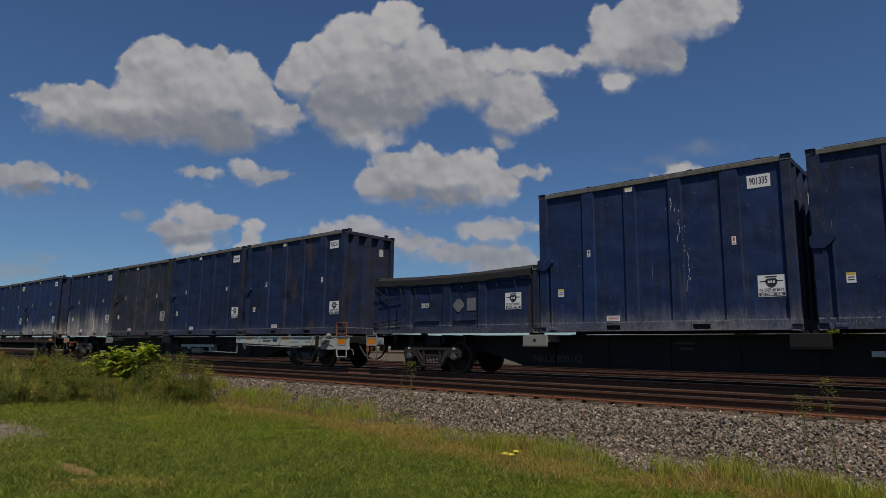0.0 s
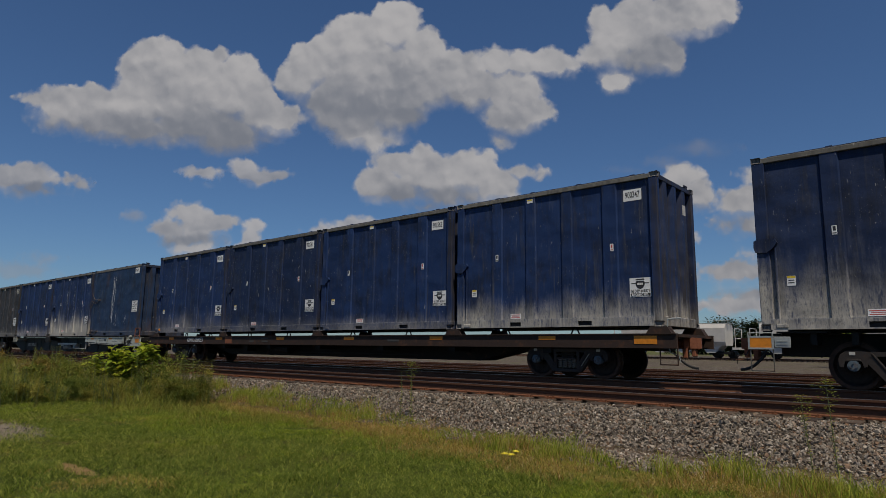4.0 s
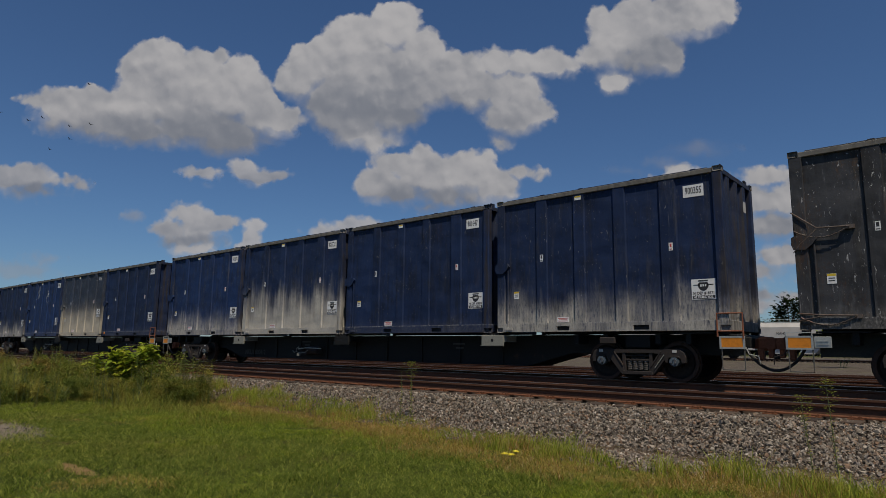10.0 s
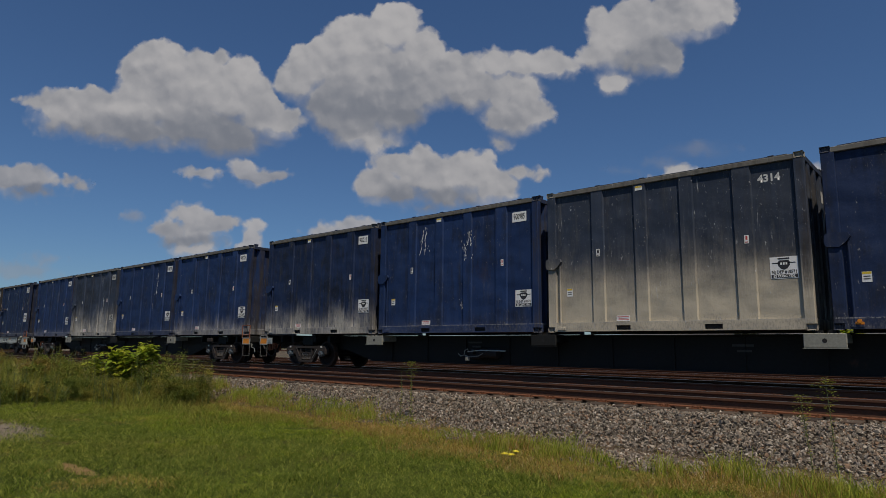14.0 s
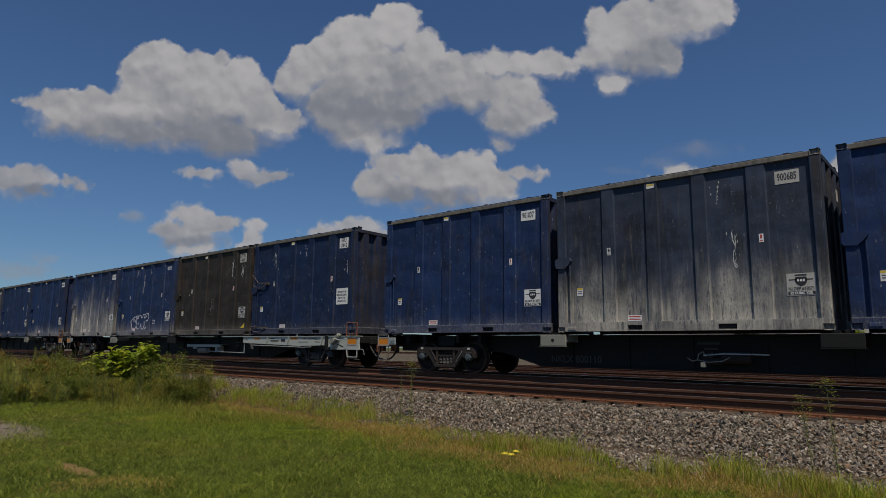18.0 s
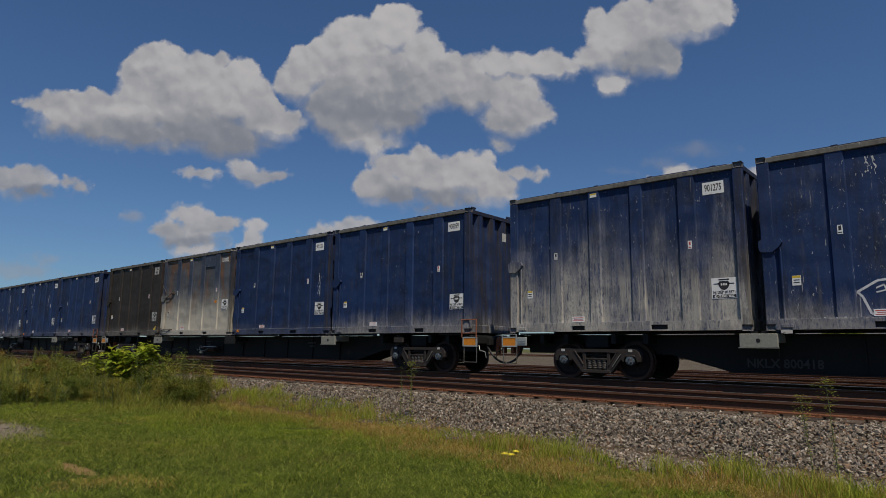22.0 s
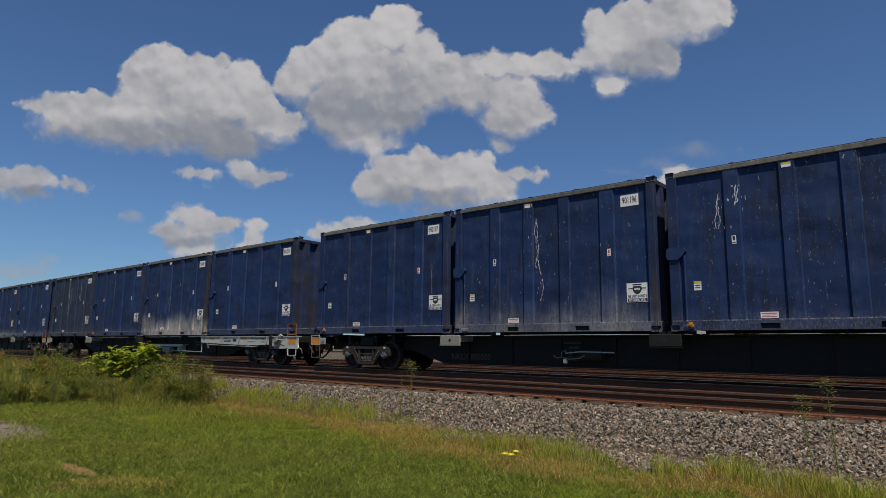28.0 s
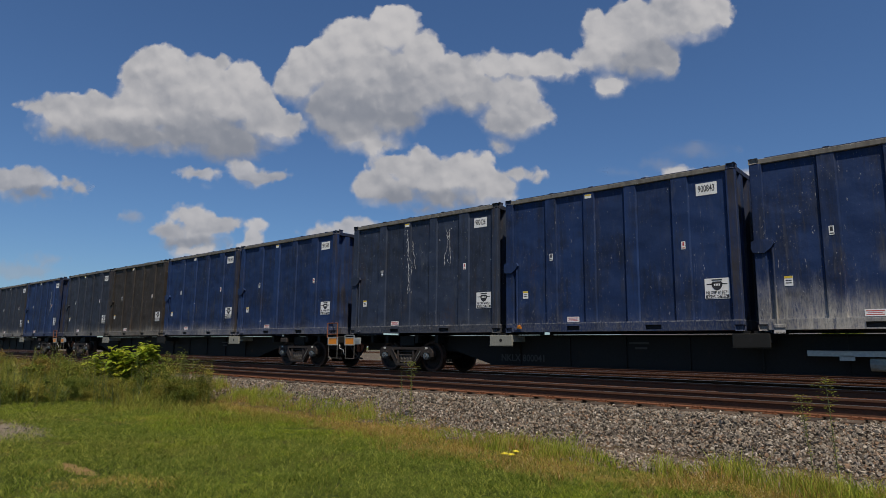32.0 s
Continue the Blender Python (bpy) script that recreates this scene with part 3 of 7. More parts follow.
def container_body(c, mat, dark_mat, smooth=False, height=TALL, rib_mat=None):
    """The steel box itself: frame, ribbed sides, ribbed end, door end, lid."""
    h = height
    k = f"{h:.2f}{smooth}"
    top = h - 0.13
    for sx, sy in ((0, 0), (0, 1), (1, 0), (1, 1)):
        x0 = 0.0 if sx == 0 else LEN - 0.2
        w = 0.24 if sx == 0 else 0.2
        x0 = 0.0 if sx == 0 else LEN - w
        y0 = FRONT if sy == 0 else -FRONT - 0.16
        part("corner_post", f"corner_post/{k}{sx}{sy}", lambda b: bm_box(b, x0, x0 + w, y0, y0 + 0.16, 0.12, h - 0.12, 0.012), rib_mat or mat, c)
        for z in (0.058, h - 0.055):
            part("corner_casting", "corner_casting", casting, dark_mat, c, m=pose(0.085 if sx == 0 else LEN - 0.085, (FRONT + 0.074) * (1 if sy == 0 else -1), z))
    for sy, nm in ((1, "f"), (-1, "b")):
        yo = FRONT * sy
        lo, hi = (yo + 0.004, yo + 0.10) if sy == 1 else (yo - 0.10, yo - 0.004)
        part("top_rail", f"top_rail/{k}{nm}", lambda b: bm_box(b, 0.18, LEN - 0.18, lo, hi, top, h - 0.02, 0.01), TOP_RAIL, c, "scuffed grey top rail")
    def bottom(b):
        y0, y1 = FRONT + 0.002, FRONT + 0.08
        xs = [0.18, POCKETS[0][0], POCKETS[0][1], POCKETS[1][0], POCKETS[1][1], LEN - 0.18]
        for i in (0, 2, 4):
            bm_box(b, xs[i], xs[i + 1], y0, y1, 0.015, 0.235)
        for i in (1, 3):
            bm_box(b, xs[i], xs[i + 1], y0, y1, 0.155, 0.235)
            bm_box(b, xs[i], xs[i + 1], y0, y1, 0.015, 0.045)
    part("bottom_rail", f"bottom_rail/{k}f", bottom, mat, c)
    part("bottom_rail", f"bottom_rail/{k}b", lambda b: bm_box(b, 0.18, LEN - 0.18, -FRONT - 0.08, -FRONT - 0.002, 0.0, 0.235), mat, c)
    for i, (a, b2) in enumerate(POCKETS):
        part("fork_pocket", f"fork_pocket/{i}", lambda b: bm_box(b, a, b2, FRONT + 0.05, FRONT + 0.5, 0.045, 0.155), HOLE_SHADE, c, "dark fork pocket")
    if smooth:
        part("side_wall", f"side_wall/{k}s", lambda b: bm_box(b, 0.24, LEN - 0.2, FRONT + 0.02, FRONT + 0.05, 0.235, top), mat, c, "flat plate side")
    else:
        for i, (a, b2) in enumerate(BAYS):
            part("side_panel", f"side_panel/{k}{i}", lambda b: bm_box(b, a - 0.03, b2 + 0.03, FRONT + 0.062, FRONT + 0.075, 0.225, top + 0.02), mat, c)
        for i, (a, b2) in enumerate(RIBS):
            part("rib", f"rib/{k}{i}", lambda b: hat(b, a, b2, FRONT + 0.016, 0.05, 0.225, top + 0.01), rib_mat or mat, c)
    def back(b):
        bm_box(b, 0.2, LEN - 0.2, -FRONT - 0.075, -FRONT - 0.06, 0.2, top)
    part("side_wall", f"side_wall/{k}b", back, mat, c)
    for i, (a, b2) in enumerate(RIBS):
        part("rib", f"back_rib/{k}{i}", lambda b: bm_box(b, a, b2, -FRONT - 0.062, -FRONT - 0.006, 0.2, top), mat, c)
    x1 = LEN
    part("end_wall", f"end_wall/{k}", lambda b: bm_box(b, x1 - 0.16, x1 - 0.14, FRONT + 0.1, -FRONT - 0.1, 0.15, h - 0.1), mat, c)
    for i, yc in enumerate((-0.66, -0.05, 0.56)):
        part("end_rib", f"end_rib/{k}{i}", lambda b: bm_prism(b, [(x1 - 0.145, yc - 0.17), (x1 - 0.02, yc - 0.11), (x1 - 0.02, yc + 0.11), (x1 - 0.145, yc + 0.17)], "z", 0.2, h - 0.13), mat, c)
    part("end_rail", f"end_rail/{k}t", lambda b: bm_box(b, x1 - 0.13, x1 - 0.01, FRONT + 0.15, -FRONT - 0.15, h - 0.15, h - 0.03, 0.01), dark_mat, c)
    part("end_rail", f"end_rail/{k}b", lambda b: bm_box(b, x1 - 0.13, x1 - 0.008, FRONT + 0.15, -FRONT - 0.15, 0.015, 0.24, 0.01), mat, c)
    def door(b):
        bm_box(b, 0.03, 0.09, FRONT + 0.15, -FRONT - 0.15, 0.1, h - 0.1)
        for z in (0.5, 1.3, 2.1, 2.9):
            if z < h - 0.4:
                bm_box(b, -0.02, 0.04, FRONT + 0.17, -FRONT - 0.17, z, z + 0.14)
    part("door", f"door/{k}", door, mat, c, "ribbed steel rear door")
    part("floor", f"floor/{k}", lambda b: bm_box(b, 0.1, LEN - 0.1, FRONT + 0.09, -FRONT - 0.09, 0.06, 0.14), BLACK_STEEL, c)


def container(mat, dark_mat, label, number="", smooth=False, logo_z=0.88, dusty=False, lamp=False, chains=False, yellow_corner=False, plates=True, painted=False, plate_z=3.17, rib_mat=None):
    """A tall blue waste container with lid, latch and stickers."""
    c = thing("waste_container", label, "container", "containers on the train")
    container_body(c, mat, dark_mat, smooth, TALL, rib_mat)
    part("lid", "lid", lambda b: (bm_box(b, 0.3, LEN - 0.3, FRONT + 0.05, -FRONT - 0.05, TALL - 0.04, TALL + 0.012, 0.01)), dark_mat, c, "steel roof lid")
    for i, lx in enumerate((1.45, 2.6, 4.0, 5.45)):
        part("hinge", f"hinge/{i}", lambda b: (bm_box(b, lx - 0.06, lx + 0.06, FRONT + 0.03, FRONT + 0.12, TALL - 0.03, TALL + 0.018), bm_rod(b, (lx - 0.05, FRONT + 0.07, TALL + 0.018), (lx + 0.05, FRONT + 0.07, TALL + 0.018), 0.014, 6)), dark_mat, c)
    for yy in (-0.95, 0.85):
        part("lid_catch", f"lid_catch/{yy}", lambda b: (bm_box(b, LEN - 0.12, LEN - 0.03, yy - 0.06, yy + 0.06, TALL - 0.04, TALL + 0.03), bm_rod(b, (LEN - 0.06, yy - 0.09, TALL + 0.05), (LEN - 0.06, yy + 0.09, TALL + 0.05), 0.025, 6)), dark_mat, c)
    if not smooth:
        def bracket(b):
            bm_prism(b, [(-0.05, 1.72), (-0.02, 1.62), (0.2, 1.60), (0.33, 1.70), (0.40, 1.80), (0.36, 1.88), (0.05, 1.90), (-0.04, 1.86)], "y", FRONT - 0.035, FRONT + 0.05)
        part("latch_bracket", "latch_bracket", bracket, mat, c, "door latch bracket")
        part("lock_bar", "lock_bar", lambda b: bm_rod(b, (0.35, FRONT + 0.015, 0.12), (0.35, FRONT + 0.015, 1.7), 0.022, 8), mat, c)
        part("lock_foot", "lock_foot", lambda b: bm_box(b, 0.28, 0.50, FRONT - 0.015, FRONT + 0.03, 0.05, 0.13, 0.01), mat, c)
    y0 = FRONT + (0.017 if smooth else 0.058)
    yr = FRONT + (0.017 if smooth else 0.0125)
    if number and painted:
        lettering(number, 0.23, LETTER_WHITE, c, 5.38, y0, 3.2, 0.95 if len(number) < 5 else 0.8, 0.008)
    elif number:
        two = " " in number
        st = sticker("number_plate", c, 5.43, plate_z, 0.46 if not two else 0.46, 0.28 if not two else 0.36, y0, STICKER_GREY if dusty else STICKER, "white plate with a black number")
        if two:
            for i, s in enumerate(number.split()):
                lettering(s, 0.19, LETTER_BLACK, st, 0, -0.004, 0.09 - 0.18 * i, 0.74, 0.004)
        else:
            lettering(number, 0.22, LETTER_BLACK, st, 0, -0.004, 0, 0.56, 0.004)
    if plates:
        a = sticker("warning_label", c, 1.43, 1.95, 0.09, 0.18, yr)
        bars(a, "label_print", ((0, 0.03, 0.05, 0.09), (0, -0.06, 0.07, 0.02)), LETTER_BLACK)
        a = sticker("warning_label", c, 4.88, 1.93, 0.09, 0.18, yr)
        bars(a, "label_print", ((0, 0.03, 0.04, 0.08), (0, -0.06, 0.06, 0.02)), RED)
        a = sticker("danger_label", c, 2.02, 0.32, 0.34, 0.13, y0)
        bars(a, "label_print", ((0, 0.035, 0.29, 0.018), (0, 0.0, 0.24, 0.01), (0, -0.035, 0.29, 0.014)), RED)
        if not smooth:
            a = sticker("caution_label", c, 0.60, 1.0, 0.16, 0.20, y0)
            bars(a, "label_head", ((0, 0.075, 0.15, 0.045),), YELLOW)
            bars(a, "label_print", ((0, 0.01, 0.11, 0.02), (0, -0.04, 0.11, 0.02)), LETTER_BLACK)
            a = sticker("caution_label", c, 2.53, 3.42, 0.18, 0.10, yr - 0.0005)
            bars(a, "label_head", ((0, 0.03, 0.17, 0.035),), YELLOW)
        sticker("end_label", c, 0, 0, 0.2, 0.26, 0, STICKER_GREY).matrix_basis = pose(LEN - 0.017, 0.56, 3.0, 0, 0, 90)
    if lamp:
        part("marker_lamp", "marker_lamp", lambda b: (bm_box(b, 0.36, 0.50, FRONT - 0.02, FRONT + 0.02, 0.10, 0.15), bm_rod(b, (0.43, FRONT - 0.04, 0.165), (0.43, FRONT, 0.165), 0.038, 10)), ORANGE, c, "orange reflector lamp")
    if chains:
        for zz in (2.0, 0.27):
            part("hinge_bar", f"hinge_bar/{zz}", lambda b: (bm_path(b, [(-0.02, FRONT - 0.02, zz + (0.38 if zz > 1 else 0.06)), (0.42, FRONT - 0.03, zz + 0.02), (0.98, FRONT - 0.025, zz)], 0.015, 7), bm_box(b, 0.86, 1.06, FRONT - 0.02, FRONT + 0.06, zz - 0.05, zz + 0.03)), CHAIN, c, "weathered door hinge bar")
            part("hinge_strut", f"hinge_strut/{zz}", lambda b: bm_path(b, [(-0.02, FRONT - 0.02, zz - (0.45 if zz > 1 else 0.10)), (0.1, FRONT - 0.03, zz - (0.30 if zz > 1 else 0.06)), (0.42, FRONT - 0.03, zz)], 0.011, 6), CHAIN, c)
            def links(b):
                for i in range(14):
                    x = 0.02 + i * 0.068
                    z = zz - 0.16 * math.sin(math.pi * i / 14) - 0.02
                    z2 = zz - 0.16 * math.sin(math.pi * (i + 1) / 14) - 0.02
                    bm_rod(b, (x, FRONT - 0.02, z), (x + 0.06, FRONT - 0.028, z2), 0.011 if i % 2 else 0.017, 5)
            part("chain", f"chain/{zz}", links, CHAIN, c, "slack door chain")
    if yellow_corner:
        part("corner_mark", "corner_mark", lambda b: bm_prism(b, [(5.48, 0.28), (5.84, 0.28), (5.84, 0.52)], "y", FRONT + 0.054, FRONT + 0.061), YELLOW, c, "yellow painted triangle")
    return c


def low_container(mat, dark_mat):
    """The half-height open container under a black tarpaulin."""
    h = 1.75
    c = thing("low_waste_container", "half-height blue steel container under a black tarpaulin", "container", "containers on the train")
    for sx in (0.0, LEN + 0.04):
        for sy in (FRONT, -FRONT - 0.14):
            part("corner_post", f"low_post/{sx}{sy}", lambda b: bm_box(b, sx, sx + 0.2, sy, sy + 0.14, 0.1, h - 0.1, 0.012), mat, c)
            part("corner_casting", "corner_casting", casting, dark_mat, c, m=pose(sx + 0.1, sy + 0.07, h - 0.03))
            part("corner_casting", "corner_casting", casting, dark_mat, c, m=pose(sx + 0.1, sy + 0.07, 0.058))
    part("side_wall", "low_side", lambda b: bm_box(b, 0.2, LEN + 0.04, FRONT + 0.06, FRONT + 0.08, 0.1, h - 0.15), mat, c)
    part("side_wall", "low_back", lambda b: bm_box(b, 0.2, LEN + 0.04, -FRONT - 0.08, -FRONT - 0.06, 0.1, h - 0.15), mat, c)
    for i, x in enumerate((1.35, 2.95, 4.25)):
        part("rib", f"low_rib/{i}", lambda b: hat(b, x, x + 0.32, FRONT + 0.006, 0.06, 0.12, h - 0.3), mat, c)
    part("bottom_rail", "low_bottom", lambda b: bm_box(b, 0.18, LEN + 0.06, FRONT, FRONT + 0.1, 0.0, 0.13), mat, c)
    part("top_rail", "low_top", lambda b: bm_box(b, 0.18, LEN + 0.06, FRONT + 0.01, FRONT + 0.09, h - 0.32, h - 0.2), mat, c)
    for i, (a, w) in enumerate(((1.8, 1.0), (3.35, 0.85))):
        part("step_bar", f"low_step/{i}", lambda b: bm_box(b, a, a + w, FRONT + 0.01, FRONT + 0.06, 0.36, 0.40), mat, c)
    for sx in (0.06, LEN + 0.1):
        part("end_wall", f"low_end/{sx}", lambda b: bm_box(b, sx, sx + 0.04, FRONT + 0.1, -FRONT - 0.1, 0.1, h - 0.15), mat, c)
    part("floor", "low_floor", lambda b: bm_box(b, 0.1, LEN, FRONT + 0.1, -FRONT - 0.1, 0.06, 0.14), BLACK_STEEL, c)
    def tarp(b):
        rng = random.Random(5)
        nx, sag = 40, []
        rows = []
        for i in range(nx + 1):
            x = 0.02 + (LEN + 0.0) * i / nx
            drop = 0.30 + 0.012 * math.sin(i * 1.3) + rng.uniform(-0.01, 0.01)
            crown = h + 0.075 - 0.07 * math.sin(math.pi * i / nx) + rng.uniform(-0.005, 0.005)
            prof = [(FRONT - 0.03, crown - drop), (FRONT - 0.025, crown - 0.12), (FRONT + 0.1, crown - 0.02), (0, crown + 0.03), (-FRONT - 0.1, crown - 0.02), (-FRONT + 0.025, crown - 0.12), (-FRONT + 0.03, crown - drop)]
            rows.append([b.verts.new((x, y, z)) for y, z in prof])
        for r, q in zip(rows, rows[1:]):
            for j in range(6):
                b.faces.new((r[j], r[j + 1], q[j + 1], q[j]))
    part("tarpaulin", "tarpaulin", tarp, TARP, c, "creased black tarpaulin")
    def lines(b):
        for i in range(9):
            x = 0.5 + i * 0.62
            bm_rod(b, (x, FRONT - 0.005, h - 0.2), (x + 0.12, FRONT + 0.0, h - 0.52), 0.006, 5)
    part("tie_line", "tie_line", lines, HOSE, c, "dark tarpaulin lashings")
    def gear(b):
        for z in (1.12, 0.42, 0.30):
            bm_rod(b, (0.0, FRONT - 0.02, z - 0.1), (1.3, FRONT - 0.02, z + 0.02), 0.012, 6)
        for x in (0.75, 1.1):
            bm_rod(b, (x, FRONT - 0.02, 0.15), (x, FRONT - 0.02, 1.12), 0.014, 6)
        bm_rod(b, (0.05, FRONT - 0.02, 1.45), (0.75, FRONT - 0.02, 1.05), 0.02, 6)
    part("door_gear", "door_gear", gear, BLACK_STEEL, c, "rusty door latch rods")
    lettering("2829", 0.20, LETTER_WHITE, c, 2.22, FRONT + 0.05, 0.83, 0.85, 0.004)
    lettering("2829", 0.15, LETTER_DIM, c, 2.25, FRONT + 0.008, 1.49, 0.85, 0.003)
    part("placard_holder", "placard", lambda b: bm_prism(b, [(3.34, 0.76), (3.34, 0.84), (3.49, 0.99), (3.57, 0.99), (3.72, 0.84), (3.72, 0.76), (3.57, 0.61), (3.49, 0.61)], "y", FRONT + 0.045, FRONT + 0.062), DULL_PLACARD, c, "blank dull grey-blue diamond placard")
    sticker("paper_placard", c, 4.01, 0.82, 0.32, 0.36, FRONT + 0.05, DULL_PLACARD)
    shield_sticker(c, 5.42, 0.86, FRONT + 0.056, STICKER, ("NJ DEP #18571", "25 CUBIC YDS."))
    return c

# ---- railway cars ----
WHEEL_R = 0.457
SPINNERS = []


def side_frame(bm):
    """A cast three-piece truck side frame in the x-z plane, windows left open."""
    def slab(pts, half):
        bm_prism(bm, pts, "y", -half, half)
    chord = [(0.0, 0.735), (0.62, 0.735), (0.86, 0.755), (1.02, 0.735), (1.11, 0.67), (1.145, 0.57), (1.13, 0.44), (1.05, 0.43), (1.03, 0.55), (0.75, 0.56), (0.73, 0.43), (0.67, 0.45), (0.655, 0.64), (0.34, 0.655), (0.0, 0.655)]
    slab(chord + [(-x, z) for x, z in chord[-2:0:-1]], 0.088)
    for s in (-1, 1):
        slab([(s * 0.57, 0.69), (s * 0.72, 0.66), (s * 0.715, 0.56), (s * 0.40, 0.17), (s * 0.29, 0.17), (s * 0.34, 0.34)], 0.082)
        slab([(s * 0.565, 0.705), (s * 0.605, 0.70), (s * 0.36, 0.335), (s * 0.33, 0.36)], 0.098)
        slab([(s * 0.28, 0.20), (s * 0.355, 0.20), (s * 0.375, 0.70), (s * 0.285, 0.70)], 0.076)
        slab([(s * 0.76, 0.555), (s * 1.02, 0.555), (s * 1.0, 0.60), (s * 0.78, 0.60)], 0.12)
    slab([(-0.39, 0.155), (0.39, 0.155), (0.36, 0.235), (-0.36, 0.235)], 0.096)
    slab([(-0.33, 0.47), (0.33, 0.47), (0.33, 0.515), (-0.33, 0.515)], 0.070)
    slab([(-0.33, 0.575), (0.33, 0.575), (0.33, 0.60), (-0.33, 0.60)], 0.06)
    bmesh.ops.bevel(bm, geom=list(bm.edges), offset=0.009, segments=1, affect="EDGES")


def spring(bm):
    """One coil spring, a helix of square wire."""
    rows = []
    for i in range(61):
        a = i * math.tau / 12
        z = 0.25 + 0.215 * i / 60
        c = Vector((math.cos(a), math.sin(a), 0))
        rows.append([bm.verts.new(c * r + Vector((0, 0, z + dz))) for r, dz in ((0.045, -0.011), (0.066, -0.011), (0.066, 0.011), (0.045, 0.011))])
    for p, q in zip(rows, rows[1:]):
        for j in range(4):
            bm.faces.new((p[j], p[(j + 1) % 4], q[(j + 1) % 4], q[j]))


def wheelset(bm):
    for s in (-1, 1):
        ring = [(0.06, s * 0.72), (0.06, s * 0.88), (0.17, s * 0.85), (0.17, s * 0.76)]
        bmesh.ops.create_cone(bm, cap_ends=True, segments=32, radius1=WHEEL_R, radius2=WHEEL_R, depth=0.11, matrix=pose(0, s * 0.765, 0, 90))
        bmesh.ops.create_cone(bm, cap_ends=True, segments=32, radius1=WHEEL_R + 0.026, radius2=WHEEL_R + 0.026, depth=0.028, matrix=pose(0, s * 0.70, 0, 90))
        bmesh.ops.create_cone(bm, cap_ends=True, segments=16, radius1=0.13, radius2=0.13, depth=0.20, matrix=pose(0, s * 0.80, 0, 90))
    bm_rod(bm, (0, -1.0, 0), (0, 1.0, 0), 0.085, 12)
    outer = [f for f in bm.faces if len(f.verts) == 32 and abs(f.calc_center_median().y) > 0.79]
    r = bmesh.ops.inset_region(bm, faces=outer, thickness=0.075, depth=0)
    bmesh.ops.inset_region(bm, faces=outer, thickness=0.05, depth=-0.045)


def bearing(bm):
    bm_rod(bm, (0, -0.07, 0), (0, 0.07, 0), 0.105, 14)
    bm_rod(bm, (0, -0.10, 0), (0, -0.06, 0), 0.075, 12)
    for a in (90, 210, 330):
        bm_rod(bm, (0.05 * math.cos(radians(a)), -0.125, 0.05 * math.sin(radians(a))), (0.05 * math.cos(radians(a)), -0.09, 0.05 * math.sin(radians(a))), 0.016, 6)


SPRING = steel("spring_steel", (0.17, 0.15, 0.13), 0.2, 0.6, 0.2)
CAP_BLUE = steel("bearing_cap_paint", (0.10, 0.135, 0.16), 0.3, 0.7, 0.1)


def truck(car, x, near_visible=True):
    """One bogie: side frames, springs, bolster, two wheelsets with bearing caps."""
    tr = part("truck", "truck_bolster", lambda b: (bm_box(b, -0.2, 0.2, -0.98, 0.98, 0.50, 0.72, 0.02), bm_rod(b, (0, 0, 0.6), (0, 0, 0.85), 0.22, 14)), CAST, car, "cast steel truck", pose(x, 0, 0))
    for sy in (-1, 1):
        part("side_frame", "side_frame", side_frame, CAST, tr, m=pose(0, sy * 1.0, 0))
        for sx in (-0.2, -0.067, 0.067, 0.2):
            part("spring", "spring", spring, SPRING, tr, m=pose(sx, sy * 1.0, 0))
    for wx in (-0.889, 0.889):
        w = part("wheelset", "wheelset", wheelset, WHEEL, tr, m=pose(wx, 0, WHEEL_R))
        SPINNERS.append((w, wx))
        part("bearing_cap", "bearing_cap", bearing, CAP_BLUE, tr, m=pose(wx, -1.05, WHEEL_R + 0.01))
    for sx in (-1, 1):
        part("frame_label", "frame_label", lambda b: bm_box(b, -0.05, 0.05, -0.002, 0.002, -0.03, 0.03), STICKER_GREY, tr, m=pose(sx * 0.9, -1.094, 0.70))
    part("brake_rod", "truck_rod", lambda b: bm_rod(b, (0.44, -1.1, 0.32), (0.66, -1.1, 0.62), 0.011, 6), BRACKET, tr)
    return tr


def coupler(car, x, s, mat=RUSTY):
    """Drawbar, knuckle, cut lever and air hose at one end; s is the way out."""
    def bar(b):
        bm_box(b, min(x - s * 0.3, x + s * 0.1), max(x - s * 0.3, x + s * 0.1), -0.16, 0.16, 0.78, 1.0, 0.03)
        bm_box(b, x - 0.13, x + 0.13, -0.34, 0.28, 0.74, 1.04, 0.05)
        bm_prism(b, [(x + s * 0.08, -0.38), (x + s * 0.24, -0.34), (x + s * 0.262, -0.16), (x + s * 0.22, 0.05), (x + s * 0.08, 0.05)], "z", 0.77, 1.01)
        bm_box(b, x - s * 0.06 - 0.06, x - s * 0.06 + 0.06, -0.36, -0.2, 0.54, 0.78, 0.02)
        bm_box(b, x + s * 0.14 - 0.05, x + s * 0.14 + 0.05, -0.34, -0.18, 0.58, 0.80, 0.02)
    part("coupler", f"coupler/{x}{s}", bar, mat, car, "rust-brown knuckle coupler")
    def hose(b):
        pts = [(x + s * (-0.32 + 0.58 * u), -0.46 + 0.06 * u, 0.78 - 0.46 * math.sin(math.pi * 0.5 * u ** 0.8)) for u in [i / 8 for i in range(9)]]
        bm_path(b, pts, 0.032, 6)
    part("air_hose", f"air_hose/{x}{s}", hose, HOSE, car, "black air hose")
    def lever(b):
        bm_path(b, [(x - s * 0.15, -1.1, 0.80), (x - s * 0.08, -1.15, 0.66), (x + s * 0.1, -1.15, 0.62), (x + s * 0.12, -1.12, 0.46)], 0.011, 6)
    part("cut_lever", f"cut_lever/{x}{s}", lever, GALV if s > 0 else CAST, car, "thin uncoupling lever")


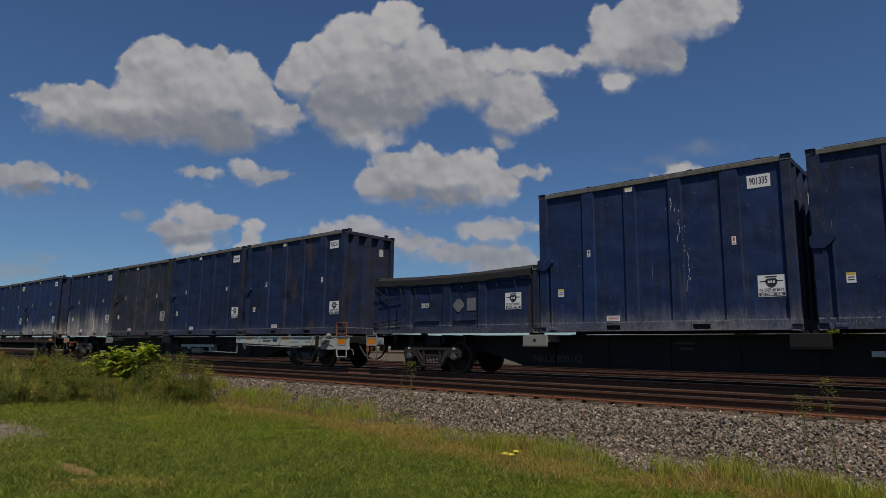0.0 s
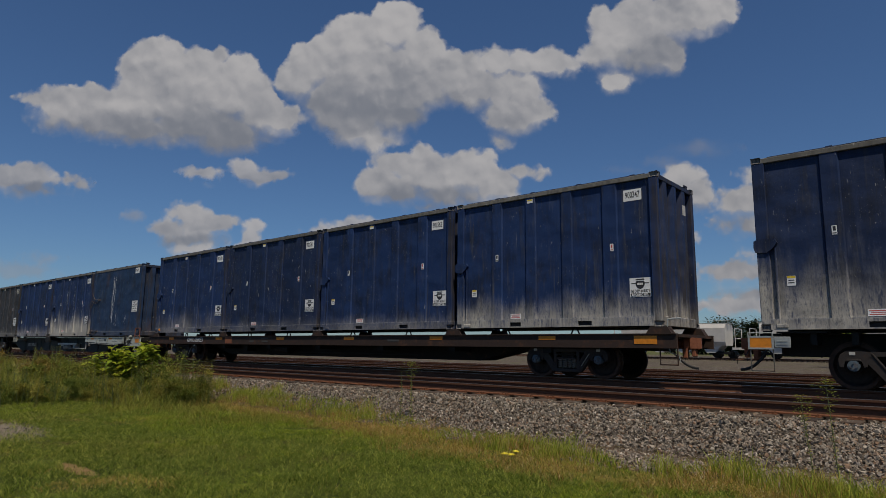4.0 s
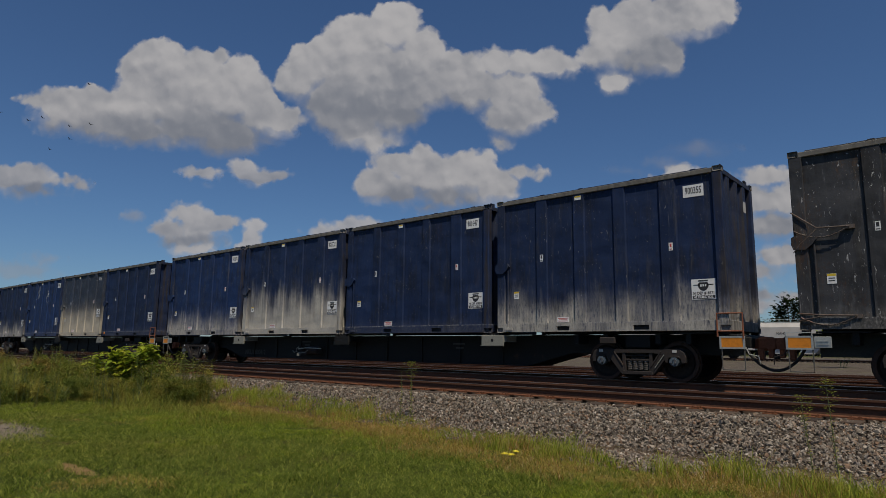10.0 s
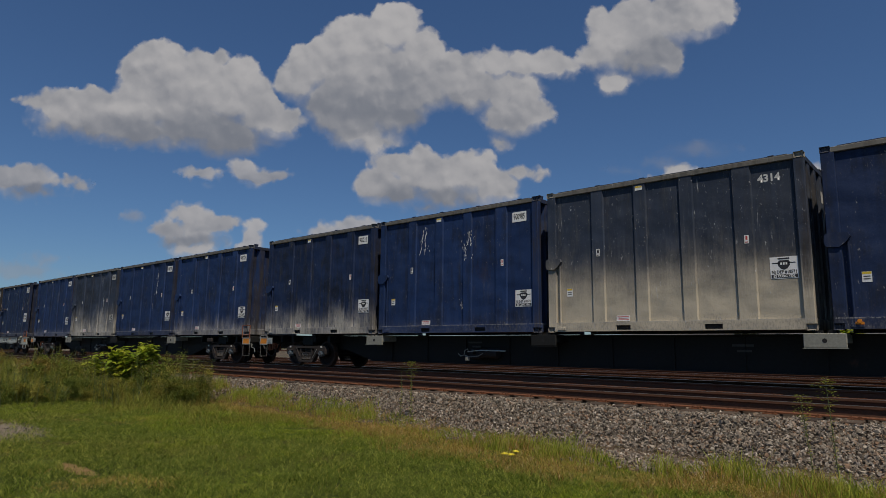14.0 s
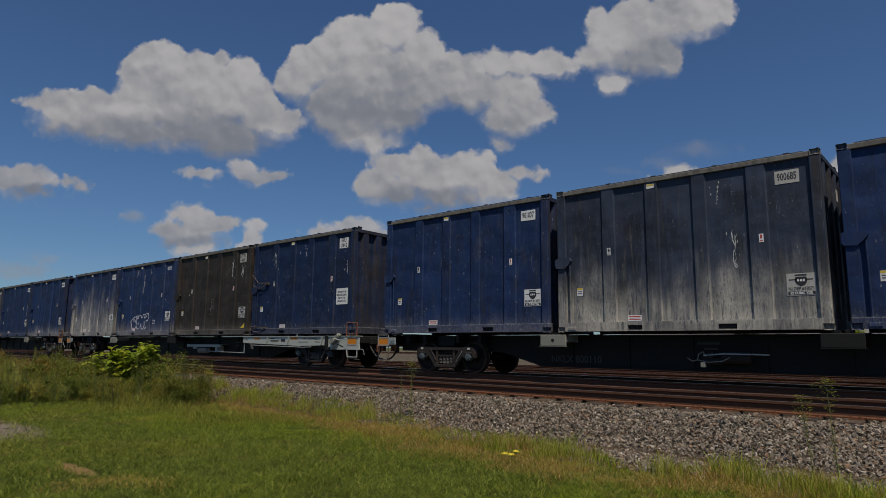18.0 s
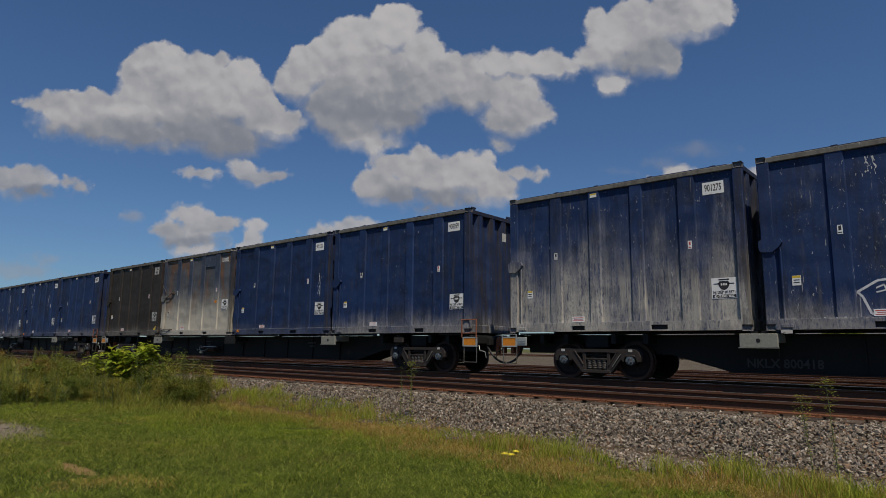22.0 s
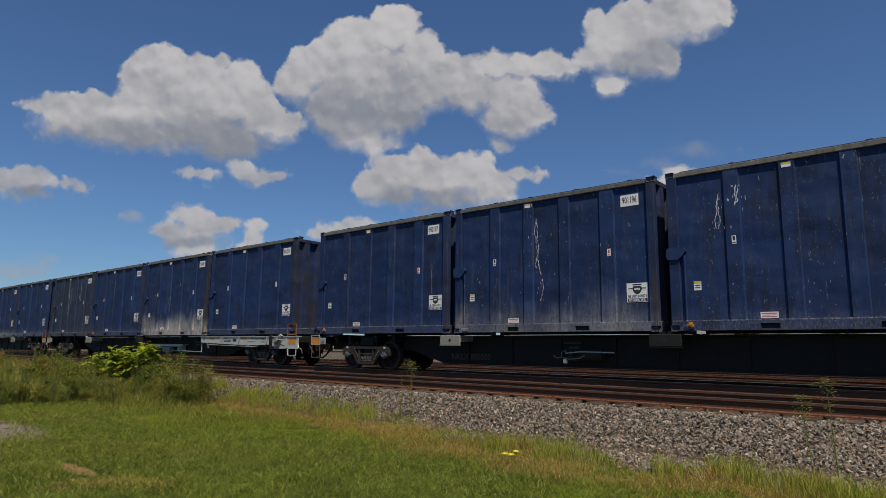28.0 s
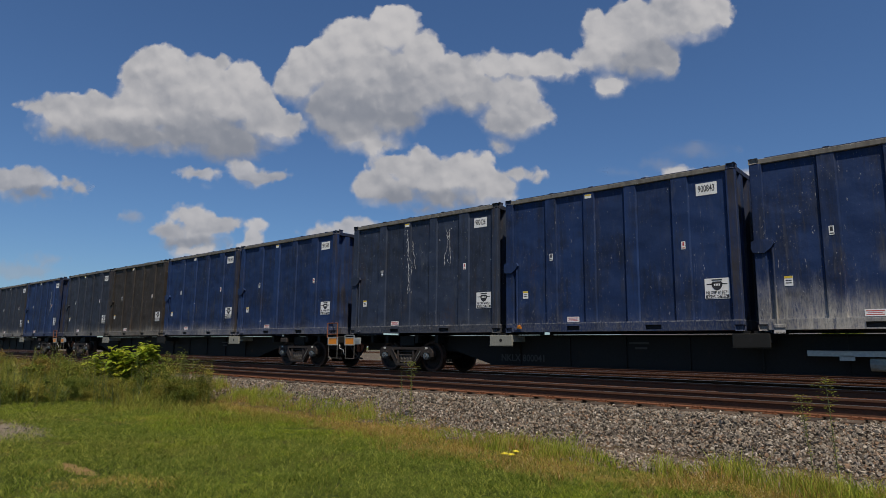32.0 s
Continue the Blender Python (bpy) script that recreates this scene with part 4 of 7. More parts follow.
def end_plate(car, x0, x1, rail_top, vent=None):
    """The orange plate in its grey frame with grab rails and a stirrup below."""
    y = FRONT - 0.01
    p = part("reflector_plate", f"plate/{x0:.2f}", lambda b: bm_box(b, x0, x1, y, y + 0.02, 0.80, 1.0), ORANGE, car, "orange reflector plate")
    def frame_bars(b):
        bm_box(b, x0 - 0.04, x1 + 0.04, y - 0.005, y + 0.03, 1.0, 1.035), bm_box(b, x0 - 0.04, x1 + 0.04, y - 0.005, y + 0.03, 0.765, 0.80)
        bm_box(b, x0 - 0.04, x0, y - 0.005, y + 0.03, 0.80, 1.0), bm_box(b, x1, x1 + 0.04, y - 0.005, y + 0.03, 0.80, 1.0)
    part("plate_frame", f"plate_frame/{x0:.2f}", frame_bars, GALV, p)
    def stirrup(b):
        bm_path(b, [(x0 + 0.0, y + 0.02, 0.78), (x0 + 0.0, y + 0.02, 0.33), (x1 + 0.02, y + 0.02, 0.33), (x1 + 0.02, y + 0.02, 0.78)], 0.015, 6)
    part("stirrup_step", f"stirrup/{x0:.2f}", stirrup, STEP_STEEL, car)
    if rail_top:
        def grab(b):
            bm_path(b, [(x0 - 0.07, y, 1.02), (x0 - 0.07, y, rail_top), (x1 + 0.02, y, rail_top), (x1 + 0.02, y, 0.98)], 0.02, 6)
            bm_rod(b, (x0 - 0.07, y, 1.14), (x1 + 0.02, y, 1.14), 0.014, 6)
        part("grab_rail", f"grab/{x0:.2f}", grab, RUSTY, car, "rusty grab rail")
    else:
        def low(b):
            bm_path(b, [(x0 - 0.03, y, 1.03), (x0 - 0.03, y, 1.10), (x1 + 0.02, y, 1.10), (x1 + 0.02, y, 1.03)], 0.015, 6)
        part("grab_rail", f"lowgrab/{x0:.2f}", low, GALV, car)
    if vent:
        def louvre(b):
            bm_box(b, vent[0], vent[1], y, y + 0.02, 0.80, 1.02, 0.008)
            for z in (0.87, 0.93):
                bm_box(b, vent[0] + 0.05, vent[1] - 0.05, y - 0.012, y, z - 0.008, z + 0.008)
        part("end_box", f"vent/{x0:.2f}", louvre, GALV, car, "pale grey ribbed step plate")


def sill_outline():
    return [(0.2, 0.62), (0.2, 1.06), (24.93, 1.06), (24.93, 0.62), (21.0, 0.62), (19.7, 0.27), (5.4, 0.27), (4.1, 0.62)]


def spine_car(mark, brake_side, dust):
    """A spine car for four boxes: deep fish-bellied centre sill with pedestals; one side carries the pale brake-end sill."""
    car = thing("spine_car", "dark steel spine car with pale grey brake-end side sill" if brake_side else "dark green-black steel spine car with a deep centre sill", "railway car", "cars of the train")
    sill = SILL_GREY if mark == "NKLX 800518" else SILL_GREEN
    part("centre_sill", "centre_sill", lambda b: bm_prism(b, sill_outline(), "y", -0.58, 0.58), sill, car, "deep fish-bellied centre sill")
    part("top_flange", "top_flange", lambda b: bm_box(b, 0.1, 25.03, -0.75, 0.75, 1.06, 1.085), sill, car)
    part("bottom_flange", "bottom_flange", lambda b: bm_box(b, 5.4, 19.7, -0.66, 0.66, 0.25, 0.272), sill, car)
    for i in range(9):
        part("web_stiffener", "web_stiffener", lambda b: bm_box(b, -0.02, 0.02, -0.62, 0.62, 0.28, 1.06), sill, car, m=pose(6.4 + i * 1.55, 0, 0))
    for i, x in enumerate((6.21, 12.57, 18.92)):
        if brake_side and i == 2:
            continue
        near = i != 1
        def ped(b):
            bm_box(b, -0.40, 0.34, FRONT - 0.01, FRONT + 0.05, 0.80, 1.085, 0.012)
            bm_box(b, -0.40, 0.34, FRONT + 0.05, -FRONT, 0.90, 1.085)
            bm_box(b, -0.42, 0.36, FRONT - 0.02, FRONT + 0.02, 0.785, 0.80)
        p = part("pedestal", "pedestal", ped, BRACKET if near else SILL_GREEN, car, "dusty pedestal bracket", pose(x, 0, 0))
        # a near-black disc painted as the shade of the pin hole
        part("pin_hole", "pin_hole", lambda b: bm_rod(b, (-0.03, FRONT - 0.013, 0.94), (-0.03, FRONT + 0.0, 0.94), 0.045, 10), HOLE_SHADE, p)
        for dx in (-0.13, 0.10):
            for sy in (-1, 1):
                part("container_pad", "container_pad", lambda b: bm_box(b, -0.07, 0.07, -0.08, 0.08, 1.085, 1.144), BLACK_STEEL, p, m=pose(dx, sy * 1.13, 0))
    if brake_side:
        for sy in (-1, 1):
            for dx in (18.79, 19.02):
                part("container_pad", "container_pad", lambda b: bm_box(b, -0.07, 0.07, -0.08, 0.08, 1.085, 1.144), BLACK_STEEL, car, m=pose(dx, sy * 1.13, 0))
        part("cross_bearer", "cross_bearer", lambda b: bm_box(b, 18.6, 19.2, FRONT + 0.04, -FRONT, 0.90, 1.085), SILL_GREEN, car)
    for x in (0.25, 23.9):
        part("bearing_plate", "bearing_plate", lambda b: bm_box(b, 0, 0.9, FRONT + 0.09, -FRONT - 0.09, 1.09, 1.125), SILL_GREEN, car, m=pose(x, 0, 0))
    for i, x in enumerate((0.085, 25.03)):
        part("end_bearer", "end_bearer", lambda b: bm_box(b, -0.15, 0.2, FRONT + 0.06, -FRONT - 0.06, 0.84, 1.085, 0.02), SILL_GREEN, car, m=pose(x, 0, 0))
        for sy in (-1, 1):
            part("container_pad", "container_pad", lambda b: bm_box(b, -0.07, 0.07, -0.08, 0.08, 1.085, 1.144), BLACK_STEEL, car, m=pose(x, sy * 1.13, 0))
    for i, x in enumerate((0.9, 1.6, 2.9, 3.7, 21.4, 22.2, 23.5, 24.2)):
        part("deck_bracket", "deck_bracket", lambda b: bm_box(b, -0.06, 0.06, FRONT + 0.15, -FRONT - 0.15, 0.86, 1.10), SILL_GREEN, car, m=pose(x, 0, 0))
    for x in (2.43, 22.98):
        truck(car, x)
        part("body_bolster", "body_bolster", lambda b: bm_box(b, -0.3, 0.3, -1.0, 1.0, 0.78, 1.06), SILL_GREEN, car, m=pose(x, 0, 0))
    part("end_platform", "end_platform/r", lambda b: bm_box(b, 25.03, 25.34, -0.5, 0.5, 0.80, 1.03, 0.02), SILL_GREEN, car)
    part("end_platform", "end_platform/l", lambda b: bm_box(b, -0.22, 0.1, -0.5, 0.5, 0.80, 1.03, 0.02), SILL_GREEN, car)
    coupler(car, 25.55, 1), coupler(car, -0.42, -1)
    end_plate(car, -0.24, 0.17, 0, (0.22, 0.52))
    if brake_side:
        y = FRONT - 0.008
        part("side_sill", "side_sill", lambda b: bm_prism(b, [(18.6, 0.83), (18.6, 1.07), (25.5, 1.05), (25.5, 0.62), (23.9, 0.62), (23.75, 0.76), (22.2, 0.73)], "y", y, y + 0.05), PALE_GREY, car, "pale grey brake-end side sill")
        part("sill_flange", "sill_flange", lambda b: bm_box(b, 18.55, 25.52, y - 0.03, y + 0.16, 1.062, 1.085), PALE_GREY, car)
        for x in (20.3, 21.65, 23.6):
            part("gusset", "gusset", lambda b: bm_prism(b, [(-0.10, 0.78), (-0.02, 0.78), (0.06, 1.05), (0.02, 1.05)], "y", y - 0.06, y), PALE_GREY, car, m=pose(x, 0, 0))
        part("pin_hole", "pin_hole2", lambda b: bm_rod(b, (18.86, y - 0.004, 0.96), (18.86, y + 0.01, 0.96), 0.04, 10), HOLE_SHADE, car)
        for i, (a, w) in enumerate(((19.35, 0.42), (21.75, 0.42))):
            part("reflector_strip", f"reflector_strip/{i}", lambda b: bm_box(b, a, a + w, y - 0.004, y, 0.96, 1.04), ORANGE, car, "orange reflector strip")
        lettering("EMPTY LOAD 1/4 ADJ. BLOCK", 0.10, LETTER_BLACK, car, 23.0, y - 0.004, 0.985, 0.72, 0.001)
        lettering("36 INCH WHLS.", 0.075, LETTER_BLACK, car, 23.35, y - 0.004, 0.87, 0.72)
        rows = ((20.6, 1.0, 0.25, 0.03), (20.75, 0.93, 0.55, 0.025), (20.75, 0.88, 0.5, 0.025), (22.5, 0.87, 0.6, 0.02))
        for x, z, w, h in rows:
            part("small_print", f"small_print/{w}/{h}", lambda b: bm_box(b, -w / 2, w / 2, -0.004, -0.001, -h / 2, h / 2), LETTER_DIM, car, m=pose(x, y, z))
        part("notice_plate", "notice_plate", lambda b: bm_box(b, 21.15, 21.42, y - 0.006, y, 0.88, 0.97), LETTER_BLACK, car, "small black notice plate")
        def gear(b):
            bm_box(b, 23.80, 23.94, y - 0.08, y + 0.02, 0.58, 1.12, 0.03)
            bm_box(b, 23.76, 24.05, y - 0.05, y + 0.02, 0.58, 0.70, 0.02)
        part("brake_post", "brake_post", gear, BLACK_STEEL, car, "black hand-brake post")
        def winch(b):
            bm_prism(b, [(24.08, 0.84), (24.26, 0.78), (24.52, 0.96), (24.62, 1.10), (24.50, 1.17), (24.36, 1.06), (24.14, 0.96)], "y", y - 0.10, y - 0.002)
            bm_rod(b, (24.30, y - 0.15, 0.92), (24.30, y - 0.08, 0.92), 0.075, 14)
            bm_rod(b, (24.52, y - 0.14, 1.08), (24.52, y - 0.08, 1.08), 0.05, 12)
        part("brake_winch", "brake_winch", winch, BRACKET, car, "dusty grey hand-brake housing")
        part("brake_lever", "sill_lever", lambda b: bm_path(b, [(24.40, y - 0.12, 0.98), (24.72, y - 0.13, 0.93), (25.02, y - 0.12, 1.0)], 0.016, 6), PALE_GREY, car)
        part("brake_chain", "brake_chain", lambda b: bm_path(b, [(24.2, y - 0.07, 0.62), (24.5, y - 0.08, 0.80), (24.75, y - 0.05, 0.72)], 0.02, 6), CHAIN, car)
        def pipe(b):
            bm_path(b, [(18.62, y + 0.05, 0.80), (18.62, y + 0.05, 0.43), (14.8, y + 0.4, 0.46)], 0.02, 6)
        part("brake_pipe", "brake_pipe", pipe, GALV, car, "pale brake pipe")
        part("sill_pipe", "sill_pipe", lambda b: bm_path(b, [(19.3, y - 0.02, 0.74), (22.6, y - 0.02, 0.68), (23.0, y - 0.02, 0.70)], 0.014, 6), GALV, car)
        part("sill_step", "sill_step", lambda b: bm_path(b, [(24.9, y, 0.60), (24.95, y, 0.38), (25.42, y, 0.38), (25.42, y, 0.60)], 0.022, 6), GALV, car)
        def bagged(b):
            bm_path(b, [(19.2, y - 0.03, 0.78), (19.35, y - 0.04, 0.60), (19.1, y - 0.02, 0.56), (19.25, y, 0.72)], 0.05, 7)
        part("hose_bundle", "hose_bundle", bagged, HOSE, car)
        def tray(b):
            bm_box(b, 13.5, 16.35, -0.92, -0.86, 0.64, 0.74), bm_box(b, 13.5, 16.35, -0.92, -0.60, 0.735, 0.75)
            bm_box(b, 15.95, 16.1, -0.92, -0.6, 0.44, 0.70), bm_box(b, 14.05, 14.3, -0.92, -0.85, 0.56, 0.66)
        part("valve_bracket", "valve_bracket", tray, PALE_GREY, car, "pale grey brake-valve bracket")
        def valve(b):
            bm_rod(b, (14.55, -0.86, 0.49), (15.25, -0.86, 0.49), 0.12, 12), bm_rod(b, (14.75, -0.95, 0.5), (14.75, -0.8, 0.5), 0.11, 10)
            bm_rod(b, (15.2, -0.9, 0.49), (16.1, -0.9, 0.43), 0.02, 6)
        part("brake_valve", "brake_valve", valve, BRACKET, car, "dusty grey brake valve")
        end_plate(car, 24.95, 25.38, 1.52)
    else:
        end_plate(car, 24.95, 25.38, 1.52)
        def cyl(b):
            bm_rod(b, (10.2, -0.78, 0.58), (10.8, -0.78, 0.58), 0.14, 12)
            bm_box(b, 9.8, 10.2, -0.9, -0.6, 0.42, 0.56, 0.02)
            bm_rod(b, (10.0, -1.0, 0.62), (10.0, -0.85, 0.62), 0.07, 10)
        part("brake_cylinder", "brake_cylinder", cyl, CAST, car, "dark brake cylinder and valve")
        def pipes(b):
            bm_path(b, [(9.50, -0.98, 0.56), (9.60, -0.98, 0.49), (9.72, -0.98, 0.52), (9.74, -0.98, 0.64), (9.84, -0.98, 0.70), (9.90, -0.98, 0.60)], 0.012, 6)
            bm_path(b, [(9.72, -0.98, 0.52), (9.95, -0.98, 0.47), (10.25, -0.98, 0.50), (10.4, -0.98, 0.58)], 0.011, 6)
            bm_box(b, 9.78, 9.88, -1.0, -0.9, 0.36, 0.48, 0.01)
        part("brake_pipe", "curled_brake_pipe", pipes, BRACKET, car, "curled pale brake pipes")
        part("brake_lever", "brake_lever", lambda b: bm_path(b, [(9.85, -0.98, 0.62), (10.3, -1.02, 0.66), (11.2, -1.02, 0.65)], 0.015, 6), PALE_GREY, car, "pale brake lever")
        part("slack_box", "slack_box", lambda b: bm_box(b, 22.1, 22.5, FRONT, FRONT + 0.1, 0.86, 1.02, 0.02), CAST, car)
    if mark:
        pale = mark == "NKLX 800518"
        mx, mz = (7.72, 0.61) if pale else (6.5, 0.46)
        if pale:
            part("mark_panel", "mark_panel", lambda b: bm_box(b, 6.72, 8.72, -0.6235, -0.6, 0.46, 0.76), LETTER_BLACK, car, "black painted panel behind the car's mark")
        lettering(mark, 0.26, STICKER_GREY if pale else LETTER_DIM, car, mx, -0.626, mz, 0.95, 0.006)
    for x, w, z in ((9.6, 0.5, 0.86), (9.75, 0.3, 0.74), (17.0, 0.45, 0.82), (17.1, 0.3, 0.7)):
        part("small_print", f"small_print/{w}", lambda b: bm_box(b, 0, w, -0.626, -0.622, 0, 0.05), LETTER_DIM, car, m=pose(x, 0, z))
    return car


def brown_flat_car(mark):
    """The older brown flat car with raised pedestals."""
    car = thing("flat_car", "weathered brown steel flat car with orange reflectors", "railway car", "cars of the train")
    part("deck", "bf_deck", lambda b: bm_box(b, -0.45, 25.2, -1.1, 1.1, 1.02, 1.09), BROWN_STEEL, car)
    for sy in (-1, 1):
        part("side_sill", "bf_sill", lambda b: bm_prism(b, [(-0.07, 0.765), (0.07, 0.765), (0.07, 0.785), (0.03, 0.785), (0.03, 1.08), (0.07, 1.08), (0.07, 1.10), (-0.07, 1.10), (-0.07, 1.08), (-0.03, 1.08), (-0.03, 0.785), (-0.07, 0.785)], "x", -0.45, 25.2), BROWN_STEEL, car, "rust-streaked brown side sill", pose(0, sy * 1.22, 0))
    part("centre_sill", "bf_centre", lambda b: bm_prism(b, [(0.2, 0.70), (0.2, 1.0), (24.5, 1.0), (24.5, 0.70), (20.5, 0.70), (19.0, 0.36), (5.5, 0.36), (4.0, 0.70)], "y", -0.42, 0.42), BLACK_STEEL, car)
    for x in (3.2, 6.2, 9.4, 12.4, 15.6, 18.6, 21.8):
        part("cross_bearer", "bf_cross", lambda b: bm_box(b, -0.12, 0.12, -1.18, 1.18, 0.62, 1.02), BLACK_STEEL, car, m=pose(x, 0, 0))
    for x in (0.10, 6.13, 12.40, 18.67, 24.78):
        for sy in (-1, 1):
            part("pedestal", "bf_ped", lambda b: (bm_prism(b, [(-0.3, 1.10), (0.3, 1.10), (0.2, 1.262), (-0.2, 1.262)], "y", -0.12, 0.12)), BROWN_STEEL, car, m=pose(x, sy * 1.10, 0))
    for x in (2.9, 5.0, 8.0, 10.6, 14.2, 16.8, 20.5, 22.6):
        part("guide", "bf_guide", lambda b: (bm_rod(b, (-0.12, FRONT + 0.1, 1.09), (-0.04, FRONT + 0.1, 1.25), 0.02), bm_rod(b, (0.12, FRONT + 0.1, 1.09), (0.04, FRONT + 0.1, 1.25), 0.02)), BLACK_STEEL, car, m=pose(x, 0, 0))
    for i, (a, w) in enumerate(((1.55, 0.45), (5.65, 0.5), (10.0, 0.5), (13.9, 0.5), (17.8, 0.5), (21.6, 0.5))):
        part("reflector_strip", f"bf_refl/{i}", lambda b: bm_box(b, a, a + w, -1.257, -1.251, 0.96, 1.05), ORANGE, car, "dirty orange reflector strip")
    part("reflector_plate", "bf_refl2", lambda b: bm_box(b, 24.2, 24.75, -1.258, -1.252, 0.86, 1.05), ORANGE, car, "orange reflector plate")
    part("rust_patch", "bf_rust", lambda b: bm_box(b, 6.4, 6.9, -1.256, -1.2505, 0.80, 1.06), RUSTY, car, "bright rust patch")
    for x in (2.7, 22.3):
        truck(car, x)
        part("body_bolster", "body_bolster", lambda b: bm_box(b, -0.3, 0.3, -1.0, 1.0, 0.78, 1.02), BLACK_STEEL, car, m=pose(x, 0, 0))
    coupler(car, 25.1, 1), coupler(car, -0.42, -1)
    for x in (-0.35, 25.0):
        part("stirrup_step", "bf_step", lambda b: bm_path(b, [(-0.2, -1.22, 0.78), (-0.2, -1.22, 0.40), (0.2, -1.22, 0.40), (0.2, -1.22, 0.78)], 0.02, 6), BROWN_STEEL, car, m=pose(x, 0, 0))
    part("grab_rail", "bf_grab", lambda b: bm_path(b, [(24.95, -1.2, 1.05), (25.0, -1.2, 1.42), (25.3, -1.2, 1.44)], 0.02, 6), GALV, car)
    part("handbrake_stand", "bf_stand", lambda b: (bm_box(b, -0.5, -0.36, -0.9, -0.5, 1.0, 1.75, 0.03), bm_rod(b, (-0.6, -0.7, 1.5), (-0.3, -0.7, 1.5), 0.22, 14), bm_rod(b, (-0.43, -0.6, 1.7), (-0.35, -0.5, 1.95), 0.03)), BLACK_STEEL, car, "black hand-brake stand")
    lettering(mark, 0.25, LETTER_WHITE, car, 3.92, -1.256, 0.93, 0.95, 0.004)
    for x, w, z in ((8.2, 0.12, 0.97), (8.2, 0.3, 0.86), (9.0, 0.45, 0.97), (9.05, 0.4, 0.86), (16.0, 0.5, 0.9)):
        part("small_print", f"bf_print/{w}", lambda b: bm_box(b, 0, w, -1.255, -1.2505, 0, 0.06), LETTER_DIM, car, m=pose(x, 0, z))
    part("brake_rigging", "bf_rig", lambda b: (bm_rod(b, (9.5, -0.8, 0.6), (10.3, -0.8, 0.6), 0.16, 12), bm_box(b, 7.4, 7.7, -1.0, -0.6, 0.5, 0.78), bm_rod(b, (11, -0.9, 0.5), (17, -0.9, 0.5), 0.02)), BLACK_STEEL, car)
    return car

# ---- the train: cars from the head, each with four boxes, head box first ----
BLUE, DEEP, SLATE, BROWN, GREY = (0.0112, 0.031, 0.099), (0.0105, 0.0245, 0.072), (0.026, 0.033, 0.051), (0.034, 0.028, 0.023), (0.040, 0.042, 0.047)
CREAM = (0.50, 0.445, 0.34)
_seed = [0]


def box(number="", base=DEEP, words="dark blue steel container with worn paint", logo="iws", **kw):
    """One container with a paint of its own."""
    look_kw = {k: kw.pop(k) for k in ("dust", "dust_top", "dust_colour", "rust", "scuff", "grime", "faded", "rust_colour") if k in kw}
    _seed[0] += 1
    mat = worn_paint("container_paint", base, _seed[0], **{**dict(dust=0.08, dust_top=0.6, rust=0.12, scuff=0.3), **look_kw})
    frame_mat = worn_paint("container_frame_paint", tuple(0.6 * c + 0.008 for c in base), _seed[0], look_kw.get("dust", 0.08) * 0.6, look_kw.get("dust_top", 0.6), (0.30, 0.27, 0.22), 0.35, 0.5, 0.5)
    rib_base = kw.pop("rib_base", None)
    if rib_base:
        kw["rib_mat"] = worn_paint("container_rib_paint", rib_base, _seed[0] + 50, **{**look_kw, "rust": 0.3})
    c = container(mat, frame_mat, words, number, **kw)
    if rib_base:
        part("cover_plate", "cover_plate", lambda b: bm_box(b, 3.82, 4.60, FRONT + 0.028, FRONT + 0.064, 2.98, 3.5, 0.006), kw["rib_mat"], c, "blue-grey plate welded over the bay")
        sticker("orange_label", c, 4.86, 1.42, 0.16, 0.13, FRONT + 0.0125, ORANGE)
        sticker("blank_sticker", c, 0.62, 1.02, 0.16, 0.26, FRONT + 0.056, STICKER_GREY)
    y0 = FRONT + (0.017 if kw.get("smooth") else 0.058)
    if logo == "iws":
        shield_sticker(c, 5.52, kw.get("logo_z", 0.92), y0, STICKER_GREY if kw.get("dusty") else STICKER)
    elif logo:
        lease_sticker(c, 5.42, kw.get("logo_z", 1.05), y0, logo)
    return c


def tear(c, xs, mat=None, name="paint_scar", flat=False):
    """Long bare scars where the paint has flaked: each (x, z_top, z_bottom, width)."""
    rng = random.Random(int(xs[0][0] * 100))
    def ribbon(b, pts):
        for (x0, z0, w0), (x1, z1, w1) in zip(pts, pts[1:]):
            inset = 0.0185 if flat else 0.0615 if any(a < (x0 + x1) / 2 < b2 for a, b2 in BAYS) else 0.0155
            bm_prism(b, [(x0 - w0 / 2, z0), (x0 + w0 / 2, z0), (x1 + w1 / 2, z1), (x1 - w1 / 2, z1)], "y", FRONT + inset - 0.0012, FRONT + inset + 0.003)

    def build(b):
        for x, zt, zb, w in xs:
            for _ in range(2 if w > 0.04 else 1):
                z, q, pts = zt - rng.uniform(0, 0.2) * (zt - zb), x + rng.uniform(-w, w), []
                while z > zb:
                    pts.append((q, z, w * rng.uniform(0.08, 0.55) if rng.random() > 0.3 else 0.003))
                    z -= rng.uniform(0.02, 0.07)
                    q += rng.gauss(0, 0.016)
                ribbon(b, pts)
            for _ in range(int(8 + 60 * w)):
                fz, fx = rng.uniform(zb, zt), x + rng.gauss(0, 0.05 + w)
                h = rng.uniform(0.015, 0.07)
                ribbon(b, [(fx, fz, 0.006), (fx + rng.uniform(-0.01, 0.01), fz - h / 2, rng.uniform(0.006, 0.02)), (fx, fz - h, 0.004)])
    tagged(part(name, f"scar/{xs}{flat}", build, mat or SCAR, c), "long scar of bare pale metal", kind="stuff")
    return c


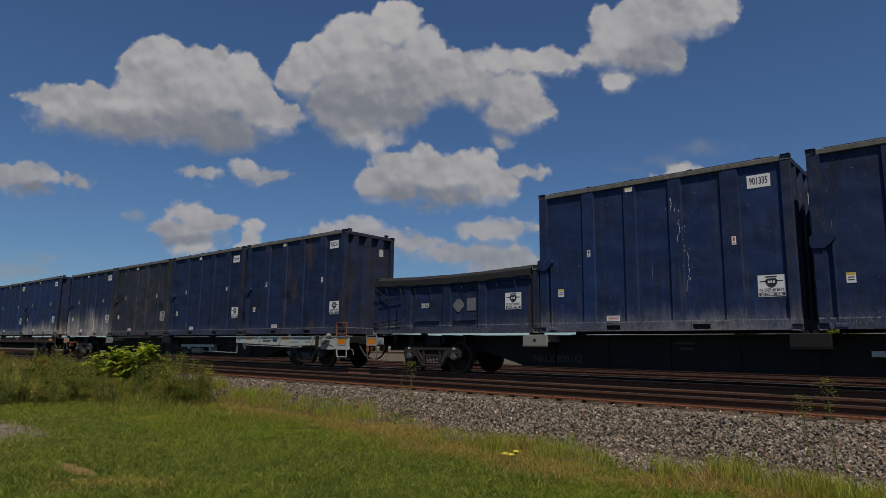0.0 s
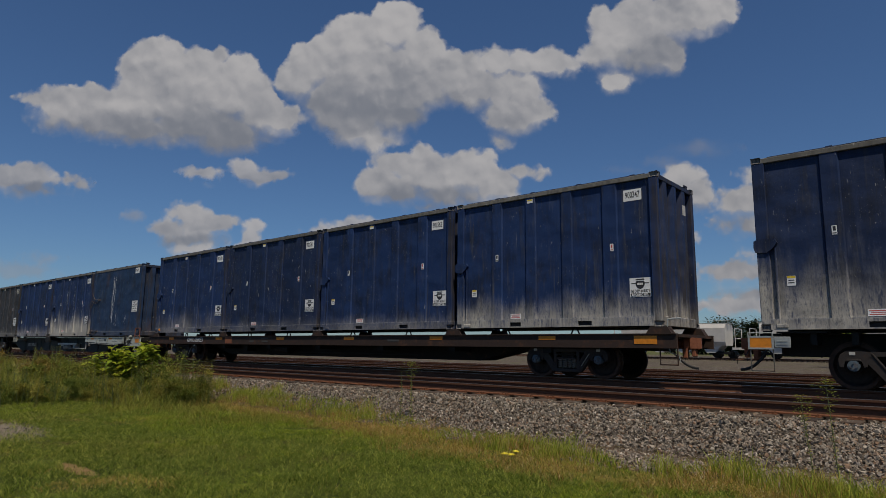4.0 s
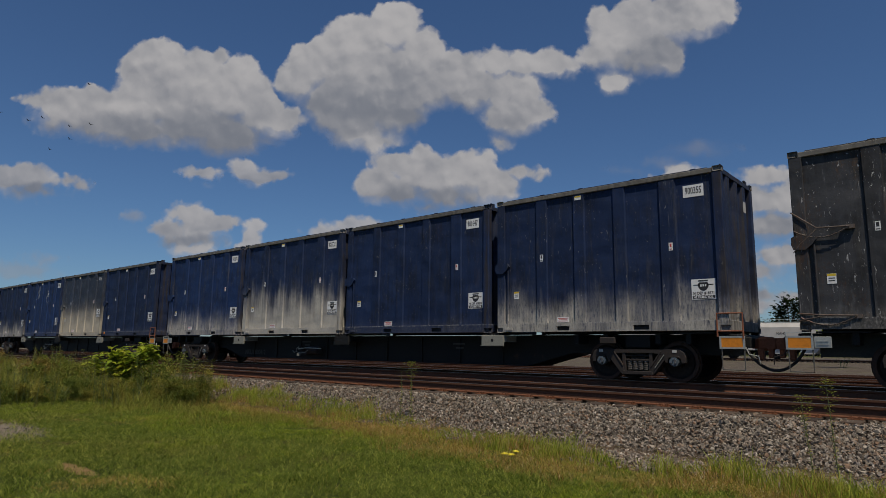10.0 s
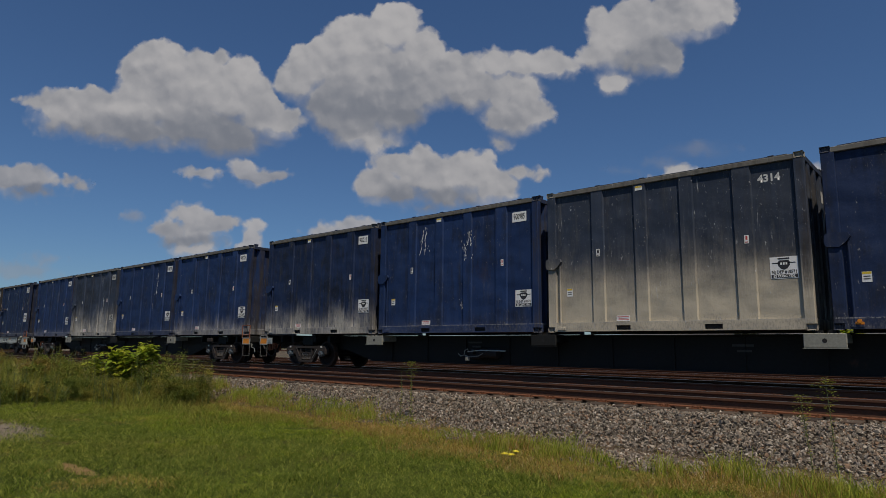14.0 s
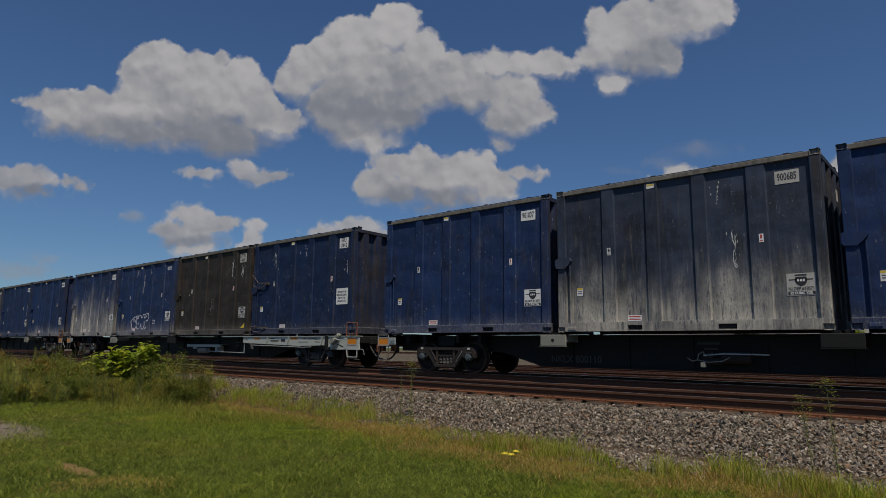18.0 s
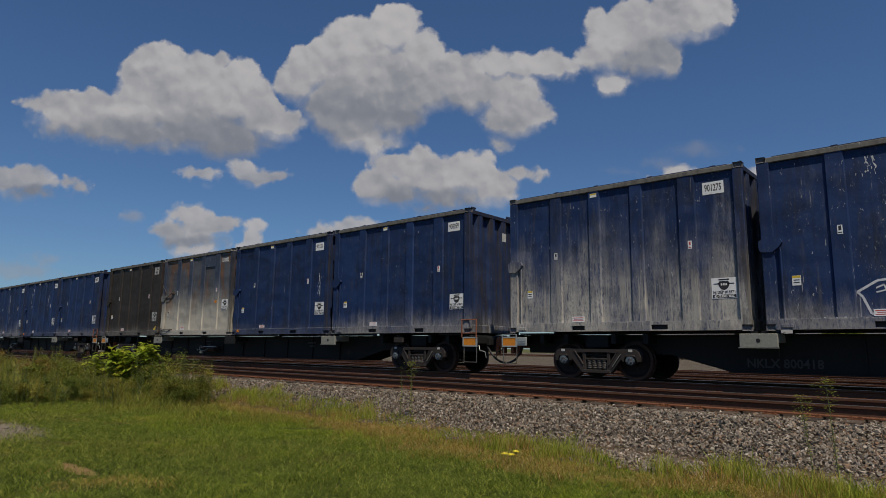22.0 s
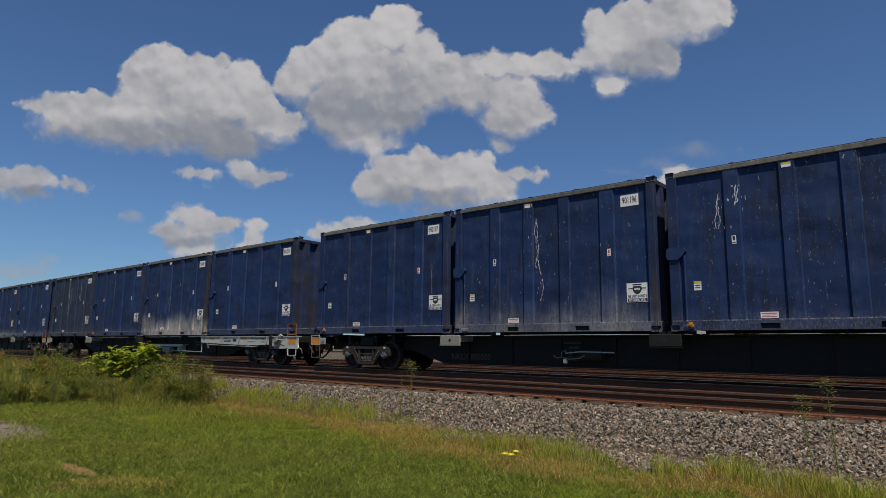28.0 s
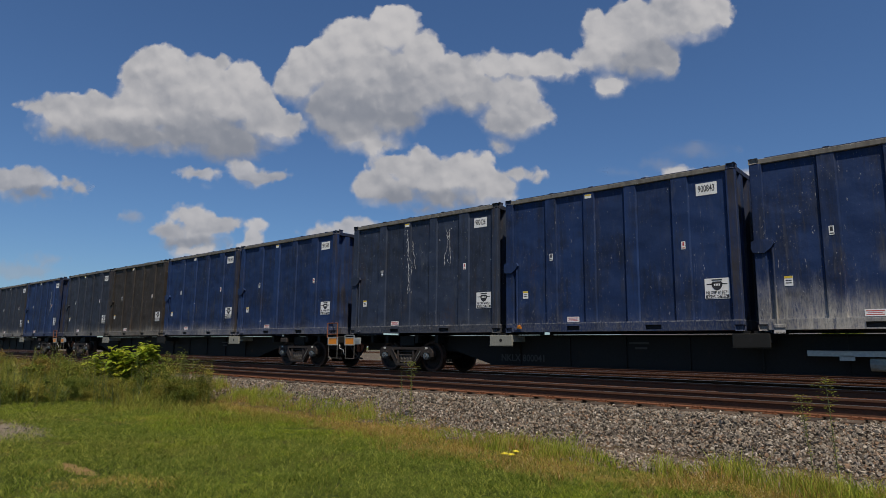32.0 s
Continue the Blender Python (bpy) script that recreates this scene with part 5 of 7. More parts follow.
def spray(c):
    """Sprayed bubble lettering outlines and a flourish, low on the side."""
    def build(b):
        y = FRONT + 0.0135
        def stroke(pts, r=0.022):
            for (x0, z0), (x1, z1) in zip(pts, pts[1:]):
                d = Vector((x1 - x0, 0, z1 - z0))
                n = Vector((-d.z, 0, d.x)).normalized() * r
                yy = y + (0.046 if any(a < (x0 + x1) / 2 < b2 for a, b2 in BAYS) else 0)
                bm_prism(b, [(x0 + n.x, z0 + n.z), (x1 + n.x, z1 + n.z), (x1 - n.x, z1 - n.z), (x0 - n.x, z0 - n.z)], "y", yy - 0.002, yy + 0.002)
        stroke([(1.82, 0.30), (1.70, 0.62), (1.62, 0.72), (1.95, 0.92), (2.2, 0.95), (2.3, 0.84), (2.12, 0.72), (2.3, 0.62), (2.28, 0.45), (2.05, 0.30), (1.82, 0.30)])
        stroke([(1.92, 0.78), (2.05, 0.84), (2.08, 0.74), (1.92, 0.70)], 0.014)
        stroke([(2.3, 0.95), (2.45, 0.98), (2.42, 0.84), (2.6, 0.88), (2.55, 0.98), (2.78, 1.0), (2.75, 0.88), (2.95, 0.92), (2.95, 1.04), (3.2, 1.05)])
        stroke([(2.42, 0.84), (2.36, 0.5), (2.5, 0.33), (2.7, 0.36), (2.78, 0.62), (2.84, 0.36), (3.05, 0.32), (3.16, 0.5), (3.12, 0.72)])
        stroke([(3.2, 1.05), (3.12, 0.86), (3.35, 0.94), (3.42, 1.08), (3.62, 1.08), (3.72, 0.92), (3.6, 0.74), (3.4, 0.72), (3.44, 0.5), (3.3, 0.34), (3.16, 0.36)])
        stroke([(2.52, 0.62), (2.62, 0.56), (2.66, 0.7)], 0.014)
        stroke([(0.95, 0.12), (1.05, 0.25), (1.1, 0.1), (1.25, 0.24), (1.3, 0.12), (1.4, 0.25), (1.5, 0.1), (1.65, 0.22), (1.78, 0.14)], 0.012)
    part("spray_drawing", "spray_drawing", build, SPRAY, c, "white sprayed bubble outline")
    st = lettering("22", 0.27, SPRAY, c, 4.15, FRONT + 0.058, 0.66, 1.1, 0.004)
    return c


def train_list():
    dusty = "dark blue steel container, lower side caked with pale dust"
    brown = "dark brown weathered steel container"
    cars = []
    # each: kind, mark, pale brake side shown, x of the head box's left edge, boxes
    cars.append(("spine", "NKLX 800162", True, 148.15, [box(), box(scuff=0.3), tear(box("901335", BLUE, faded=0.35, dust=0.3), [(3.55, 3.1, 2.7, 0.03), (3.72, 2.6, 2.0, 0.03), (3.85, 2.0, 0.9, 0.02)]), "low"]))
    cars.append(("spine", "NKLX 800009", True, 121.47, [box("900250", rust=0.4, grime=0.6, scuff=0.25), box("901649", DEEP, faded=0.1), box("", SLATE, "blackened blue container with rust and scrapes", rust=0.5, grime=0.7, scuff=0.7, dusty=True), box("901378", DEEP, dusty, dust=0.55, dust_top=1.7, faded=0.5)]))
    cars.append(("brown", "GIMX 638055", True, 94.26, [box("900347", BLUE, dusty, dust=0.7, dust_top=0.95), box("901562", BLUE, dust=0.35), box("900761", scuff=0.7, faded=0.3, dust=0.2), box("901338", BLUE, scuff=0.75, dust=0.35, dust_top=1.0, lamp=True)]))
    cars.append(("spine", "NKLX 800518", True, 67.50, [tear(box("910116", (0.016, 0.040, 0.095), "flat-sided blue container with long pale scars", ("LEASED TO", "BRIDGEWATER", "RESOURCES INC.", "NJ DEP # 13784", "62 CUBIC YDS."), smooth=True, chains=True, rust=0.35, grime=0.4, scuff=0.5, logo_z=1.5, plates=False, plate_z=3.34), [(2.62, 3.25, 1.5, 0.10), (2.80, 3.2, 0.9, 0.09), (2.72, 1.7, 0.7, 0.05), (3.25, 1.4, 0.5, 0.03), (4.4, 1.1, 0.5, 0.03)], flat=True), tear(box("901151", BLUE, dusty, dust=0.82, dust_top=1.5, scuff=0.8), [(2.45, 2.7, 1.9, 0.03), (3.55, 3.2, 0.8, 0.03), (4.95, 2.0, 1.2, 0.03)]), box("901732", BLUE, dusty, dust=0.45, dust_top=0.8), box("ESIU 10045", GREY, "grey-black weathered container with hung door chains", ("BRIDGEWATER", "RESOURCES INC.", "DEP # 13788", "62 CUBIC YDS."), faded=0.3, grime=0.6, rust=0.5, dust=0.25, scuff=0.9, chains=True, dusty=True)]))
    cars.append(("spine", "NKLX 800412", False, 41.03, [box("900355", DEEP, dusty, dust=0.7, dust_top=1.25), box("901647", DEEP, scuff=0.15), box("901722", DEEP, dusty, dust=0.85, dust_top=2.0, faded=0.4), box("901576", BLUE, dusty, dust=0.7, dust_top=1.2)]))
    cars.append(("spine", "", False, 14.45, [box("901575", DEEP, scuff=0.35, lamp=True), box("4314", (0.030, 0.042, 0.068), "blue container with a thick cream coat of dust below", dust=0.92, dust_top=2.2, faded=0.8, grime=0.1, scuff=0.8, dust_colour=CREAM, logo_z=1.28, painted=True), tear(box("900985", BLUE, scuff=0.2), [(1.9, 3.3, 2.4, 0.09), (3.7, 3.0, 2.5, 0.1), (3.55, 2.6, 2.1, 0.06), (3.42, 1.0, 0.7, 0.03)]), box("900212", DEEP, dusty, dust=0.75, dust_top=1.1, grime=0.6)]))
    cars.append(("spine", "NKLX 800110", False, -11.97, [box("900721", BLUE, dusty, dust=0.45, dust_top=0.9, scuff=0.35), tear(box("900298", BLUE, scuff=0.3), [(4.2, 3.2, 2.0, 0.07), (3.9, 1.6, 1.2, 0.03)]), tear(box("900685", (0.034, 0.047, 0.078), dusty, dust=0.75, dust_top=1.7, grime=0.5, dusty=True), [(4.05, 3.3, 2.8, 0.03), (4.3, 2.2, 1.3, 0.05)]), box("901037", BLUE, "blue steel container with pale vertical rub marks", scuff=0.6, rust=0.2, dust=0.2)]))
    cars.append(("spine", "NKLX 800418", True, -38.67, [tear(box("ESIU 10012", (0.0085, 0.023, 0.070), "bright blue container with paint chips and door chains", ("BRIDGEWATER", "RESOURCES INC.", "DEP # 13788", "62 CUBIC YDS."), scuff=0.65, dust=0.1, chains=True, logo_z=1.3), [(1.45, 3.2, 2.6, 0.05), (3.3, 3.3, 2.9, 0.03), (5.6, 2.6, 2.1, 0.04)]), tear(box("ETSU 4005", BROWN, brown, scuff=0.45, rust=0.4, dust=0.2, yellow_corner=True, dusty=True), [(4.75, 3.2, 2.4, 0.08), (5.5, 2.9, 2.4, 0.12), (1.2, 2.2, 1.5, 0.03), (3.1, 1.6, 0.9, 0.03)]), spray(tear(box("4323", BLUE, "blue container with white sprayed bubble drawing", scuff=0.7, dust=0.4, dust_top=0.8, faded=0.6, painted=True), [(2.0, 3.35, 3.0, 0.1), (2.75, 3.25, 2.1, 0.14), (3.6, 3.4, 2.9, 0.03)])), box("901275", BLUE, "blue container streaked pale grey down its side", dust=0.75, dust_top=2.7, scuff=0.7)]))
    cars.append(("spine", "NKLX 800154", False, -65.23, [box("900059", BLUE, faded=0.35, dust=0.4, dust_top=0.8), tear(box("901101", BLUE, scuff=0.25, dust=0.12, lamp=True), [(5.5, 2.2, 1.4, 0.06)]), box("150882", (0.085, 0.092, 0.105), "rust-patched blue-grey steel container, pale with dust below", rib_base=(0.045, 0.060, 0.095), dust=0.9, dust_top=2.3, rust=1.0, rust_colour=(0.15, 0.078, 0.042), faded=0.35, grime=0.15, dust_colour=(0.50, 0.465, 0.38), chains=True, logo_z=1.28, painted=True), box("ETSU 4400", BROWN, brown, scuff=0.3, dust=0.22, rust=0.25, yellow_corner=True, dusty=True)]))
    cars.append(("spine", "NKLX 800300", False, -91.63, [box("900977", BLUE, scuff=0.35, dust=0.3, faded=0.3), tear(box("900118", BLUE, scuff=0.45, lamp=True), [(1.12, 3.1, 2.2, 0.05), (1.5, 3.2, 2.7, 0.07), (4.3, 2.7, 1.6, 0.04)]), tear(box("901196", BLUE, scuff=0.5, dust=0.3, dust_top=1.0), [(2.75, 3.2, 1.5, 0.05), (2.95, 1.4, 0.8, 0.04)]), box("900197", BLUE, scuff=0.3, rust=0.2, lamp=True)]))
    cars.append(("spine", "NKLX 800041", True, -118.21, [box("901513", BLUE, scuff=0.15, faded=0.3), box("901085", BLUE, dusty, dust=0.72, dust_top=1.1, scuff=0.6), box("900843", BLUE, scuff=0.4, lamp=True), tear(box("900126", (0.024, 0.036, 0.066), "blue-grey container with long pale scars", scuff=0.5, rust=0.3), [(2.5, 3.3, 1.2, 0.06), (2.75, 3.0, 2.0, 0.04), (4.2, 3.2, 2.0, 0.05)])]))
    cars.append(("spine", "", False, -144.29, [box("901633", BLUE, dust=0.2), box("900188", BLUE, scuff=0.3, dust=0.35), box("", BROWN, brown, rust=0.3, dust=0.3), box("901200", SLATE, grime=0.6, dust=0.3)]))
    cars.append(("spine", "", False, -170.79, [tear(box("901444", BLUE, scuff=0.4), [(4.5, 3.2, 1.6, 0.06)]), box("901455", SLATE, dust=0.4), box("901466", SLATE, dust=0.4), box("901477", DEEP)]))
    return cars


MOVERS = []


def build_train():
    for kind, mark, brake, x, boxes in train_list():
        step = 6.27 if kind == "brown" else 6.355
        x_car = x - 3 * step
        car = brown_flat_car(mark) if kind == "brown" else spine_car(mark, brake, 0)
        MOVERS.append((car, x_car, 0.0))
        lift = 1.264 if kind == "brown" else 1.146
        for i, c in enumerate(boxes):
            if c == "low":
                c = low_container(worn_paint("low_container_paint", DEEP, 77, 0.15, 0.6, scuff=0.25), worn_paint("low_frame_paint", (0.012, 0.015, 0.025), 78))
                MOVERS.append((c, x - i * step + 0.02, lift))
            else:
                MOVERS.append((c, x - i * step, lift))
    for ob, x, z in MOVERS:
        ob.matrix_basis = pose(x + travel(0), TRACK_Y, z)

# ---- clouds: far sheets of cumulus, drifting slowly ----
CLOUDS = []


def cloud_material(blobs, seed, soft=1.0, bright=1.0, grey=0.5, veil=1.0):
    """Billowing white cloud that glows, lit tops and grey shade painted in; blobs (x, y, rx, ry, greyness) in
    hundredths of the picture plane round the sheet's middle, y up.
    """
    k = Nodes("cloud")
    v = k.mapping(k.coords(), (1 / CLOUD_UNIT, 1 / CLOUD_UNIT, 1))
    warp = k.nt.nodes.new("ShaderNodeTexNoise")
    k.put(k.mapping(v, loc=(seed * 5.1, seed * 2.3, seed)), warp.inputs["Vector"])
    warp.inputs["Scale"].default_value, warp.inputs["Detail"].default_value, warp.inputs["Roughness"].default_value = 3.4, 5, 0.55
    off = k.nt.nodes.new("ShaderNodeVectorMath")
    off.operation = "MULTIPLY_ADD"
    k.put(warp.outputs["Color"], off.inputs[0])
    off.inputs[1].default_value, off.inputs[2].default_value = (0.20, 0.20, 0), (-0.10, -0.10, 0)
    add = k.nt.nodes.new("ShaderNodeVectorMath")
    k.put(v, add.inputs[0]), k.put(off.outputs[0], add.inputs[1])
    w = add.outputs[0]

    def lobes(at):
        out = []
        for x, y, rx, ry, g in blobs:
            n = k.nt.nodes.new("ShaderNodeVectorMath")
            n.operation = "MULTIPLY_ADD"
            k.put(at, n.inputs[0])
            n.inputs[1].default_value, n.inputs[2].default_value = (1 / rx, 1 / ry, 0), (-x / rx, -y / ry, 0)
            ln = k.nt.nodes.new("ShaderNodeVectorMath")
            ln.operation = "LENGTH"
            k.put(n.outputs[0], ln.inputs[0])
            out.append((k.math("SUBTRACT", 1.0, ln.outputs["Value"]), min(rx, ry) * 1.5, g))
        return out

    def field(parts):
        best = None
        for d, size, g in parts:
            f = k.math("MULTIPLY", d, size)
            best = f if best is None else k.math("SMOOTH_MAX", best, f, 0.13)
        return best

    def shifted(at, dx, dy):
        n = k.nt.nodes.new("ShaderNodeVectorMath")
        k.put(at, n.inputs[0])
        n.inputs[1].default_value = (dx, dy, 0)
        return n.outputs[0]

    def billows(at, fine=True):
        total = None
        for scale, amount in ((2.3, 0.24), (5.0, 0.16), (11.0, 0.085))[:3 if fine else 2]:
            d = k.math("MULTIPLY", k.math("SUBTRACT", 0.42, k.voronoi(k.mapping(at, loc=(seed * scale, 4, seed)), scale, "SMOOTH_F1")), amount)
            total = d if total is None else k.math("ADD", total, d)
        return total
    wisps = k.noise(k.mapping(v, loc=(0, seed * 3.3, 0)), 3.2, 7, 0.56)
    lump = billows(w)
    torn = k.math("MULTIPLY", k.math("SUBTRACT", wisps, 0.5), 0.22)
    here = lobes(w)
    f = k.math("ADD", field(here), k.math("ADD", k.math("MULTIPLY", lump, 1.0), k.math("ADD", torn, 0.055)))
    above = k.math("ADD", field(lobes(shifted(w, 0.02, 0.26))), k.math("MULTIPLY", lump, 0.7))
    under = k.ramp(k.math("SUBTRACT", above, f), -0.10, 0.24)
    density = k.ramp(f, k.math("MULTIPLY_ADD", under, -0.12, -0.03), k.math("MULTIPLY_ADD", under, 0.22 * soft, 0.085 * soft + 0.025))
    # shade painted into the glow: lobe greyness, noise and a lit-side offset
    over, total = None, None
    for d, size, g in here:
        near = k.math("POWER", k.math("MAXIMUM", k.math("ADD", d, 0.45), 0.02), 3.0)
        a = k.math("MULTIPLY", near, g)
        over, total = (a, near) if over is None else (k.math("ADD", over, a), k.math("ADD", total, near))
    depth = k.math("DIVIDE", over, total)
    broad = k.math("SUBTRACT", k.noise(k.mapping(w, loc=(seed * 2.9, 1, seed)), 2.0, 5, 0.55), 0.5)
    lit = k.math("SUBTRACT", billows(shifted(w, 0.05, 0.10), False), billows(w, False))
    rim = k.math("SUBTRACT", billows(shifted(w, 0.02, 0.045)), lump)
    thin = k.ramp(f, 0.0, 0.16, -0.12, 0.0)
    shade = k.math("ADD", k.math("ADD", depth, k.math("ADD", k.math("MULTIPLY", broad, 0.7), thin)), k.math("ADD", k.math("MULTIPLY", lit, 2.0), k.math("MULTIPLY", rim, 0.7)))
    shade = k.math("MULTIPLY", k.ramp(shade, -0.25, 1.05), grey)
    col = k.mix(shade, (0.58, 0.565, 0.572), (0.23, 0.25, 0.30))
    em = k.nt.nodes.new("ShaderNodeEmission")
    k.put(col, em.inputs[0])
    em.inputs[1].default_value = bright
    tr = k.nt.nodes.new("ShaderNodeBsdfTransparent")
    m = k.nt.nodes.new("ShaderNodeMixShader")
    k.put(k.math("MULTIPLY", density, veil), m.inputs[0])
    k.nt.links.new(tr.outputs[0], m.inputs[1]), k.nt.links.new(em.outputs[0], m.inputs[2])
    k.nt.links.new(m.outputs[0], k.out.inputs[0])
    k.nt.nodes.remove(k.bsdf)
    return k.mat


CLOUD_DEPTH = 3200.0
CLOUD_UNIT = 100 * CLOUD_DEPTH / F_PX


def cloud(label, blobs, drift, soft=1.0, bright=1.0, grey=0.95, veil=1.0, pad=55):
    """One cloud from its lobes (x, y, rx, ry, greyness) on the picture plane; drift over the whole clip in the same units."""
    n = len(CLOUDS)
    x0, x1 = min(b[0] - b[2] for b in blobs) - pad, max(b[0] + b[2] for b in blobs) + pad
    y0, y1 = min(b[1] - b[3] for b in blobs) - pad, max(b[1] + b[3] for b in blobs) + pad
    cx, cy = (x0 + x1) / 2, (y0 + y1) / 2
    depth = CLOUD_DEPTH + 20 * n
    u = CLOUD_UNIT / 100
    me = bpy.data.meshes.new("cloud")
    hx, hy = (x1 - x0) / 2 * u, (y1 - y0) / 2 * u
    me.from_pydata([(-hx, -hy, 0), (hx, -hy, 0), (hx, hy, 0), (-hx, hy, 0)], [], [(0, 1, 2, 3)])
    me.materials.append(cloud_material([((x - cx) / 100, (cy - y) / 100, rx / 100, ry / 100, g) for x, y, rx, ry, g in blobs], n + 1, soft, bright, grey, veil))
    ob = tagged(new("cloud", me), label, "cloud", "clouds", "structure")
    def at(px, py):
        m = CAM.copy()
        m.translation = sight(px + 6, py + 3, depth)
        return m
    ob.matrix_basis = at(cx - drift[0] / 2, cy - drift[1] / 2)
    ob.scale = (depth / CLOUD_DEPTH,) * 3
    CLOUDS.append((ob, at(cx - drift[0] / 2, cy - drift[1] / 2), at(cx + drift[0] / 2, cy + drift[1] / 2)))
    return ob


def build_sky():
    white = "white cumulus cloud with grey underside"
    cloud(white, [(78, 180, 44, 17, 0.4), (150, 188, 95, 36, 0.3), (190, 216, 110, 26, 0.7), (262, 128, 60, 52, 0.3), (285, 104, 44, 34, 0.15), (342, 128, 50, 40, 0.2), (384, 100, 14, 12, 0.3), (425, 130, 32, 34, 0.0), (402, 165, 75, 52, 0.25), (290, 180, 110, 50, 0.35), (232, 186, 70, 16, -0.1), (250, 228, 92, 26, 0.85), (400, 238, 68, 34, 1.0), (340, 218, 90, 40, 0.8), (455, 200, 46, 40, 0.4), (492, 214, 42, 24, 0.35)], (4, 16))
    cloud(white, [(690, 46, 48, 45, 0.0), (625, 76, 65, 52, 0.1), (560, 112, 55, 42, 0.2), (520, 142, 42, 32, 0.35), (640, 122, 95, 62, 0.35), (742, 88, 42, 38, 0.1), (720, 140, 85, 60, 0.6), (600, 180, 68, 58, 0.75), (628, 224, 58, 30, 0.6), (655, 248, 44, 16, 0.25), (680, 188, 66, 46, 0.85), (790, 130, 70, 40, 0.3), (830, 155, 68, 36, 0.55), (872, 112, 38, 26, 0.05), (915, 110, 34, 26, 0.1), (965, 110, 52, 22, 0.15), (900, 165, 52, 42, 0.3), (895, 203, 48, 36, 0.5), (940, 198, 38, 22, 0.35), (878, 250, 18, 11, 0.5)], (-3, 8))
    cloud(white, [(1075, 70, 48, 48, 0.15), (1050, 28, 22, 22, 0.2), (1046, 96, 42, 24, 0.3), (1120, 50, 60, 58, 0.3), (1150, 90, 48, 42, 0.7), (1178, 108, 24, 24, 0.5), (1190, 28, 68, 42, 0.35), (1256, 18, 40, 32, 0.1), (1232, 36, 38, 24, 0.2), (1080, 140, 28, 15, 0.2), (1120, 100, 48, 24, 0.8)], (-12, 8))
    cloud(white, [(665, 325, 40, 28, 0.35), (700, 286, 42, 18, 0.4), (737, 270, 17, 16, 0.2), (760, 310, 70, 36, 0.3), (820, 305, 58, 38, 0.25), (845, 281, 32, 19, 0.05), (870, 325, 40, 32, 0.35), (900, 304, 44, 13, 0.4), (780, 342, 74, 20, 0.85), (700, 338, 58, 20, 0.8), (745, 364, 24, 9, 0.9)], (-5, 5))
    cloud("small puff of white cloud", [(345, 305, 22, 9, 0.4), (380, 300, 13, 6, 0.3), (425, 298, 25, 15, 0.2), (455, 310, 36, 9, 0.5)], (-4, 2), 0.9, 0.97, 0.9, 0.9)
    cloud(white, [(45, 310, 48, 22, 0.3), (50, 334, 40, 15, 0.8), (8, 315, 32, 22, 0.45), (110, 317, 28, 8, 0.4), (135, 327, 12, 5, 0.5)], (-4, 8), 1.0, 0.95, 0.95, 0.92)
    cloud("faint small puff of cloud", [(227, 381, 16, 10, 0.5)], (-4, 2), 1.6, 0.85, 0.7, 0.5)
    cloud("low white cumulus near the horizon", [(325, 378, 42, 20, 0.15), (376, 394, 34, 15, 0.4), (340, 402, 42, 18, 0.35), (300, 405, 34, 16, 0.45), (330, 424, 50, 13, 0.7), (340, 438, 35, 12, 0.1)], (4, 5), 0.9, 0.96, 0.95, 0.95)
    cloud("small towering white cloud", [(446, 397, 15, 12, 0.0), (440, 418, 18, 18, 0.2), (437, 438, 20, 14, 0.3)], (5, -1), 0.8, 0.97, 0.8, 0.92)
    cloud("faint wisp of cloud near the horizon", [(80, 455, 28, 9, 0.5), (30, 478, 50, 14, 0.5)], (5, 2), 2.2, 0.75, 0.4, 0.4)
    cloud("low white cumulus near the horizon", [(622, 400, 50, 15, 0.1), (575, 408, 28, 9, 0.2), (660, 420, 60, 18, 0.4), (860, 406, 66, 20, 0.25), (735, 428, 40, 13, 0.4), (830, 446, 95, 16, 0.5), (900, 470, 80, 20, 0.5)], (-6, 3), 1.2, 0.95, 0.85, 0.9)
    cloud("thin high wisp of cloud", [(1218, 262, 62, 15, 0.4), (1165, 288, 50, 12, 0.4), (1105, 302, 30, 8, 0.5)], (-8, 4), 4.0, 0.7, 0.3, 0.30)
    cloud(white, [(1192, 310, 38, 19, 0.0), (1160, 338, 44, 30, 0.2), (1215, 343, 46, 26, 0.35), (1182, 364, 58, 11, 0.8), (1190, 415, 32, 13, 0.4), (1178, 458, 24, 8, 0.5), (1196, 492, 36, 12, 0.5), (1200, 540, 52, 13, 0.4)], (-8, 6), 1.1, 0.97, 0.95)
    cloud(white, [(1350, 312, 45, 16, 0.1), (1320, 355, 60, 30, 0.3), (1420, 350, 80, 36, 0.2), (1500, 325, 85, 50, 0.2), (1545, 360, 60, 50, 0.5), (1480, 392, 110, 22, 0.8), (1350, 395, 80, 24, 0.7), (1500, 440, 90, 30, 0.15), (1400, 450, 80, 20, 0.4), (1520, 468, 80, 12, 0.8), (1300, 478, 80, 16, 0.5), (1480, 502, 100, 18, 0.25), (1440, 522, 150, 12, 0.6), (1310, 540, 90, 12, 0.4)], (-8, 6), 1.3, 0.95, 0.9)


# ---- plants of the verge ----
def leaf_fan(verts, faces, at, way, length, width, droop):
    side = way.cross(Vector((0, 0, 1)))
    side = (side if side.length > 0.1 else Vector((1, 0, 0))).normalized() * width / 2
    n = len(verts)
    mid, tip = at + way * length * 0.5 + Vector((0, 0, -droop * 0.2)), at + way * length + Vector((0, 0, -droop))
    verts += [at, mid + side, tip, mid - side]
    faces += [(n, n + 1, n + 2, n + 3)]


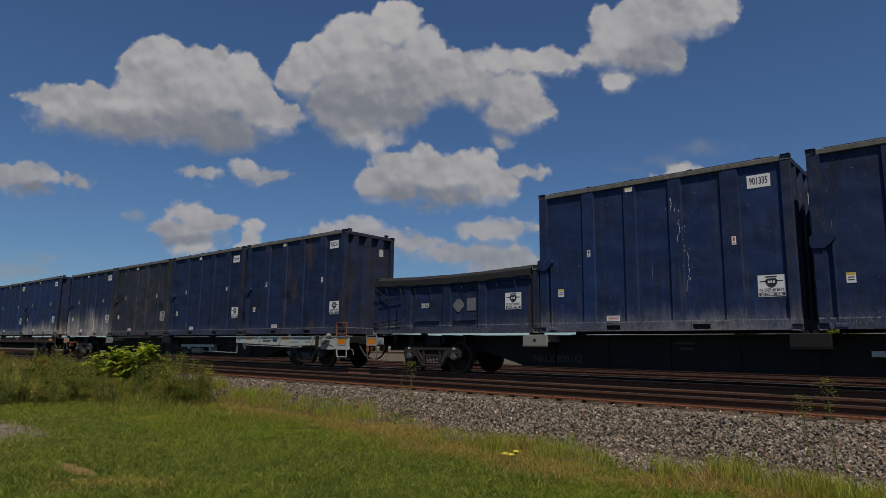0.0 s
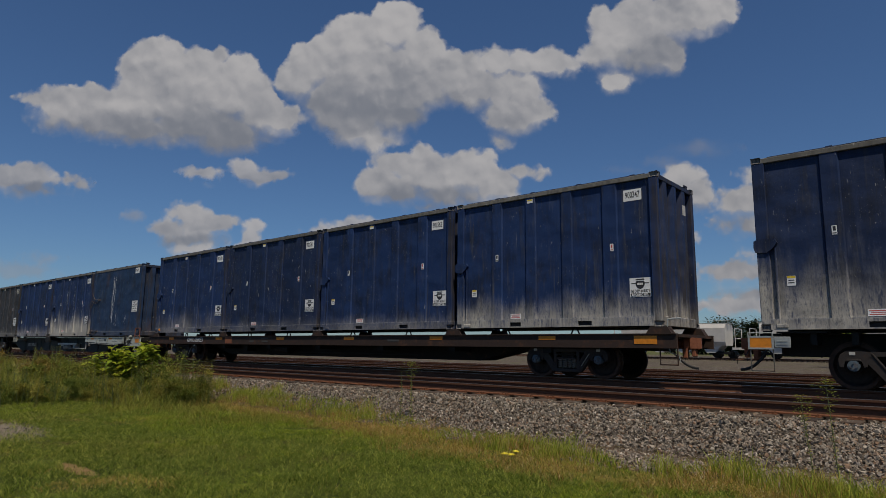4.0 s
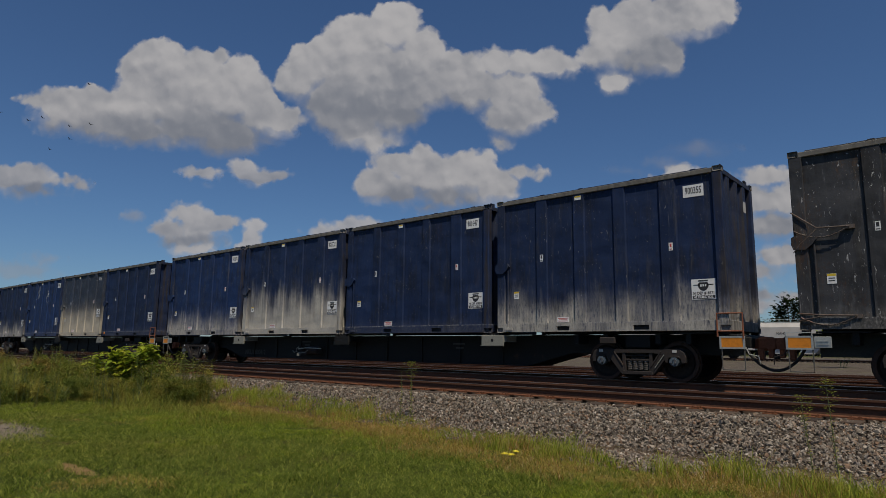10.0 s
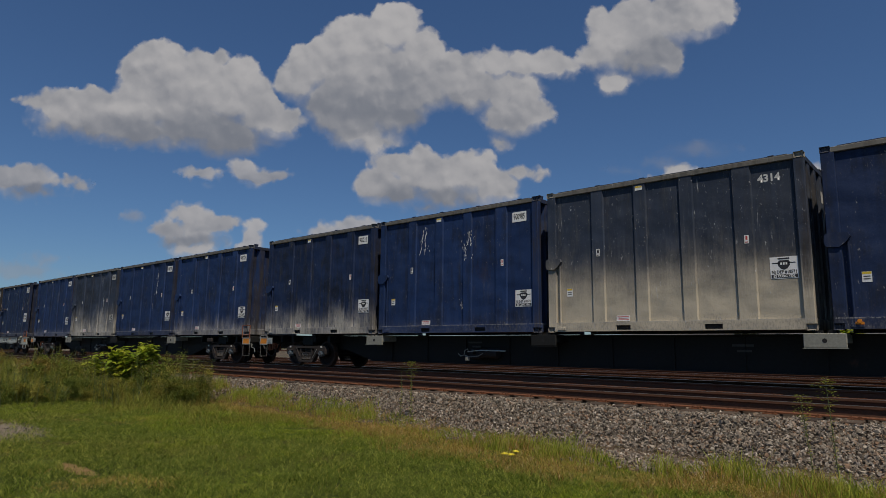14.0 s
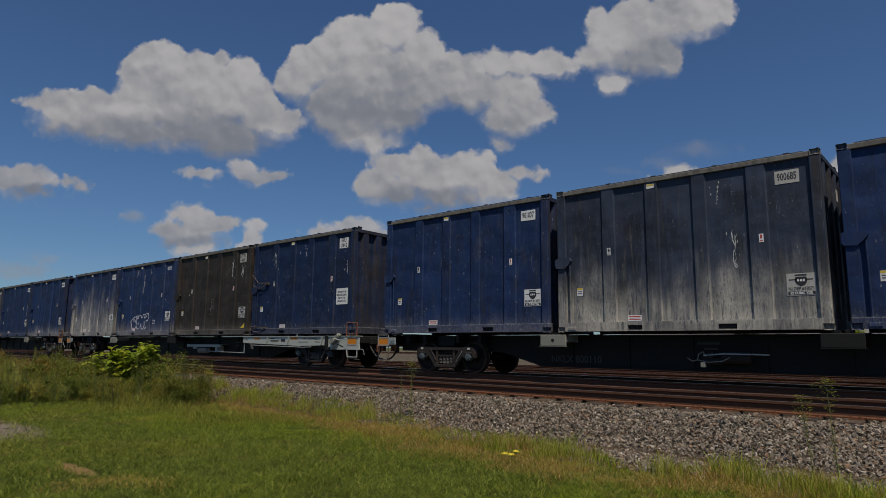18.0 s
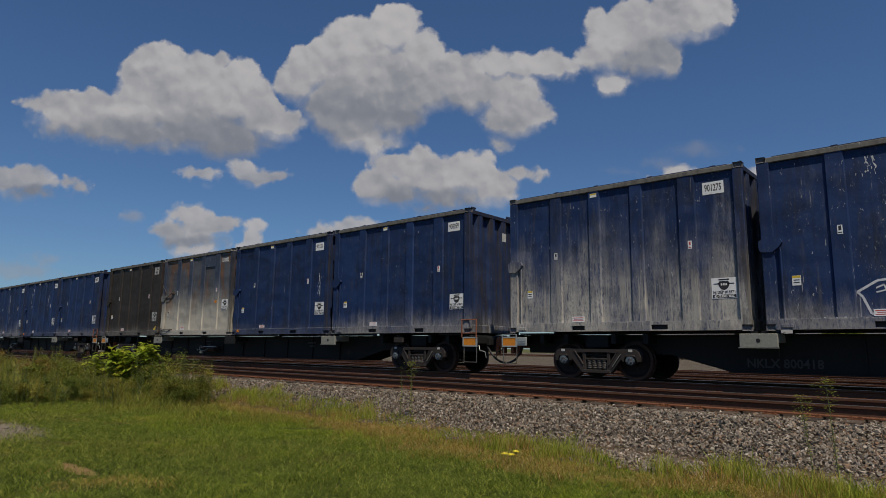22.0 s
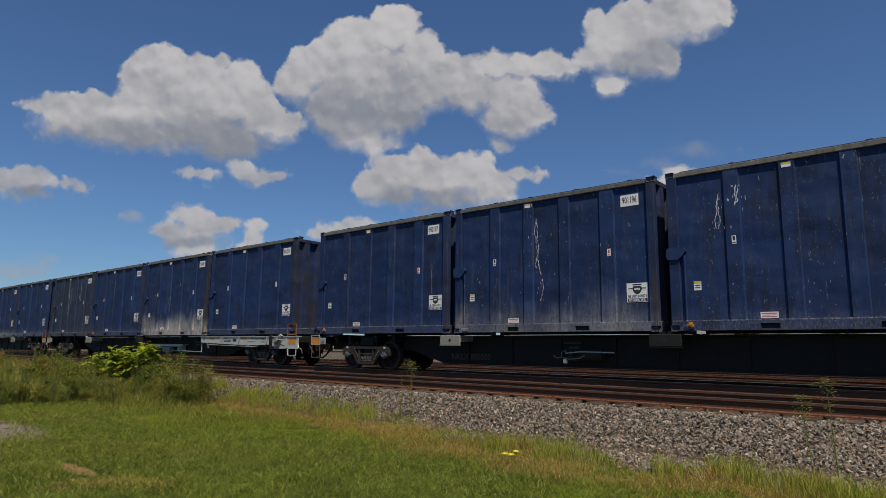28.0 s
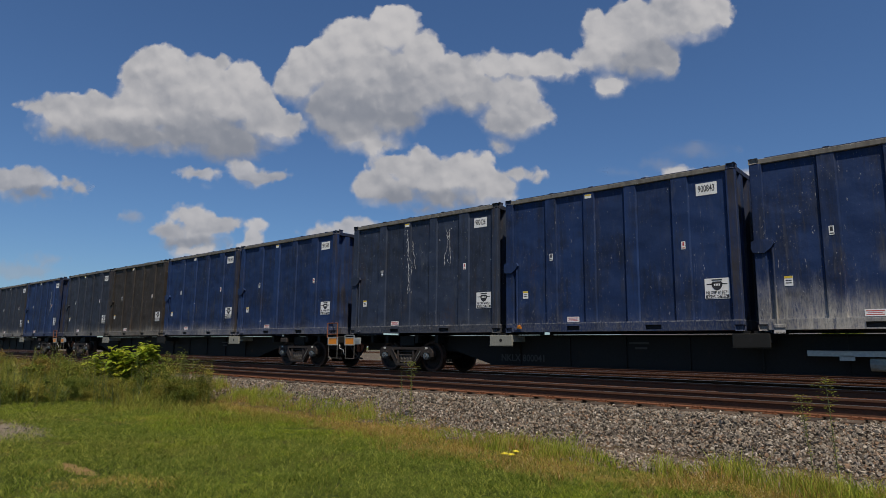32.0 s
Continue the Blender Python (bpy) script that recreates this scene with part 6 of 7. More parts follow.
def stem_weed(name, label, x, y, height, rng, stems=1, leafy=60, leaf=0.09, mat=None, spread=0.12, plume=True, head=0.0):
    """An upright weed: thin stems with narrow leaves and a branching top."""
    t = thing(name, label, "weed", "verge weeds", m=pose(x, y, ground_height(x, y) - 0.01))
    for _ in range(stems):
        a = rng.uniform(0, math.tau)
        foot = Vector((rng.uniform(-spread, spread), rng.uniform(-spread, spread), 0))
        top = foot + Vector((rng.uniform(-0.1, 0.1), rng.uniform(-0.06, 0.06), height * rng.uniform(0.85, 1.05)))
        verts, faces = [], []
        for i in range(leafy):
            u = (i + rng.random()) / leafy
            p = foot.lerp(top, u)
            g = rng.uniform(0, math.tau)
            w = 1.0 if u < 0.7 or not plume else 0.6
            if head > 0.15 and u < 0.7 and rng.random() < 0.55:
                u = 0.7 + 0.3 * rng.random()
                p = foot.lerp(top, u)
            way = Vector((math.cos(g), math.sin(g), 0.7)).normalized()
            r = head * max(0, 1 - abs(u - 0.85) / 0.18) * rng.random()
            leaf_fan(verts, faces, p + way * r, way, leaf * w * rng.uniform(0.6, 1.3) * (1.15 - 0.5 * u), leaf * 0.22, leaf * 0.3)
        me = bpy.data.meshes.new("foliage")
        me.from_pydata(verts, [], faces)
        me.materials.append(mat or WEED)
        ob = new("foliage", me)
        ob.parent = t
        b = bmesh.new()
        bm_rod(b, foot, top, 0.006, 5, 0.003)
        sm = bpy.data.meshes.new("stem")
        b.to_mesh(sm)
        b.free()
        sm.materials.append(STEM)
        s = new("stem", sm)
        s.parent = t
    return t


def bush(name, label, x, y, w, d, h, count, leaf, mat, seed, z=None, stems=7, round_top=1.0):
    """A bush: stems and many small leaves in an uneven crown with gaps."""
    rng = random.Random(seed)
    t = thing(name, label, "bush", "verge bushes", m=pose(x, y, ground_height(x, y) - 0.01 if z is None else z))
    clumps = [(Vector((rng.gauss(0, w * 0.26), rng.gauss(0, d * 0.26), h * rng.uniform(0.25, 1.0) ** round_top)), rng.uniform(0.12, 0.26) * h) for _ in range(18)]
    verts, faces = [], []
    for _ in range(count):
        c, r = rng.choice(clumps)
        g = Vector((rng.gauss(0, 1), rng.gauss(0, 1), rng.gauss(0, 1)))
        p = c + g * r * 0.55
        p.z = max(0.03, p.z)
        q = rng.uniform(0, math.tau)
        leaf_fan(verts, faces, p, Vector((math.cos(q), math.sin(q), rng.uniform(-0.3, 0.9))).normalized(), leaf * rng.uniform(0.6, 1.4), leaf * (0.75 if leaf > 0.15 else 0.5), leaf * 0.45)
    me = bpy.data.meshes.new("crown")
    me.from_pydata(verts, [], faces)
    me.materials.append(mat)
    ob = new("crown", me)
    ob.parent = t
    b = bmesh.new()
    for c, r in clumps[:stems]:
        bm_rod(b, (c.x * 0.2, c.y * 0.2, 0), c, 0.012, 5, 0.005)
    sm = bpy.data.meshes.new("stems")
    b.to_mesh(sm)
    b.free()
    sm.materials.append(STEM)
    s = new("stems", sm)
    s.parent = t
    return t


def verge_edge(x):
    """Where the grass gives way to ballast; it draws back from the rails towards +x."""
    return np.interp(x, (-30, -14, -11, -8.5, -7, -5.4, -4.3, -3.5, -2, -1, 1), (9.2, 8.85, 8.7, 8.3, 8.05, 7.65, 7.42, 7.35, 7.42, 7.15, 7.05)) + 0.10 * np.sin(x * 2.3) + 0.07 * np.sin(x * 5.1)


def build_verge():
    rng = np.random.default_rng(4)
    def scatter(n, xr, yr, power=1.0, keep=None):
        xs = xr[1] - (xr[1] - xr[0]) * rng.random(n) ** power
        ys = rng.uniform(*yr, n)
        if keep is not None:
            ok = keep(xs, ys)
            xs, ys = xs[ok], ys[ok]
        return xs, ys
    def seen(xs, ys):
        a = np.degrees(np.arctan2(-xs, ys))
        return (a > 3) & (a < 79)
    bare = BARE
    def lawn_keep(xs, ys):
        ok = seen(xs, ys) & (np.hypot(xs, ys) > 3.6) & (ys < verge_edge(xs) - 0.1)
        for x, y, a, b in bare:
            ok &= ((xs - x) / a) ** 2 + ((ys - y) / b) ** 2 > rng.uniform(0.0, 1.7, len(xs)) + 0.5 * np.sin(xs * 9 + ys * 4) * np.sin(ys * 11)
        return ok
    def patchy(xs, ys, f, seed):
        return np.array([noise.noise(Vector((a * f, b * f, seed))) for a, b in zip(xs, ys)])
    xs, ys = scatter(430000, (-19, 0.3), (1.2, 8.4), 1.35, lawn_keep)
    to_eye = np.array(CAM.inverted())
    q = np.stack([xs, ys, np.full(len(xs), LAWN_Z), np.ones(len(xs))]).T @ to_eye.T
    u, v = 784 - q[:, 0] / q[:, 2] * F_PX, 441 + q[:, 1] / q[:, 2] * F_PX
    def near_spot(px, py, a, b):
        return np.exp(-((u - px) / a) ** 2 - ((v - py) / b) ** 2)
    strip = np.clip(1 - np.abs(ys - (verge_edge(xs) - 0.75)) / 0.8, 0, 1)
    dry = 0.8 * patchy(xs, ys, 0.55, 3.0) + 0.5 * patchy(xs, ys, 2.1, 9.0) + 1.0 * strip + 0.35 * near_spot(150, 855, 120, 20) + 0.3 * near_spot(330, 860, 120, 26) - 0.33 + 0.2 * rng.normal(size=len(xs))
    g = dry < 0.34
    deep = g & (0.9 * patchy(xs, ys, 0.8, 12.0) + 0.6 * patchy(xs, ys, 3.0, 1.0) + 0.75 * near_spot(620, 860, 360, 62) + 1.3 * near_spot(60, 815, 230, 75) + 0.35 * near_spot(420, 800, 160, 24) - 0.6 * near_spot(520, 748, 220, 24) - 0.12 + 0.22 * rng.normal(size=len(xs)) > 0.0)
    g = g & ~deep
    tall = np.clip(1.0 + 1.1 * patchy(xs, ys, 1.7, 6.0) + 0.5 * patchy(xs, ys, 5.0, 2.0), 0.45, 1.9)
    blades("lawn_grass", "short bright green mown lawn grass", "grass", xs[g], ys[g], 0.040 * tall[g], 0.0046, 2.0, GRASS, rng)
    blades("deep_green_lawn_grass", "short deep green mown lawn grass", "grass", xs[deep], ys[deep], 0.050 * tall[deep], 0.0048, 1.9, DEEP_GRASS, rng)
    blades("dry_lawn_grass", "short straw-coloured dry lawn grass", "grass", xs[~(g | deep)], ys[~(g | deep)], 0.036 * tall[~(g | deep)], 0.0045, 2.0, DRY_GRASS, rng)
    tx, ty = scatter(6500, (-16, 0.3), (1.2, 7.6), 1.3, lawn_keep)
    tx, ty = np.repeat(tx, 9), np.repeat(ty, 9)
    tx, ty = tx + rng.normal(0, 0.03, len(tx)), ty + rng.normal(0, 0.03, len(ty))
    blades("grass_tufts", "taller deep green tufts in the lawn", "grass", tx, ty, 0.062, 0.0055, 1.6, DEEP_GRASS, rng)
    xs, ys = scatter(150000, (-26, 0.4), (5.6, 10.2), 1.4)
    b = verge_edge(xs)
    ok = seen(xs, ys) & (ys < b + 0.25) & (ys > b - 1.2 - 0.5 * np.clip((xs + 8) / 4, 0, 1) + rng.uniform(-0.4, 0.2, len(xs))) & (patchy(xs, ys, 1.1, 5.0) + 0.5 * patchy(xs, ys, 3.7, 3.0) > -0.16)
    xs, ys, b = xs[ok], ys[ok], b[ok]
    green = (1.3 * patchy(xs, ys, 0.9, 1.0) + 0.9 * (ys - b + 0.3) + 0.3 * rng.normal(size=len(xs))) > 0.22
    blades("rough_verge_grass", "taller dry yellow-brown grass along the ballast foot", "grass", xs[~green], ys[~green], 0.10, 0.005, 1.1, VERGE_GRASS, rng)
    blades("green_verge_grass", "taller fresh green grass along the ballast foot", "grass", xs[green], ys[green], 0.14, 0.006, 0.8, GRASS, rng)
    cx = -0.8 - 22 * rng.random(420) ** 1.2
    cy = verge_edge(cx) + rng.uniform(-0.5, 0.3, len(cx))
    ok = seen(cx, cy) & (patchy(cx, cy, 0.7, 21.0) > -0.12)
    cx, cy = np.repeat(cx[ok], 55), np.repeat(cy[ok], 55)
    cx, cy = cx + rng.normal(0, 0.10, len(cx)), cy + rng.normal(0, 0.07, len(cy))
    pale = np.repeat(rng.random(len(cx) // 55) < 0.35, 55)
    size = np.repeat(rng.uniform(0.6, 1.3, len(cx) // 55), 55)
    blades("edge_grass_clumps", "tall yellow-green grass clumps at the ballast edge", "grass", cx[~pale], cy[~pale], 0.23 * size[~pale], 0.0065, 0.55, EDGE_GRASS, rng)
    blades("dry_edge_clumps", "tall straw-brown grass clumps at the ballast edge", "grass", cx[pale], cy[pale], 0.19 * size[pale], 0.006, 0.7, VERGE_GRASS, rng)
    xs, ys = scatter(60000, (-60, -11.2), (6.2, 10.4), 0.8)
    ok = seen(xs, ys) & (ys > 6.5 + 0.5 * np.sin(xs)) & (ys < 9.0 + np.clip((-xs - 14) / 8, 0, 1.3))
    ok &= rng.random(len(xs)) < np.clip((-10.8 - xs) / 3.5, 0.05, 1) * np.clip(0.75 + 1.5 * patchy(xs, ys, 1.3, 8.0), 0.1, 1)
    xs, ys = xs[ok], ys[ok]
    tall = np.clip(0.75 + 0.9 * patchy(xs, ys, 0.9, 4.0) + 0.5 * patchy(xs, ys, 2.6, 6.0), 0.25, 1.6) * np.clip((-10.0 - xs) / 4.5, 0.35, 1)
    kind = patchy(xs, ys, 0.45, 2.0) + 0.7 * patchy(xs, ys, 2.4, 11.0) + 0.1 * rng.normal(size=len(xs))
    br, light = kind > 0.22, kind < 0.06
    blades("light_weed_growth", "rank yellow-green weeds and seeding grass beside the line", "grass", xs[light], ys[light], 0.36 * tall[light], 0.011, 0.9, LIGHT_WEED, rng)
    xs, ys, tall, br = xs[~light], ys[~light], tall[~light], br[~light]
    blades("tall_weed_growth", "rank green weeds and tall grass beside the line", "grass", xs[~br], ys[~br], 0.30 * tall[~br], 0.012, 0.9, DARK_WEED, rng)
    blades("dry_weed_growth", "rank dry brown weeds beside the line", "grass", xs[br], ys[br], 0.30 * tall[br], 0.011, 0.9, BROWN_WEED, rng)
    xs, ys = scatter(26000, (-24, -9.5), (4.6, 7.6), 0.9)
    ok = seen(xs, ys) & (rng.random(len(xs)) < np.clip((ys - 5.2 - 0.5 * patchy(xs, ys, 0.7, 2.0)) / 1.6, 0, 1) * np.clip(0.5 + 1.6 * patchy(xs, ys, 1.2, 15.0), 0, 1))
    xs, ys = xs[ok], ys[ok]
    blades("unmown_edge_grass", "longer unmown grass where the lawn meets the weeds", "grass", xs, ys, 0.16, 0.007, 1.1, OLIVE_WEED, rng)
    r2 = random.Random(8)
    stem_weed("tall_weed", "single tall feathery green weed at the ballast foot", *on_z(727, 748, LAWN_Z + 0.03).xy, 1.14, r2, 1, 190, 0.07, LIGHT_WEED, 0.02, True, 0.24)
    stem_weed("tall_weed", "small thin weed at the ballast foot", *on_z(708, 748, LAWN_Z + 0.03).xy, 0.95, r2, 1, 70, 0.06, LIGHT_WEED, 0.02, True, 0.08)
    stem_weed("tall_weed", "pair of tall thin weeds with seed heads", *on_z(1468, 872, LAWN_Z).xy, 1.08, r2, 2, 230, 0.05, LIGHT_WEED, 0.12, True, 0.18)
    for _ in range(60):
        x = r2.uniform(-36, -15)
        stem_weed("tall_weed", "tall green weed among rank grass", x, r2.uniform(7.4, 9.3), r2.uniform(0.6, 1.2), r2, 2, 90, 0.08, (OLIVE_WEED, LIGHT_WEED, DARK_WEED)[_ % 3], 0.2, True, 0.14)
    for i, (px, py, w, h, brown) in enumerate(((345, 714, 1.2, 0.80, True), (318, 716, 1.3, 0.92, False), (298, 714, 1.3, 0.55, True), (258, 716, 1.8, 0.48, False), (205, 714, 2.0, 0.5, True), (150, 712, 2.0, 0.5, False), (100, 715, 2.0, 0.48, False), (50, 714, 1.8, 0.45, True), (5, 714, 1.8, 0.5, False))):
        q = on_z(px, py - r2.uniform(0, 12) * (px < 290), LAWN_Z)
        bush("weedy_bush", "fine-leaved weedy bush, " + ("half brown" if brown else "dull green"), q.x, q.y, w, 0.9, h, 4200, 0.045, OLIVE_WEED if brown else DARK_WEED, 30 + i, None, 7, 1.6)
    for i in range(64):
        q = on_z(r2.uniform(0, 372), r2.uniform(686, 722), LAWN_Z)
        stem_weed("tall_weed", "feathery green weed among rank grass", q.x, q.y, r2.uniform(0.3, 0.75), r2, 3, 110, 0.055, (DARK_WEED, LIGHT_WEED, DARK_WEED, OLIVE_WEED, WEED)[i % 5], 0.25, True, 0.13)
    for i in range(14):
        x = r2.uniform(-44, -17)
        bush("weedy_bush", "dull green weedy bush beside the line", x, r2.uniform(7.6, 9.4), r2.uniform(1.4, 2.6), 1.0, r2.uniform(0.5, 0.8), 1800, 0.08, BROWN_WEED if i % 4 == 3 else WEED, 60 + i)
    q = on_y(228, 615, 8.7)
    bush("broadleaf_bush", "bright yellow-green broad-leaved bush beside the rails", q.x, q.y, 4.4, 0.8, q.z + 0.50, 1300, 0.21, BROADLEAF, 9, None, 7, 0.8)
    bush("broadleaf_bush", "leafy green bush on the yard gravel", *on_y(1486, 600, 56).xy, 2.2, 1.6, 3.0, 4200, 0.2, BROADLEAF, 12, -0.4, 7, 0.4)
    for i, (px, py) in enumerate(((893, 806), (913, 803), (905, 808))):
        p = on_z(px, py, LAWN_Z + 0.05)
        t = thing("yellow_flower", "small bright yellow flower in the grass", "flower", "yellow flowers", m=pose(p.x, p.y, ground_height(p.x, p.y)))
        part("bloom", "bloom", lambda b: [bm_prism(b, [(0, 0), (0.03, 0.02), (0.05, 0), (0.03, -0.02)], "z", 0.075, 0.085) for _ in range(1)] + [bmesh.ops.create_icosphere(b, subdivisions=1, radius=0.026, matrix=pose(0.02 * math.cos(a), 0.02 * math.sin(a), 0.08) @ Matrix.Diagonal((1, 1, 0.45, 1))) for a in (0, 1.3, 2.5, 3.8, 5.0)], BLOOM, t)
        part("flower_stem", "flower_stem", lambda b: bm_rod(b, (0, 0, 0), (0, 0, 0.08), 0.004, 5), STEM, t)
    g = np.random.default_rng(2)
    stones("ballast_slope", "coarse grey-brown crushed stone ballast", 112000, (-34, 1.0), (6.9, 10.4), 0.0225, g, lambda x, y: y > verge_edge(x) + g.uniform(-0.35, 0.2))
    stones("loose_gravel", "loose grey gravel at the worn asphalt edge", 900, (-15, -9.5), (2.4, 4.6), 0.018, g, lambda x, y: ((x - BARE[1][0]) / 1.7) ** 2 + ((y - BARE[1][1]) / 0.6) ** 2 < 1)
    stones("ballast_between_rails", "crushed stone ballast between the tracks", 16000, (-40, 2), (10.0, 17.2), 0.036, g)


# ---- yard and distance ----
def hopper(x, y, mark):
    """A pale covered hopper wagon standing in the yard."""
    t = thing("covered_hopper", "off-white covered hopper wagon standing in the yard", "railway car", "standing hoppers", m=pose(x, y, -0.1))
    part("body", "hop_body", lambda b: bm_prism(b, [(-1.35, 1.5), (-1.6, 2.0), (-1.6, 3.7), (-1.25, 4.2), (1.25, 4.2), (1.6, 3.7), (1.6, 2.0), (1.35, 1.5)], "x", 1.6, 15.2), HOPPER_PAINT, t)
    for i in range(4):
        part("discharge_bay", "hop_bay", lambda b: bm_prism(b, [(-1.4, 1.6), (1.4, 1.6), (0.5, 0.6), (-0.5, 0.6)], "y", -1.2, 1.2), HOPPER_PAINT, t, m=pose(3.4 + i * 3.3, 0, 0))
    for s in (0.5, 16.3):
        part("end_frame", "hop_end", lambda b: (bm_box(b, -0.35, 0.35, -1.5, 1.5, 1.0, 1.3), bm_rod(b, (0, -1.4, 1.3), (0, -1.4, 3.6), 0.05), bm_rod(b, (0, 1.4, 1.3), (0, 1.4, 3.6), 0.05), bm_rod(b, (0, -1.4, 2.4), (0, 1.4, 2.4), 0.04), bm_rod(b, (0, -1.4, 3.6), (0, 1.4, 3.6), 0.04)), HOPPER_PAINT, t, m=pose(s, 0, 0))
        part("truck", "hop_truck", lambda b: (bm_box(b, -1.1, 1.1, -1.1, 1.1, 0.45, 0.75), bm_rod(b, (-0.9, -0.8, 0.45), (-0.9, 0.8, 0.45), 0.45, 16), bm_rod(b, (0.9, -0.8, 0.45), (0.9, 0.8, 0.45), 0.45, 16)), BLACK_STEEL, t, m=pose(s + (1.6 if s < 5 else -1.6), 0, 0))
    def walkway(b):
        bm_box(b, 1.2, 15.6, -0.9, -0.5, 4.3, 4.34), bm_box(b, 1.2, 15.6, 0.5, 0.9, 4.3, 4.34)
        for i in range(13):
            bm_rod(b, (1.3 + i * 1.18, -0.9, 4.2), (1.3 + i * 1.18, -0.9, 4.62), 0.025, 5)
        bm_rod(b, (1.2, -0.9, 4.62), (15.6, -0.9, 4.62), 0.03, 5)
    part("roof_walkway", "hop_walk", walkway, GALV, t)
    if mark:
        lettering(mark, 0.42, LETTER_BLACK, t, 4.0, -1.615, 2.95, 0.9)
        part("small_print", "hop_print", lambda b: bm_box(b, 3.35, 4.65, -1.612, -1.606, 2.15, 2.4), LETTER_BLACK, t)
    return t


def tree(x, y, h, w, seed, bare_trunk=0.25):
    rng = random.Random(seed)
    t = thing("tree", "dark green broadleaf tree on the horizon", "tree", "far trees", m=pose(x, y, -0.4))
    b = bmesh.new()
    bm_rod(b, (0, 0, 0), (rng.uniform(-0.4, 0.4), 0, h * 0.55), 0.03 * h, 7, 0.012 * h)
    tips = []
    for i in range(7):
        a, u = rng.uniform(0, math.tau), rng.uniform(bare_trunk, 0.55)
        tip = Vector((math.cos(a) * w * 0.35, math.sin(a) * w * 0.35, h * rng.uniform(u + 0.15, 0.95)))
        bm_rod(b, (0, 0, h * u), tip, 0.012 * h, 5, 0.004 * h)
        tips.append(tip)
    tips.append(Vector((0, 0, h * 0.9)))
    me = bpy.data.meshes.new("trunk")
    b.to_mesh(me)
    b.free()
    me.materials.append(BARK)
    o = new("trunk", me)
    o.parent = t
    verts, faces = [], []
    for _ in range(900):
        c = rng.choice(tips)
        p = c + Vector((rng.gauss(0, w * 0.13), rng.gauss(0, w * 0.13), rng.gauss(0, h * 0.09)))
        q = rng.uniform(0, math.tau)
        leaf_fan(verts, faces, p, Vector((math.cos(q), math.sin(q), rng.uniform(-0.2, 0.8))).normalized(), 0.085 * h * rng.uniform(0.6, 1.3), 0.06 * h, 0.1)
    me = bpy.data.meshes.new("crown")
    me.from_pydata(verts, [], faces)
    me.materials.append(TREE_LEAF)
    o = new("crown", me)
    o.parent = t


def build_distance():
    a = on_y(1350, 590, 84).x - 1.6
    for i in range(3):
        hopper(a + i * 18.2, 84, "NAHX" if i == 0 else "")
    hopper(on_y(1290, 590, 84).x - 15.2, 84, "")
    rng = random.Random(21)
    for i in range(34):
        px = 1225 + i * 11 + rng.uniform(-4, 4)
        y = rng.uniform(215, 270)
        p = on_y(px, 600, y)
        h = (rng.uniform(12.5, 16.5) if px > 1425 else rng.uniform(8, 11)) + (2 if 1500 < px < 1560 else 0)
        tree(p.x, y, h, h * rng.uniform(0.6, 0.9), i)
    p = on_y(1399, 600, 205)
    tree(p.x, 205, 15.5, 7, 91, 0.5)
    for i in range(9):
        p = on_y(1225 + i * 44, 600, 210)
        bush("hedge_clump", "dark green scrub before the far trees", p.x, 210, 15, 5, 9.0 if i > 4 else 6.0, 2600, 1.2, TREE_LEAF, 40 + i, -0.4)
    p = on_y(1452, 600, 150)
    pole = thing("utility_pole", "tall wooden utility pole with cross-arms", "utility pole", m=pose(p.x, 150, -0.4))
    part("shaft", "pole_shaft", lambda b: bm_rod(b, (0, 0, 0), (0, 0, 18.6), 0.2, 8, 0.12), POLE_WOOD, pole)
    for z in (17.6, 15.9, 13.4):
        part("cross_arm", f"arm/{z}", lambda b: bm_box(b, -1.2, 1.2, -0.06, 0.06, z, z + 0.13), POLE_WOOD, pole)
        for x in (-1.1, -0.5, 0.5, 1.1):
            part("insulator", f"ins/{z}", lambda b: bm_rod(b, (0, 0, z + 0.16), (0, 0, z + 0.5), 0.07, 6), GALV, pole, m=pose(x, 0, 0))


